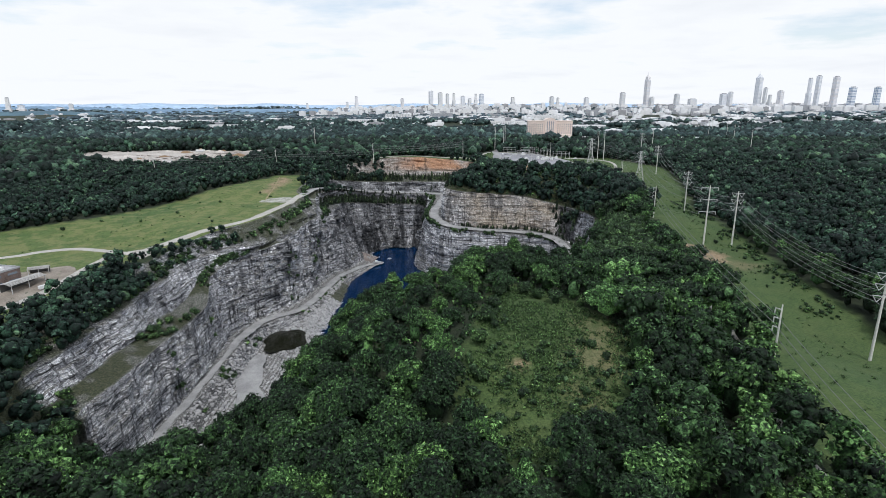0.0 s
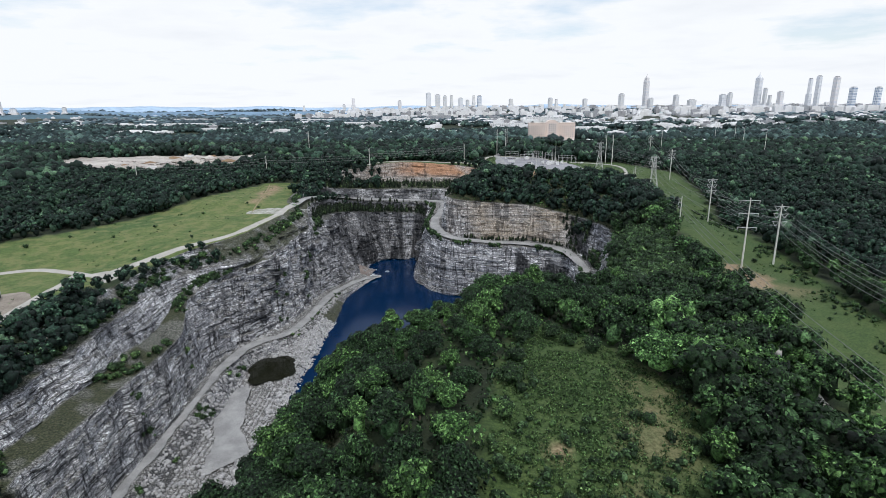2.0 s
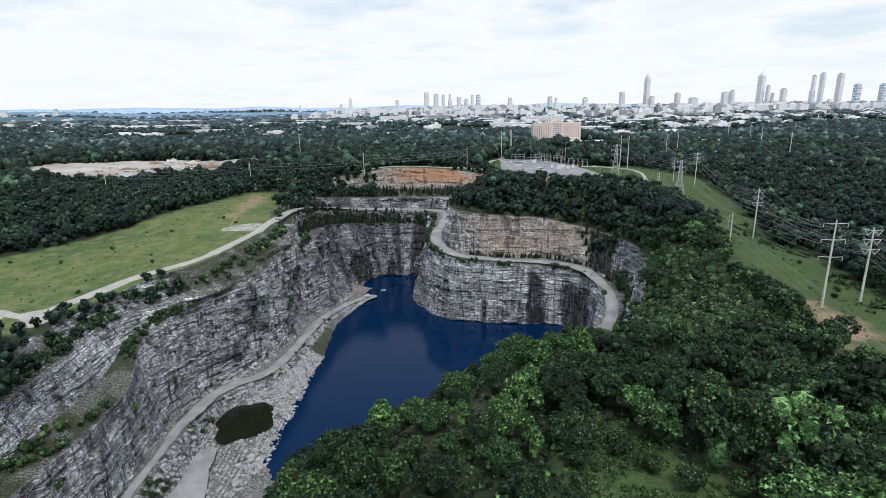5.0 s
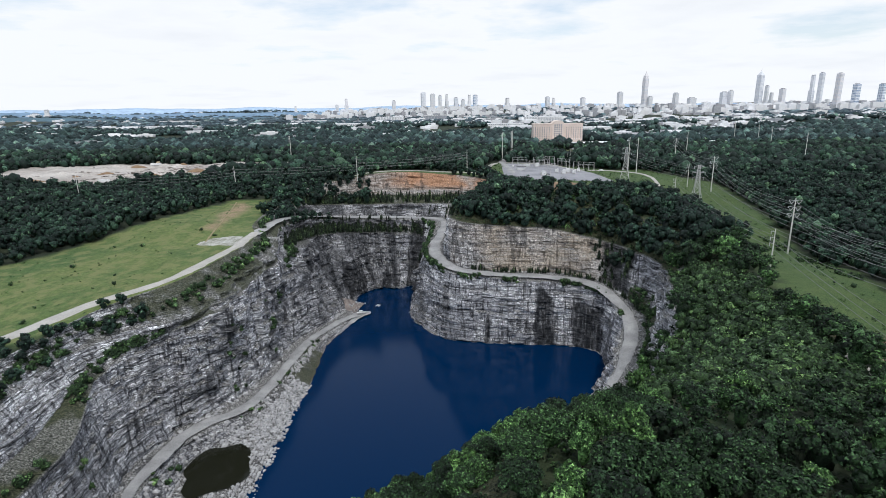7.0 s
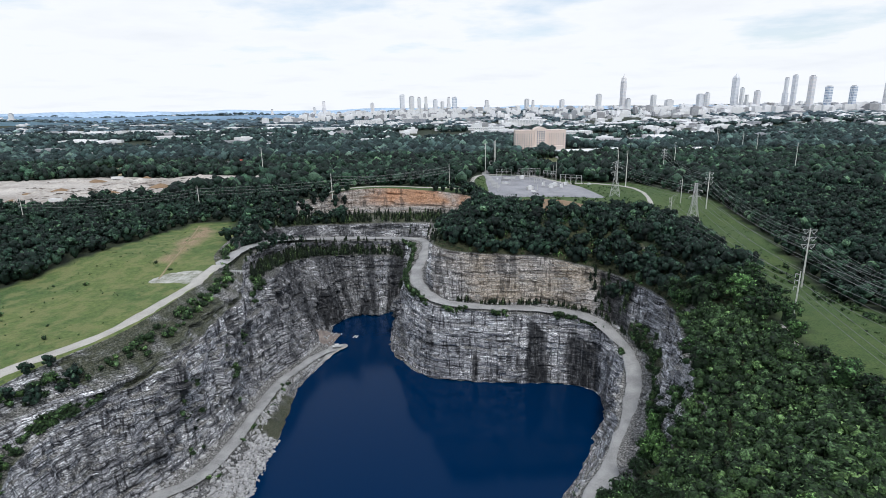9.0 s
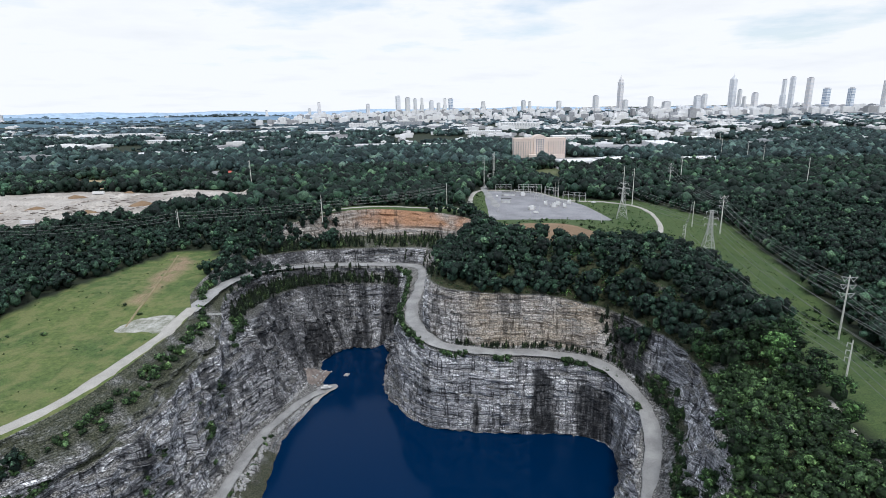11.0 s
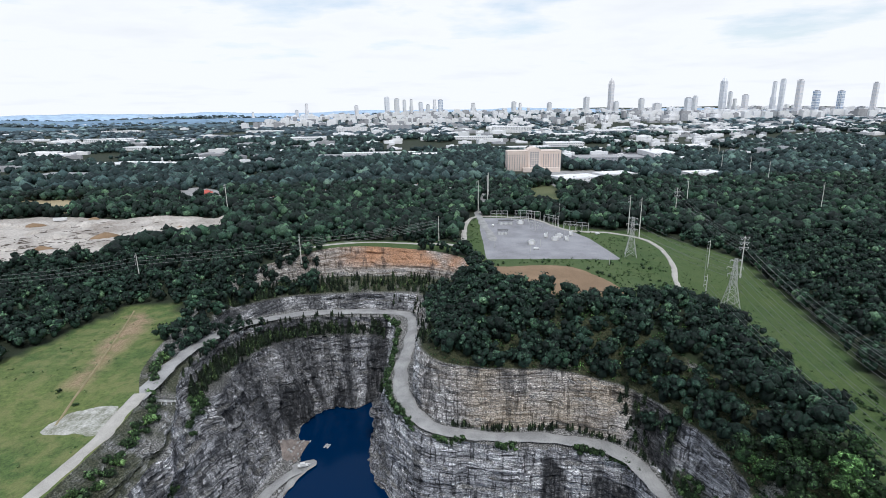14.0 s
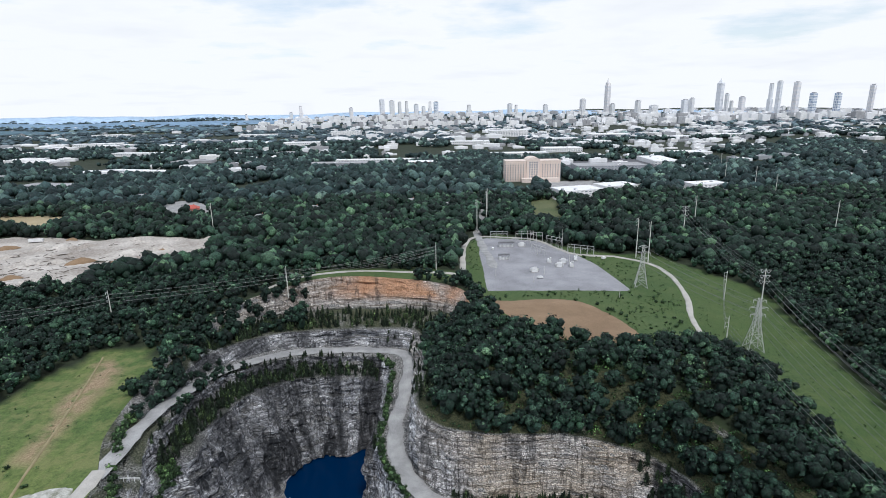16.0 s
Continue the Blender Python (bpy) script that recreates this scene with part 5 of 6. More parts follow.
def house(x, y, turn, w=16, d=10, wall=PALEWALL, roof=REDROOF, label="house with a red tiled roof among trees", group="houses"):
    top = new("house")
    part("wall", mesh_of("wall", *brick(-w / 2, w / 2, -d / 2, d / 2, -2, 5.5), wall), top)
    v = np.array([(-w / 2 - 0.8, -d / 2 - 0.8, 5.3), (w / 2 + 0.8, -d / 2 - 0.8, 5.3), (w / 2 + 0.8, d / 2 + 0.8, 5.3), (-w / 2 - 0.8, d / 2 + 0.8, 5.3), (-w / 4, 0, 9.5), (w / 4, 0, 9.5)])
    part("roof", mesh_of("roof", v, [np.array([(0, 1, 5, 4), (2, 3, 4, 5)]), np.array([(1, 2, 5), (3, 0, 4), (0, 3, 2), (0, 2, 1)])], roof), top)
    for k in range(3):
        part("window", mesh_of("window", *brick(-w / 2 + (k + 0.35) * w / 3, -w / 2 + (k + 0.65) * w / 3, -d / 2 - 0.08, -d / 2 + 0.05, 1.2, 3.0), GLASS), top)
    part("chimney", mesh_of("chimney", *brick(w * 0.2, w * 0.2 + 1, 1, 2, 6.5, 10.5), BRICKWALL), top)
    top.matrix_world = pose(x, y, float(h(x, y)), 0, 0, turn)
    BLOCKED.append((x, y, 0.6 * w + 3))
    tagged(top, label, "house", group)


low_building(-238, 262, 78, 26, 18, 7.5, BROWNWALL, GREYROOF, "brown brick store with a flat pale roof by the field", 2, 2, "brick buildings", "brick_building")
house(-295, 1045, 20, 24, 14, BRICKWALL), house(-415, 1175, -15, 26, 16, BRICKWALL, GREYROOF, "brick house with a grey roof among trees")
for hx, hy in ((-120, 1010), (-60, 930), (10, 1050), (-180, 960), (-30, 1180), (-210, 1190), (60, 1010), (330, 1010), (-400, 1010), (560, 1000), (-90, 1330), (120, 1200)):
    house(hx, hy, hx % 60, 14, 9, PALEWALL, GREYROOF, "pale house with a grey roof among trees")


# ---- skyline ----
def skyscraper(x, y, w, d, crest, style, wall, glass=None, turn=20):
    top = new("skyscraper")
    glass = glass or TOWERGLASS
    z0 = float(h(x, y))
    height = crest - z0
    body = {"spire": 0.80, "point": 0.86, "round": 0.93, "flat": 1.0, "step": 0.9}[style] * height
    if style == "step":
        lower = 0.55 * body
        shaft = part("shaft", mesh_of("shaft", *prism(plan(w, d), -8, lower), wall), top)
        part("upper_shaft", mesh_of("upper_shaft", *prism(plan(w * 0.72, d * 0.72), lower, body), wall), top)
    else:
        shaft = part("shaft", mesh_of("shaft", *prism(plan(w, d), -8, body), wall), top)
        lower = body
    n = max(3, int(w / 9))
    for side in (-1, 1):
        for k in range(n):
            a, b = -w / 2 + (k + 0.3) * w / n, -w / 2 + (k + 0.7) * w / n
            tagged(part("window_bay", mesh_of("window_bay", *join([brick(a, b, side * d / 2 - 0.5, side * d / 2 + 0.5, z, z + 0.6 * lower / 9) for z in np.arange(9) * lower / 9 + 4]), glass), shaft), kind="stuff")
            a, b = -d / 2 + (k + 0.3) * d / n, -d / 2 + (k + 0.7) * d / n
            tagged(part("window_bay", mesh_of("window_bay", *join([brick(side * w / 2 - 0.5, side * w / 2 + 0.5, a, b, z, z + 0.6 * lower / 9) for z in np.arange(9) * lower / 9 + 4]), glass), shaft), kind="stuff")
    if style == "spire":
        part("setback", mesh_of("setback", *prism(plan(w * 0.8, d * 0.8), body, body + 0.06 * height), wall), top)
        part("pyramid", mesh_of("pyramid", *prism(plan(w * 0.76, d * 0.76), body + 0.06 * height, body + 0.155 * height, 0.12), wall), top)
        part("needle", mesh_of("needle", *tube((0, 0, body + 0.15 * height), (0, 0, height), 2.2, 0.6, 6), wall), top)
    elif style == "point":
        part("pyramid", mesh_of("pyramid", *prism(plan(w * 0.9, d * 0.9), body, height * 0.97, 0.1), wall), top)
        part("needle", mesh_of("needle", *tube((0, 0, height * 0.96), (0, 0, height * 1.03), 1.6, 0.5, 6), wall), top)
    elif style == "round":
        ts = np.linspace(0, math.pi, 13)
        pts = [(w / 2 * math.cos(t), body + (height - body) * math.sin(t)) for t in ts]
        m = len(pts)
        v = np.array([(px, yy, pz) for yy in (-d / 2, d / 2) for px, pz in pts] + [(0, -d / 2, body), (0, d / 2, body)])
        i = np.arange(m - 1)
        part("crown", mesh_of("crown", v, [np.stack([i, m + i, m + i + 1, i + 1], 1), np.vstack([np.stack([0 * i + 2 * m, i, i + 1], 1), np.stack([0 * i + 2 * m + 1, m + i + 1, m + i], 1)])], wall), top)
    else:
        part("roof_plant", mesh_of("roof_plant", *brick(-w * 0.3, w * 0.3, -d * 0.3, d * 0.3, body, body + 5), GREYWALL), top)
    part("podium", mesh_of("podium", *prism(plan(w * 1.5, d * 1.4), -8, 14), PALEWALL), top)
    top.matrix_world = pose(x, y, z0, 0, 0, turn)
    BLOCKED.append((x, y, w))
    word = {"spire": "tall stepped tower with a golden pyramid and spire", "point": "tall granite tower with a pointed roof", "round": "tall tower with a rounded crown", "flat": "flat topped office tower on the skyline", "step": "stepped office tower on the skyline"}[style]
    tagged(top, word, "skyscraper", "skyline")


for row in [
    (1503, 4206, 58, 58, 385, "spire", TOWERSTONE), (1535, 4180, 60, 40, 205, "flat", WHITE), (1698, 4126, 62, 50, 225, "flat", WHITE), (1795, 4082, 120, 50, 190, "flat", PALEWALL),
    (1974, 3991, 95, 50, 225, "flat", TOWERGREY), (2011, 3971, 46, 46, 235, "flat", PALEWALL), (2156, 3888, 62, 62, 365, "point", TOWERGREY), (2185, 3850, 36, 36, 260, "flat", WHITE),
    (2220, 3849, 44, 44, 222, "step", WHITE), (2271, 3816, 62, 50, 238, "flat", TOWERSTONE), (2403, 3728, 52, 44, 338, "step", TOWERGREY), (2440, 3702, 44, 44, 330, "flat", TOWERGREY),
]:
    x, y, w, d, *others = row
    skyscraper(x, y, 0.5 * w, 0.56 * d, *others)
for row in [
    (2516, 3646, 62, 50, 322, "flat", TOWERSTONE), (2590, 3589, 72, 50, 255, "flat", TOWERGREY, BLUEGLASS), (2688, 3510, 60, 50, 252, "flat", TOWERGREY, BLUEGLASS), (2811, 3403, 44, 44, 295, "flat", TOWERSTONE),
    (-119, 4485, 62, 50, 268, "round", TOWERGREY), (-45, 4487, 66, 40, 250, "flat", WHITE), (12, 4487, 40, 40, 240, "flat", WHITE), (64, 4486, 44, 40, 255, "step", WHITE),
    (136, 4484, 56, 44, 222, "flat", TOWERGREY), (191, 4482, 44, 40, 205, "flat", WHITE), (240, 4478, 44, 40, 248, "step", PALEWALL), (285, 4475, 60, 40, 238, "flat", TOWERGREY, BLUEGLASS),
]:
    x, y, w, d, *others = row
    skyscraper(x, y, 0.5 * w, 0.56 * d, *others)
for row in [
    (532, 4452, 66, 50, 218, "step", WHITE), (833, 4402, 56, 44, 215, "flat", WHITE), (880, 4400, 44, 40, 212, "step", PALEWALL), (1089, 4342, 60, 44, 205, "flat", PALEWALL), (1343, 4264, 66, 50, 240, "flat", WHITE),
    (-708, 4427, 52, 44, 232, "step", TOWERSTONE), (-779, 4415, 40, 40, 178, "flat", WHITE), (-348, 4473, 48, 40, 205, "flat", TOWERSTONE), (-1079, 4347, 40, 40, 175, "step", PALEWALL),
    (-2599, 3300, 44, 40, 215, "step", PALEWALL), (-2551, 3337, 60, 44, 165, "flat", TOWERGREY), (-2396, 3450, 80, 40, 150, "flat", PALEWALL), (-2347, 3483, 44, 40, 170, "flat", WHITE),
]:
    x, y, w, d, *others = row
    skyscraper(x, y, 0.5 * w, 0.56 * d, *others)


def small_town():
    """Low roofs too far off and too many to tell apart."""
    r = np.random.default_rng(12)
    pieces, kinds = [], []
    for count, (x0, x1), (y0, y1), tall, size in ((900, (-900, 3000), (3300, 4560), 24, 30), (400, (-500, 1700), (1500, 3300), 8, 28), (150, (-2600, -400), (1700, 4400), 8, 28), (60, (300, 1100), (1150, 2000), 7, 24), (190, (1400, 3000), (3100, 3800), 30, 40), (400, (-300, 2500), (2000, 3500), 11, 44), (90, (-1500, -300), (1500, 2600), 8, 60)):
        for _ in range(count):
            x, y = r.uniform(x0, x1), r.uniform(y0, y1)
            if any((x - bx) ** 2 + (y - by) ** 2 < (br + 12) ** 2 for bx, by, br in BLOCKED if br > 14):
                continue
            w, d, t = size * r.uniform(0.4, 1.6), size * r.uniform(0.3, 0.8), tall * r.uniform(0.4, 1.5)
            z = float(h(x, y))
            v, f = brick(-w / 2, w / 2, -d / 2, d / 2, -4, t)
            v2, f2 = brick(-w * 0.2, w * 0.15, -d * 0.2, d * 0.2, t, t + 2.5)
            v, f = np.vstack([v, v2]), np.vstack([f, f2 + 8])
            a = r.uniform(-0.3, 0.3)
            v = np.column_stack([v[:, 0] * math.cos(a) - v[:, 1] * math.sin(a) + x, v[:, 0] * math.sin(a) + v[:, 1] * math.cos(a) + y, v[:, 2] + z])
            pieces.append((v, f))
            kinds += [int(r.choice([0, 0, 0, 1, 1, 2, 3]))] * 12
            TOWN.append((x, y, 0.55 * max(w, d)))
    v, f = join(pieces)
    return mesh_of("town_roofs", v, f, [WHITEROOF, PALEWALL, GREYROOF, GREYWALL], index=kinds)


TOWN = []
tagged(new("town_roofs", small_town()), "crowd of low pale roofs and blocks below the skyline", "buildings", kind="stuff")

# ---- trees ----
def ico(sub):
    bm = bmesh.new()
    bmesh.ops.create_icosphere(bm, subdivisions=sub, radius=1)
    bm.verts.ensure_lookup_table()
    v = np.array([tuple(p.co) for p in bm.verts])
    f = np.array([[p.index for p in q.verts] for q in bm.faces])
    bm.free()
    return v, f


def crown(seed, cards, size, radius, height, shape="broad", lobes=12, fill=0.86):
    """A leafy crown: rounded lobes heaped into a dome, with leaf sprays over them. Its foot is at z = 0. Returns vertices, sprays, hearts."""
    r = np.random.default_rng(seed)
    iv, f = ico(1)
    hearts, faces = [], []
    if shape == "pine":
        t = r.uniform(0, 1, cards) ** 0.8
        a = r.uniform(0, 2 * math.pi, cards)
        rad = radius * (1 - t) * (0.75 + 0.35 * np.sin(t * 26 + 2 * np.sin(a * 3))) + 0.1
        c = np.column_stack([rad * np.cos(a), rad * np.sin(a), 0.06 * height + t * 0.94 * height])
        out = np.column_stack([np.cos(a), np.sin(a), 0.45 + 0 * a])
        hearts.append(iv * [radius * 0.5, radius * 0.5, height * 0.42] + [0, 0, height * 0.44])
    else:
        k = np.arange(lobes)
        q = np.sqrt((k + 0.3) / lobes)
        a = k * 2.4 + r.uniform(0, 6)
        rise = np.sqrt(np.clip(1 - (0.92 * q) ** 2, 0.05, 1))
        mid = np.column_stack([0.74 * radius * q * np.cos(a), 0.74 * radius * q * np.sin(a), height * (0.28 + 0.52 * rise)])
        mid += r.normal(0, 0.09, mid.shape) * [radius, radius, height * 0.6]
        rad = radius * np.sqrt(9.0 / lobes) * r.uniform(0.26, 0.46, lobes)
        which = r.choice(lobes, cards, p=rad ** 2 / np.sum(rad ** 2))
        d = r.normal(size=(cards, 3))
        d[:, 2] = np.abs(d[:, 2]) * 1.0 - 0.3
        d /= np.linalg.norm(d, axis=1)[:, None]
        c = mid[which] + d * rad[which][:, None] * r.uniform(0.72, 1.22, cards)[:, None]
        out = d + [0, 0, 0.3]
        for m, w in zip(mid, rad):
            hearts.append(m + iv * w * fill * r.uniform(0.62, 1.25, (len(iv), 1)))
        if lobes > 2:
            hearts.append(iv * [radius * 0.5, radius * 0.5, height * 0.30] + [0, 0, height * 0.34])
    for k in range(len(hearts)):
        faces.append(f + k * len(iv))
    out = out + r.normal(size=out.shape) * 0.4
    out /= np.linalg.norm(out, axis=1)[:, None]
    u = np.cross(out, r.normal(size=out.shape))
    u /= np.linalg.norm(u, axis=1)[:, None] + 1e-9
    w = np.cross(out, u)
    s = size * r.uniform(0.55, 1.3, cards)[:, None]
    lift = out * s * 0.22
    v = np.stack([c - u * s * 0.62 - w * s * 0.36 - lift, c + w * s * 0.68, c + u * s * 0.62 - w * s * 0.36], 1).reshape(-1, 3)
    q = np.arange(3 * cards).reshape(-1, 3)
    return np.vstack([v] + hearts), q, np.vstack(faces) + len(v)


def planted(name, templates, spots, mat, label, category="trees"):
    """Many plants as one mesh: spots are rows of x, y, z, scale."""
    spots = np.asarray(spots, float)
    r = np.random.default_rng(len(spots))
    pick = r.integers(0, len(templates), len(spots))
    vs, qs, ts, tone, n = [], [], [], [], 0
    for k, (tv, tq, tt) in enumerate(templates):
        s = spots[pick == k]
        if not len(s):
            continue
        a = r.uniform(0, 2 * math.pi, len(s))
        c, sn = np.cos(a)[:, None], np.sin(a)[:, None]
        sc = s[:, 3:4]
        x = (tv[None, :, 0] * c - tv[None, :, 1] * sn) * sc + s[:, 0:1]
        y = (tv[None, :, 0] * sn + tv[None, :, 1] * c) * sc + s[:, 1:2]
        z = tv[None, :, 2] * sc * r.uniform(0.85, 1.15, (len(s), 1)) + s[:, 2:3]
        vs.append(np.stack([x, y, z], -1).reshape(-1, 3))
        base = n + np.arange(len(s))[:, None, None] * len(tv)
        qs.append((tq[None] + base).reshape(-1, tq.shape[1]))
        ts.append((tt[None] + base).reshape(-1, 3))
        tone.append(np.repeat(r.uniform(0, 1, len(s)), len(tv)))
        n += len(s) * len(tv)
    me = mesh_of(name, np.vstack(vs), [np.vstack(qs), np.vstack(ts)], mat, True, {"tone": np.concatenate(tone)})
    return tagged(new(name, me), label, category, kind="stuff")


ROADS = [[p[:2] for p in line] for line in (FIELD_ROAD, WEST_ROAD, SOUTH_ROAD, PATH, PAD_ROAD, ACCESS, BACK_ROAD)]
SCRUB = [(62, 258), (108, 250), (122, 300), (134, 372), (128, 398), (112, 408), (96, 372), (74, 330), (52, 290)]
LOTS = [DECKLOT, PALELOT, EASTLOT, GATELOT]
NO_TREES = LOTS + OPEN + [SCRUB, PAD, DIRTFIELD, SANDYARD, SLAB, STRAWYARD, LOT, RIMLOT]


def free_of(x, y, gap=3.0):
    """Which points may carry a tree on the open ground."""
    ok = ~inside(x, y, RIM)
    p = np.stack([x, y, 0 * x], 1)
    ragged = 9 * (vnoise(p, 8, 131) - 0.5), 9 * (vnoise(p, 8, 132) - 0.5)
    for poly in NO_TREES:
        near = 1.0 if poly is MEADOW or poly is CORRIDOR else 0.0
        ok &= ~inside(x + near * ragged[0], y + near * ragged[1], poly)
    for line in ROADS:
        ok &= near_line(x, y, line) > gap + 2
    for bx, by, br in BLOCKED + TOWN:
        ok &= (x - bx) ** 2 + (y - by) ** 2 > br * br
    return ok


def scatter(x0, x1, y0, y1, step, seed):
    r = np.random.default_rng(seed)
    gx, gy = np.meshgrid(np.arange(x0, x1, step), np.arange(y0, y1, step * 0.87))
    gx = gx + step * 0.5 * (np.arange(gx.shape[0])[:, None] % 2)
    x, y = gx.ravel() + r.uniform(-0.48, 0.48, gx.size) * step, gy.ravel() + r.uniform(-0.48, 0.48, gx.size) * step
    keep = np.abs(x) < 0.9 * y + 45
    return x[keep], y[keep]


STRIP_ROWS = np.concatenate([[0], np.cumsum(STRIP_COUNTS)])


def on_pit(strip, w, col):
    """The place on the pit's sheet at the share w down a strip."""
    row = (STRIP_ROWS[strip] + np.asarray(w) * (STRIP_ROWS[strip + 1] - STRIP_ROWS[strip])).astype(int)
    return PIT_GRID[row, np.asarray(col, int) % COLUMNS]


def pit_spots(strips, count, seed, where, lo=0.0, hi=1.0):
    r = np.random.default_rng(seed)
    out = []
    for s in strips:
        p = on_pit(s, r.uniform(lo, hi, count), r.integers(0, COLUMNS, count))
        out.append(p[where(p[:, 0], p[:, 1])])
    return np.vstack(out)


def thin(p, gap):
    """Leaves out places nearer than gap to one kept before."""
    cell, kept = {}, []
    for k, (x, y) in enumerate(p[:, :2]):
        i, j = int(x // gap), int(y // gap)
        if all((x - p[m, 0]) ** 2 + (y - p[m, 1]) ** 2 > gap * gap for a in (i - 1, i, i + 1) for b in (j - 1, j, j + 1) for m in cell.get((a, b), ())):
            cell.setdefault((i, j), []).append(k)
            kept.append(k)
    return p[kept]


r0 = np.random.default_rng(5)
x, y = scatter(-420, 420, 25, 720, 6.4, 1)
ok = free_of(x, y)
flat = np.column_stack([x[ok], y[ok], h(x[ok], y[ok])])
hillside = pit_spots([0, 1, 2, 3, 4, 5], 3200, 21, lambda x, y: ((x > -56) | ((y < 162) & (x > -140))) & (y < 352) & ~inside(x, y, SCRUB))
hillside = hillside[(hillside[:, 2] > 7) & ~((near_line(hillside[:, 0], hillside[:, 1], [p[:2] for p in BENCH_ROAD]) < 15) & (hillside[:, 2] < 48)) & (np.hypot(hillside[:, 0] - 52, hillside[:, 1] - 332) > 27)]
slopes = pit_spots([0, 1], 1800, 22, lambda x, y: (x > 8) & (y < 640) & (y > 300) & ~inside(x, y, SCRUB))
slopes = np.vstack([slopes, pit_spots([2], 900, 26, lambda x, y: (x > 70) & (y > 335) & (y < 374), 0.0, 0.9), pit_spots([2], 700, 27, lambda x, y: (x > 98) & (y > 456) & (y < 484), 0.0, 0.6), pit_spots([3, 4], 900, 28, lambda x, y: (x < -98) & (y > 528) & (y < 606), 0.0, 0.06)])
left_rim = np.vstack([pit_spots([0, 1], 900, 23, lambda x, y: (x < -100) & (y < 372)), pit_spots([1, 2, 3, 4], 700, 25, lambda x, y: (x < -112) & (y < 172))])
back_left = pit_spots([0, 1], 1500, 24, lambda x, y: (x < -78) & (y > 545) & (y < 700) & (y - x > 672))
on_hill = thin(np.vstack([flat[(np.abs(flat[:, 0]) < 100) & (flat[:, 1] < 345)], hillside]), 6.9)
wooded = np.vstack([on_hill, thin(np.vstack([flat[(np.abs(flat[:, 0]) >= 100) | (flat[:, 1] >= 345)], back_left]), 6.4), thin(slopes, 5.2), thin(left_rim, 5.2)])
# the height of the canopy over the wooded hill
CANOPY = [(-11, 205, 99), (-22, 200, 98), (-30, 190, 95.5), (-40, 180, 88), (-45, 160, 83), (-45, 140, 82), (-54, 128, 78), (-62, 120, 76), (-86, 120, 73.5), (-108, 118, 80), (-2, 180, 102), (13, 200, 106), (-24, 159, 101), (-31, 159, 95.5), (-12, 141, 104), (-26, 152, 97),
          (12, 161, 101), (55, 181, 106), (57, 164, 105), (70, 140, 101), (82, 150, 97), (84, 115, 95), (92, 200, 98), (104, 260, 96), (12, 210, 104.5), (33, 227, 106), (57, 228, 98), (16, 226, 105), (40, 92, 102), (0, 92, 101), (-24, 100, 96), (-40, 100, 92), (-54, 100, 87), (-72, 100, 84), (-92, 98, 90),
          (60, 100, 100), (-10, 120, 102), (0, 60, 100), (-60, 60, 92), (60, 60, 98), (-20, 220, 80), (-13, 220, 88), (-4, 220, 97), (-21, 235, 68), (-12, 235, 78), (-3, 235, 89), (6, 235, 95), (-12, 250, 69), (-2, 250, 79), (8, 250, 86), (18, 250, 90), (10, 265, 76), (-3, 265, 66), (-28, 222, 74), (-40, 250, 58), (10, 290, 62), (40, 290, 76), (-15, 265, 60)]


def canopy(x, y):
    total, weight = 0.0, 0.0
    for px, py, pz in CANOPY:
        w = 1.0 / ((x - px) ** 2 + (y - py) ** 2 + 40.0) ** 2
        total, weight = total + w * pz, weight + w
    return total / weight


on_the_hill = (np.abs(wooded[:, 0]) < 115) & (wooded[:, 1] < 312) & (wooded[:, 1] < 330 - 0.6 * np.abs(wooded[:, 0]))
rim_edge = (wooded[:, 0] < -150) & (wooded[:, 0] > -186) & (wooded[:, 1] > 284) & (wooded[:, 1] < 380)
tall = np.where(on_the_hill, canopy(wooded[:, 0], wooded[:, 1]) - wooded[:, 2], np.where(rim_edge, 6.4, 12.0))
wooded = np.column_stack([wooded, np.clip(tall, 0, 17)])[tall > 6.0]
eye_gap = near_line(wooded[:, 0], wooded[:, 1], [(0, 0), (-5, 290)])
CAMERA_SIDE = (np.abs(wooded[:, 0]) < 130) & (wooded[:, 1] < 345) & (wooded[:, 0] > -104)
order = np.argsort(eye_gap + np.where(CAMERA_SIDE, 0, 400) + 12 * r0.uniform(-1, 1, len(wooded)))
nearest, rest = wooded[order[:300]], wooded[order[300:]]

BROAD = [crown(40 + k, 3000, 0.52, (5.6, 6.2, 4.4, 6.6, 3.6, 6.0, 4.8, 6.4)[k], (10.2, 11.6, 11, 10.6, 12, 10.5, 9.6, 11.5)[k], lobes=(18, 22, 16, 24, 14, 20, 16, 22)[k], fill=0.70) for k in range(8)]
MID = [crown(60 + k, 520, 0.62, (5.4, 6.0, 4.2, 6.2, 3.6, 5.8, 4.6, 6.0)[k], (10, 11, 11, 10.4, 12, 10.5, 9.6, 11.5)[k], lobes=14, fill=0.74) for k in range(8)]
FARTHER = [crown(80 + k, 80, 1.1, (5.2, 6.0, 4.4, 5.6)[k % 4], (10, 11, 11.5, 9.5)[k % 4], lobes=8) for k in range(8)]
DISTANT = [crown(100 + k, 22, 1.5, 6.6, 11, lobes=4, fill=1.0) for k in range(8)]
LUMP = [crown(120 + k, 6, 2.2, 8.2, 12, lobes=2, fill=1.0) for k in range(8)]
CONIFER = [crown(140 + k, 110, 0.8, 1.9, 6.5, "pine") for k in range(4)]
BUSH = [crown(160 + k, 44, 0.55, 1.6, 2.2, lobes=3, fill=0.9) for k in range(6)]
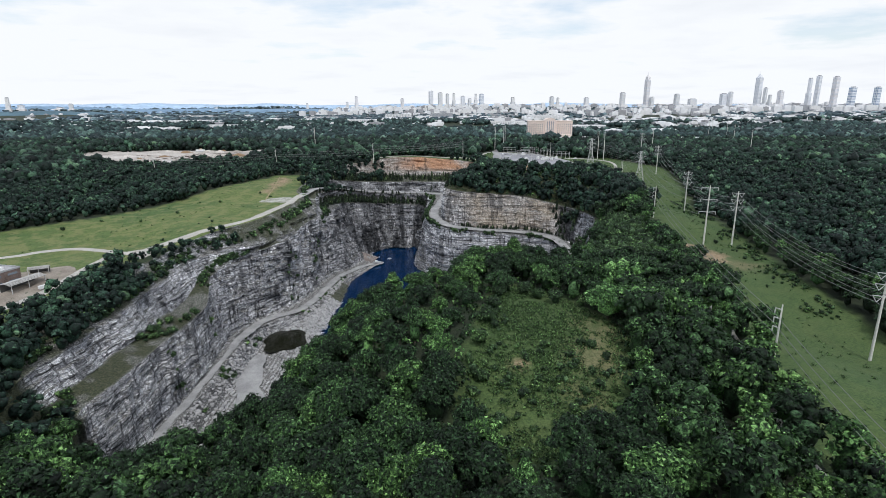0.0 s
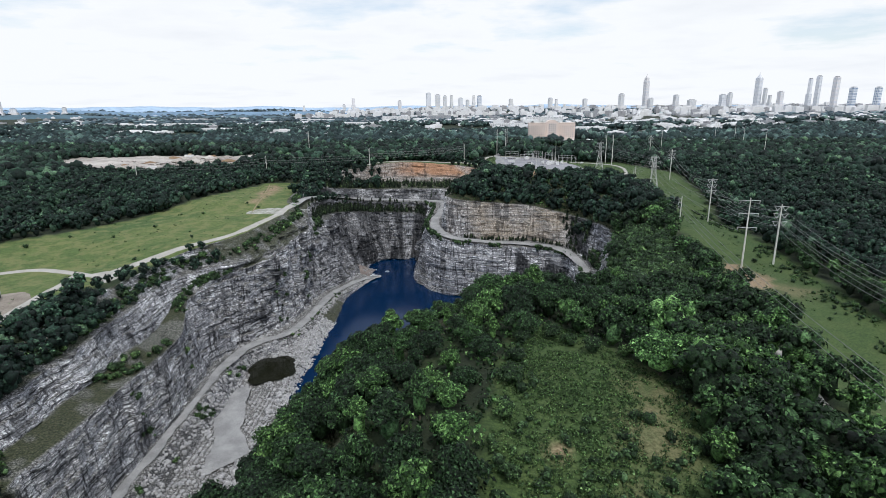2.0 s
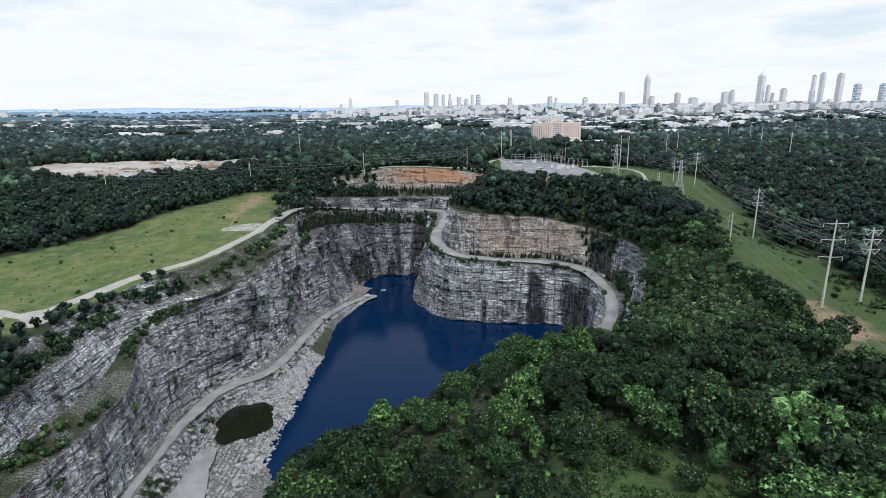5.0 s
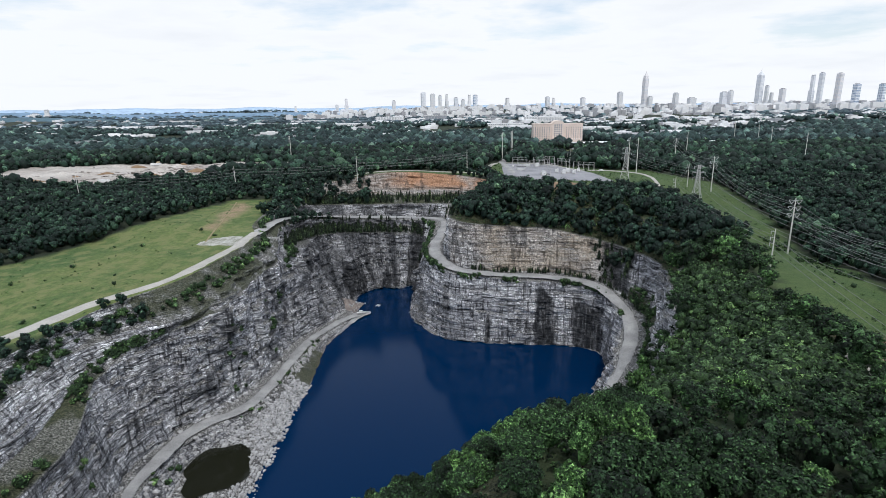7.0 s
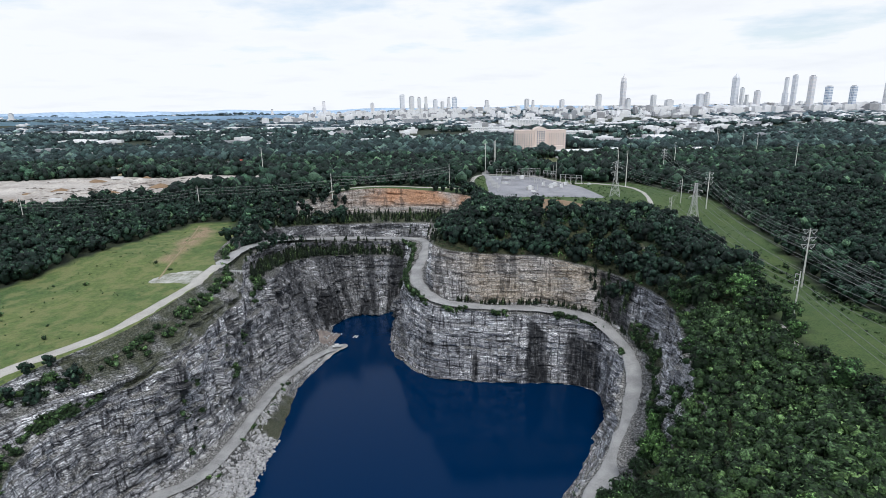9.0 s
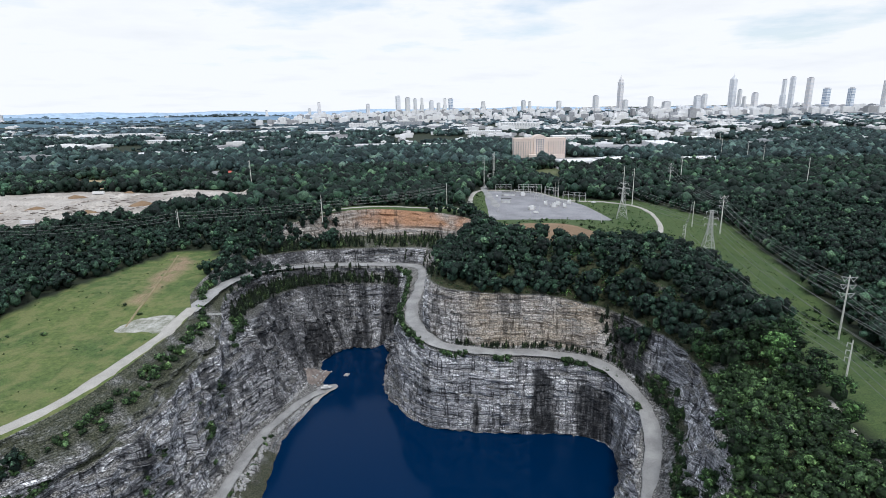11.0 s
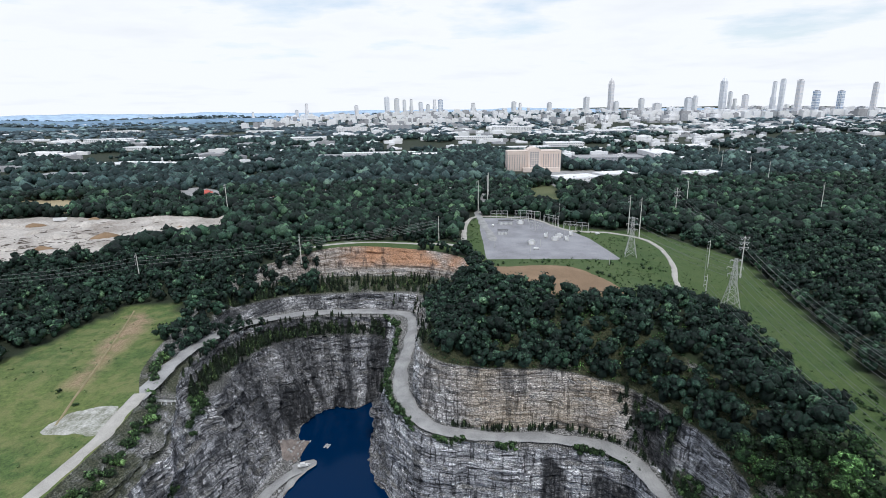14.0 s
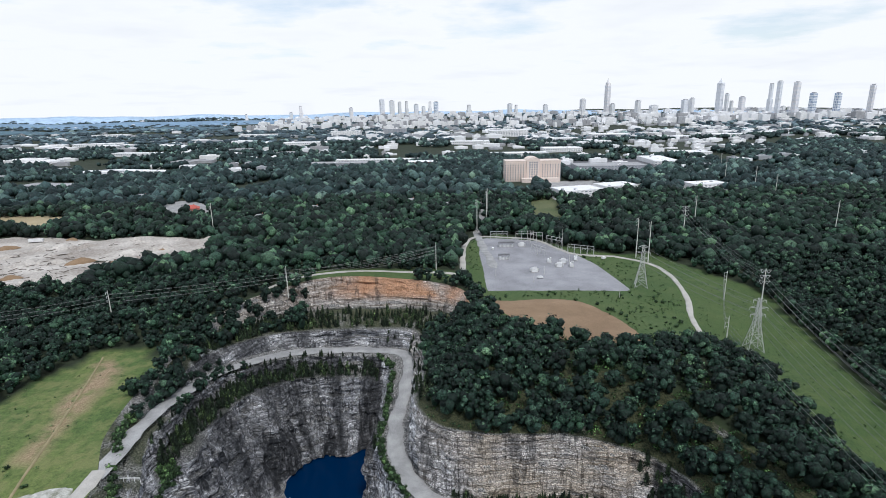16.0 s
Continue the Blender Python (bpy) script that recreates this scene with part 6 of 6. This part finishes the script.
WEED = [crown(180 + k, 17, 0.48, 0.9, 0.9, lobes=1, fill=0.38) for k in range(6)]


def trunk_mesh(seed):
    r = np.random.default_rng(seed)
    bars = [tube((0, 0, -1), (0.2, 0.1, 4), 0.34, 0.26), tube((0.2, 0.1, 4), (0, 0, 8.5), 0.26, 0.12)]
    for _ in range(5):
        a, z = r.uniform(0, 6.28), r.uniform(3, 6)
        bars.append(tube((0.1, 0, z), (2.4 * math.cos(a), 2.4 * math.sin(a), z + 2.6), 0.14, 0.05, 5))
    return mesh_of("trunk", *join(bars), BARK, True)


protos = []
for k, (cv, cq, ct) in enumerate(BROAD):
    cv = cv + [0, 0, 0.6]
    protos.append((trunk_mesh(k), mesh_of("crown", cv, [cq, ct], LEAF, True, {"tone": np.full(len(cv), 0.17 * k)})))
for k, (px, py, pz, tall) in enumerate(nearest):
    tree = new("tree")
    part("trunk", protos[k % 8][0], tree)
    part("crown", protos[k % 8][1], tree)
    s = tall / 12.0 * r0.uniform(0.82, 1.06)
    w = np.clip(s, 0.7, 1.15) * r0.uniform(0.8, 1.2)
    tree.matrix_world = pose(px, py, pz - 0.3, 0, 0, r0.uniform(0, 360)) @ Matrix.Diagonal((w, w, s, 1))
    tagged(tree, "leafy green broadleaf tree on the wooded quarry hill", "tree", "hill trees")

gap = near_line(rest[:, 0], rest[:, 1], [(0, 0), (-5, 290)])
hollow = np.where((rest[:, 0] < -90) & (rest[:, 1] > 520) & (rest[:, 1] < 612) & (rest[:, 0] > -128), 0.6, 1.0)
rest = np.column_stack([rest[:, :3], np.clip(rest[:, 3] / 11.0, 0.45, 1.4) * r0.uniform(0.7, 1.15, len(rest)) * hollow])
close = (gap < 135) | ((gap < 190) & (rest[:, 1] < 480) & (rest[:, 0] > 20))
planted("near_forest", [(v + [0, 0, 0.2], q, t) for v, q, t in MID], rest[close], LEAF, "dense green broadleaf woods round the quarry")
planted("woods", [(v - [0, 0, 0.4], q, t) for v, q, t in FARTHER], rest[~close], WOODLEAF, "dense green broadleaf woods beyond the quarry")
x, y = scatter(-1000, 1000, 690, 1080, 11.0, 2)
x2, y2 = scatter(-700, 700, 300, 700, 11.0, 6)
out = np.abs(x2) > 418
x, y = np.concatenate([x, x2[out]]), np.concatenate([y, y2[out]])
ok = free_of(x, y, 4) & ((y > 716) | (np.abs(x) > 418))
planted("middle_woods", DISTANT, np.column_stack([x[ok], y[ok], h(x[ok], y[ok]) - 0.5, r0.uniform(0.6, 1.5, ok.sum())]), WOODLEAF, "unbroken green woods between quarry and town")
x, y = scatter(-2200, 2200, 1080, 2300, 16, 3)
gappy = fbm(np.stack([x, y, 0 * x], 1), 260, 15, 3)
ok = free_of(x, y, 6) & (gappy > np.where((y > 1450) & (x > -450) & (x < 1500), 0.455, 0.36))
# canopy in the leaf colour that has haze mixed in
planted("far_woods", LUMP, np.column_stack([x[ok], y[ok], h(x[ok], y[ok]) - 1, r0.uniform(0.55, 1.4, ok.sum())]), FARLEAF, "far green tree canopy round the town, bluish with painted haze")
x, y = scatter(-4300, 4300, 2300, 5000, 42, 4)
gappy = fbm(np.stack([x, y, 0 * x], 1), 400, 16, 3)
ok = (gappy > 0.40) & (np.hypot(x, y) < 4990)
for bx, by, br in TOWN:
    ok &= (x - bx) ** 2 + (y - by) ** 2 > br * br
planted("distant_woods", [((v[-12:] - [0, 0, 2.0]) * [1.3, 1.3, 0.6], q[:0], t[-20:] - (len(v) - 12)) for v, q, t in LUMP], np.column_stack([x[ok], y[ok], h(x[ok], y[ok]) - 1, r0.uniform(1.3, 2.2, ok.sum())]), HAZELEAF, "distant tree canopy towards the horizon, coloured with haze")

# long wooded ridges at the edge of sight; haze is painted in, paler blue farther off
def ridge(radius, a0, a1, rise, seed, colour):
    a = np.radians(np.arange(a0, a1, 0.12))
    x, y = radius * np.sin(a), 150 + radius * np.cos(a)
    p = np.column_stack([x, y, 0 * x])
    ends = np.clip(np.minimum(np.arange(len(a)), np.arange(len(a))[::-1]) / 60.0, 0, 1)
    crest = h(x, y) + 4 + ends * (rise * (0.55 + 0.9 * fbm(p, 900, seed, 3)) + 3.0 * fbm(p, 50, seed + 5, 2))
    rows = [np.column_stack([x * f, y * f, z]) for f, z in ((0.955, h(x, y) - 12), (0.985, 0.5 * (crest + h(x, y))), (1.0, crest), (1.015, crest - 30))]
    n = len(a)
    i, j = np.meshgrid(np.arange(3), np.arange(n - 1), indexing="ij")
    quads = np.stack([i * n + j, i * n + j + 1, (i + 1) * n + j + 1, (i + 1) * n + j], -1).reshape(-1, 4)
    mat = speckled("hazed_ridge", tuple(0.8 * c for c in colour), tuple(1.15 * c for c in colour), 0.006, 1.0, 0.03, 0.1)
    tagged(new("backdrop", mesh_of("backdrop", np.vstack(rows), quads, mat, True)), "wooded ridge on the far horizon, painted in haze blue", "ridge", kind="structure")


# colours step from haze blue to dark green as the ridges come nearer
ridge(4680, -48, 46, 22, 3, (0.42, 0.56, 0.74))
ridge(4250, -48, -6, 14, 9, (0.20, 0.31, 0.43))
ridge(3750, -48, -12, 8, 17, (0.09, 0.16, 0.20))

# small conifers along the benches, bushes on the rims and in the meadows
def bench(strip, count, seed, where, lo, hi, s0=0.5, s1=1.1):
    p = pit_spots([strip], count, seed, where, lo, hi)
    return np.column_stack([p, np.random.default_rng(seed).uniform(s0, s1, len(p))])


rows = np.vstack([
    bench(1, 4200, 31, lambda x, y: (y > 600) & (x > -130) & (x < 60), 0.3, 0.98, 0.6, 1.15),
    bench(4, 2200, 32, lambda x, y: (y > 512) & (x < -24), 0.16, 0.27, 0.6, 1.25), bench(4, 300, 49, lambda x, y: (y > 512) & (x < -24), 0.0, 0.04, 0.3, 0.8),
    bench(3, 1300, 33, lambda x, y: (y > 440) & (x > 14), 0.04, 0.2, 0.3, 0.7),
    bench(1, 500, 34, lambda x, y: (y > 520) & (x > -20) & (x < 30), 0.2, 0.98, 0.6, 1.1),
    bench(2, 1300, 48, lambda x, y: (y < 490) & (x > 98) & (y > 458), 0.1, 0.98, 0.6, 1.4),
    bench(2, 500, 38, lambda x, y: (y > 540) & (x > -20) & (x < 30), 0.1, 0.9, 0.4, 0.9),
])
planted("bench_conifers", CONIFER, rows, PINE, "dark young conifers growing along the quarry benches")
rows = [
    bench(4, 1500, 35, lambda x, y: (y > 440) & (x > -24) & (vnoise(np.stack([x, y, 0 * x], 1), 10, 34) > 0.42), 0.0, 0.07, 0.5, 1.4), bench(3, 1500, 36, lambda x, y: (y < 372) & (x < -120) & (vnoise(np.stack([x, y, 0 * x], 1), 14, 37) > 0.52), 0.05, 0.95, 0.5, 1.5), bench(4, 1500, 40, lambda x, y: (y < 480) & (x < -95) & (vnoise(np.stack([x, y, 0 * x], 1), 11, 38) > 0.80), 0.2, 0.98, 0.5, 1.3), bench(6, 700, 47, lambda x, y: (y < 345) & (y > 200) & (x < -115) & (vnoise(np.stack([x, y, 0 * x], 1), 12, 39) > 0.6), 0.0, 0.9, 0.5, 1.3),
    bench(2, 2600, 56, lambda x, y: (x > 84) & (y > 362) & (y < 454), 0.66, 0.99, 0.5, 1.4), bench(1, 900, 37, lambda x, y: (x < -100) & (y < 530), 0.0, 0.9, 0.6, 1.6), bench(6, 200, 39, lambda x, y: (x < -90) & (y < 480) & (y > 380), 0.1, 0.9, 0.5, 1.0),
]
p = pit_spots([0, 1], 9000, 45, lambda x, y: inside(x, y, SCRUB))
p = thin(p, 1.9)
rows.append(np.column_stack([p, r0.uniform(0.8, 2.0, len(p))]))
x, y = scatter(50, 136, 248, 410, 2.6, 46)
ok = inside(x, y, SCRUB) & ~inside(x, y, RIM)
rows.append(np.column_stack([x[ok], y[ok], h(x[ok], y[ok]) - 0.2, r0.uniform(0.8, 2.0, ok.sum())]))
edge_line = along([(158, 200), (163, 237), (178, 320), (193, 408), (206, 460)], 0.7)
x, y = edge_line[:, 0] - np.abs(r0.normal(0, 7, len(edge_line))), edge_line[:, 1]
ok = fbm(np.stack([x, y, 0 * x], 1), 14, 141, 2) > 0.45
rows.append(np.column_stack([x[ok], y[ok], h(x[ok], y[ok]) - 0.2, r0.uniform(0.3, 0.9, ok.sum())]))
for poly, n, seed in ((MEADOW, 150, 41), (FIELD, 60, 43), (SUBLAWN, 260, 44)):
    r = np.random.default_rng(seed)
    p = np.array(poly)
    x, y = r.uniform(p[:, 0].min(), p[:, 0].max(), n * 2), r.uniform(p[:, 1].min(), p[:, 1].max(), n * 2)
    ok = inside(x, y, poly) & ~inside(x, y, PAD) & ~inside(x, y, DIRTFIELD) & ~inside(x, y, RIM) & (fbm(np.stack([x, y, 0 * x], 1), 40, seed, 2) > 0.5)
    for line in ROADS:
        ok &= near_line(x, y, line) > 4
    rows.append(np.column_stack([x[ok], y[ok], h(x[ok], y[ok]) - 0.2, r.uniform(0.3, 1.1, ok.sum())]))
for cx, cy, cz, reach in ((-117, 506, 59, 11), (-111, 441, 31, 5), (-113, 470, 40, 4)):
    wall = PIT_GRID[STRIP_ROWS[2]:STRIP_ROWS[5]].reshape(-1, 3)
    wall = wall[(np.abs(wall[:, 1] - cy) < reach) & (np.abs(wall[:, 2] - cz - 0.45 * (wall[:, 1] - cy)) < 2.6) & (np.abs(wall[:, 0] - cx) < 14)]
    wall = thin(wall, 1.1)
    rows.append(np.column_stack([wall, r0.uniform(0.6, 1.5, len(wall))]))
planted("scrub", BUSH, np.vstack(rows), SHRUB, "low green scrub along rims and in the clearings", "shrubs")


shrub_meshes = []
for k in range(3):
    v, q, t = crown(300 + k, 700, 0.34, 2.4, 3.4, lobes=9, fill=0.84)
    shrub_meshes.append(mesh_of("crown", v, [q, t], SHRUB, True, {"tone": np.full(len(v), 0.3 * k)}))
shrub_stem = mesh_of("stem", *tube((0, 0, -0.4), (0.1, 0, 1.8), 0.12, 0.06, 6), BARK, True)
for k, (x, y, s) in enumerate([(26, 203, 0.9), (29, 190, 1.3), (33, 183, 1.1), (38, 177, 1.3), (16, 172, 1.2), (13, 160, 1.4), (19, 185, 1.3), (21, 192, 1.0), (62, 148, 1.9), (58, 160, 1.2), (10, 146, 1.2), (56, 132, 1.3), (47, 176, 0.9), (9, 128, 1.0), (50, 124, 1.5)]):
    shrub = new("shrub")
    part("stem", shrub_stem, shrub)
    part("crown", shrub_meshes[k % 3], shrub)
    shrub.matrix_world = pose(x, y, float(h(x, y)) - 0.1, 0, 0, 77 * k) @ Matrix.Diagonal((s, s, s, 1))
    tagged(shrub, "rounded pale green shrub in the overgrown clearing", "shrub", "meadow shrubs")


# ---- loose rock ----
def stone(seed):
    r = np.random.default_rng(seed)
    v, f = ico(1)
    v = np.sign(v) * np.abs(v) ** 0.8 * r.uniform(0.6, 1.25, (len(v), 1)) * r.uniform(0.7, 1.2, 3)
    return v, f


LOOSE = speckled("broken_granite", (0.20, 0.20, 0.205), (0.60, 0.595, 0.59), 0.6, 0.92, 3, 0.2)
STONES = [stone(200 + k) for k in range(8)]
r2 = np.random.default_rng(77)
berm = pit_spots([7, 8], 9000, 51, lambda x, y: (x < -80) & (y > 215) & (y < 425) & ~inside(x, y, FLOOR) & ~inside(x, y, POND_EDGE))
berm = berm[near_line(berm[:, 0], berm[:, 1], [p[:2] for p in PIT_ROAD]) > 4]
toes = np.vstack([pit_spots([6], 3600, 52, lambda x, y: (x < -60) & (y > 200) & (y < 530)), pit_spots([4], 1500, 53, lambda x, y: (y > 330) & (x > 40) & (y < 470), 0.0, 0.12), pit_spots([3], 900, 54, lambda x, y: (y > 380) & (x > 85) & (y < 470), 0.0, 0.4), pit_spots([5], 900, 55, lambda x, y: (x < -60) & (y > 200) & (y < 540), 0.0, 0.25)])
toes = toes[(near_line(toes[:, 0], toes[:, 1], [p[:2] for p in PIT_ROAD]) > 3.6) & (near_line(toes[:, 0], toes[:, 1], [p[:2] for p in BENCH_ROAD]) > 5)]
loose = np.vstack([berm, toes])
big = loose[r2.permutation(len(loose))]
boulders, rubble = big[:220], big[220:]
meshes = [mesh_of("boulder", v, f, LOOSE) for v, f in STONES]
for k, (bx, by, bz) in enumerate(boulders):
    s = r2.uniform(0.9, 1.9)
    ob = new("boulder", meshes[k % 8])
    ob.matrix_world = pose(bx, by, bz + 0.25 * s, r2.uniform(-20, 20), r2.uniform(-20, 20), r2.uniform(0, 360)) @ Matrix.Diagonal((s, s * 0.9, s * 0.75, 1))
    tagged(ob, "angular grey granite boulder on the quarry floor", "boulder", "boulders")
none = np.zeros((0, 4), int)
planted("rubble", [(v, none, f) for v, f in STONES], np.column_stack([rubble + [0, 0, 0.1], r2.uniform(0.35, 1.1, len(rubble))]), LOOSE, "broken grey granite rubble along the quarry floor", "rubble").data.polygons.foreach_set("use_smooth", np.zeros(len(rubble) * 20, bool))

# a fan of reddish rubble at the foot of the north-west corner
def talus(x, y, z, length, width, rise, turn):
    n, m = 26, 12
    t, u = np.meshgrid(np.linspace(-1, 1, n), np.linspace(0, 1, m), indexing="ij")
    v = np.stack([t * width * (0.35 + 0.65 * u), u * length, rise * (1 - u) ** 1.2 * (1 - 0.6 * t ** 2) - 1.2 * u], -1).reshape(-1, 3)
    v[:, 2] += 1.3 * (fbm(v * [1, 1, 0], 3.0, 63, 3) - 0.5)
    i, j = np.meshgrid(np.arange(n - 1), np.arange(m - 1), indexing="ij")
    q = np.stack([i * m + j, i * m + j + 1, (i + 1) * m + j + 1, (i + 1) * m + j], -1).reshape(-1, 4)
    ob = new("talus_fan", mesh_of("talus_fan", v, q, speckled("reddish_scree", (0.12, 0.098, 0.088), (0.34, 0.29, 0.26), 0.3, 0.95, 2.0, 0.4)))
    ob.matrix_world = pose(x, y, z, 0, 0, turn)
    tagged(ob, "fan of reddish broken rock at the cliff foot", "scree")
    return [ob.matrix_world @ Vector(p) for p in v]


scree = talus(-95, 556, 1.6, 20, 13, 12, -104)
for k in range(46):
    q, s = scree[int(r2.integers(0, len(scree)))], r2.uniform(0.4, 1.1)
    ob = new("boulder", meshes[k % 8])
    ob.matrix_world = pose(q.x, q.y, q.z + 0.2 * s, r2.uniform(-20, 20), r2.uniform(-20, 20), r2.uniform(0, 360)) @ Matrix.Diagonal((s, s, s * 0.8, 1))
    tagged(ob, "angular grey granite boulder on the reddish scree", "boulder", "boulders")

# heaps and scrap on the bulldozed ground
def heap(x, y, s, seed):
    n, m = 18, 7
    r = np.random.default_rng(seed)
    t, u = np.meshgrid(np.linspace(0, 2 * math.pi, n, endpoint=False), np.linspace(0, 1, m), indexing="ij")
    rad = s * u * (1 + 0.25 * np.sin(3 * t + r.uniform(0, 6)) + 0.12 * np.sin(7 * t))
    z = 0.34 * s * (1 - u ** 1.3) + r.uniform(-0.15, 0.15, u.shape) * (u < 0.99) - 0.6 * (u > 0.99)
    v = np.stack([rad * np.cos(t), rad * np.sin(t) * 0.7, z], -1).reshape(-1, 3)
    i, j = np.meshgrid(np.arange(n), np.arange(m - 1), indexing="ij")
    q = np.stack([i * m + j, i * m + j + 1, (i + 1) % n * m + j + 1, (i + 1) % n * m + j], -1).reshape(-1, 4)
    ob = new("soil_mound", mesh_of("soil_mound", v, q, SAND if seed % 5 else DIRT, True))
    ob.matrix_world = pose(x, y, float(yard_z(np.array([x]), np.array([y]))[0]) + 0.7, 0, 0, seed * 37)
    tagged(ob, "heap of pale bulldozed soil on the construction ground", "soil mound", "soil mounds")


r3 = np.random.default_rng(8)
k = 0
while k < 60:
    x, y = r3.uniform(-470, -140), r3.uniform(690, 890)
    if inside(np.array([x]), np.array([y]), SANDYARD)[0]:
        heap(x, y, r3.uniform(3, 13), k)
        k += 1
bars = []
while len(bars) < 190:
    x, y = r3.normal(-345, 60), r3.normal(770, 45)
    if inside(np.array([x]), np.array([y]), SANDYARD)[0]:
        a, s, z = r3.normal(0.6, 0.9), r3.uniform(2, 13) ** 0.9, float(yard_z(np.array([x]), np.array([y]))[0]) + r3.uniform(0.8, 1.6)
        bars.append(tube((x, y, z), (x + s * math.cos(a), y + s * math.sin(a), z + r3.uniform(-0.3, 0.3)), 0.28, 0.24, 5))
tagged(new("scrap_timber", mesh_of("scrap_timber", *join(bars), BARK)), "dark scattered scrap timber on the pale ground", "scrap", kind="stuff")

rows = []
SPOTS = ((20, 135, 3.0), (47, 157, 3.5), (44, 148, 3.0), (41, 139, 3.5), (140, 284, 12), (126, 258, 7))
for poly, n, seed, s0, s1, gate in ((MEADOW, 5200, 61, 0.2, 0.75, 0.40), (CORRIDOR, 2600, 62, 0.25, 0.8, 0.45), (FIELD, 700, 63, 0.3, 0.8, 0.47), (SUBLAWN, 900, 64, 0.4, 1.2, 0.45)):
    r = np.random.default_rng(seed)
    p = np.array(poly)
    x, y = r.uniform(p[:, 0].min(), p[:, 0].max(), n * 2), r.uniform(p[:, 1].min(), p[:, 1].max(), n * 2)
    ok = inside(x, y, poly) & ~inside(x, y, PAD) & ~inside(x, y, DIRTFIELD) & ~inside(x, y, SLAB) & ~inside(x, y, RIM) & (fbm(np.stack([x, y, 0 * x], 1), 15, seed, 3) + r.uniform(-0.12, 0.12, n * 2) > gate)
    if poly is MEADOW:
        east = x - (0.12 * (y - 120) + 36) + 26 * (fbm(np.stack([x, y, 0 * x], 1), 12, 66, 3) - 0.5)
        ok &= r.uniform(0, 1, n * 2) < np.clip(0.66 - 0.03 * east, 0.42, 0.92)
    for sx, sy, size in SPOTS:
        ok &= np.hypot(x - sx, y - sy) > size * r.uniform(0.6, 1.1, n * 2)
    for line in ROADS:
        ok &= near_line(x, y, line) > 4
    rows.append(np.column_stack([x[ok], y[ok], h(x[ok], y[ok]) - 0.15, r.uniform(s0, s1, ok.sum())]))
planted("tall_weeds", WEED, np.vstack(rows), WEEDLEAF, "tufts of tall green weeds in the clearings", "weeds")

x, y = scatter(-100, 96, 40, 345, 3.6, 71)
x2, y2 = scatter(20, 150, 500, 600, 4.2, 75)
x, y = np.concatenate([x, x2]), np.concatenate([y, y2])
ok = free_of(x, y, 1)
under = np.vstack([thin(pit_spots([0, 1], 2600, 74, lambda x, y: (x > 24) & (y > 340) & (y < 640)), 3.0),np.column_stack([x[ok], y[ok], h(x[ok], y[ok])]), thin(pit_spots([0, 1, 2, 3, 4, 5], 3600, 72, lambda x, y: ((x > -66) | ((y < 172) & (x > -145))) & (y < 356)), 3.0), thin(pit_spots([1, 2, 3], 1600, 73, lambda x, y: (x > 55) & (y > 320) & (y < 362)), 2.6), thin(pit_spots([0, 1], 5200, 74, lambda x, y: (x > 4) & (y > 380) & (y < 650)), 3.4)])
under = under[(under[:, 2] > 4) & (near_line(under[:, 0], under[:, 1], [p[:2] for p in BENCH_ROAD]) > 5.5)]
planted("undergrowth", WEED, np.column_stack([under, r0.uniform(0.9, 1.8, len(under))]), LEAF, "dense green undergrowth between the trees", "shrubs")

edge = on_pit(1, 0.5, np.argmin(np.hypot(rings[2][:, 0] + 119, rings[2][:, 1] - 492)))
barrier(float(edge[0]), float(edge[1]), float(edge[2]) + 0.4, -8)
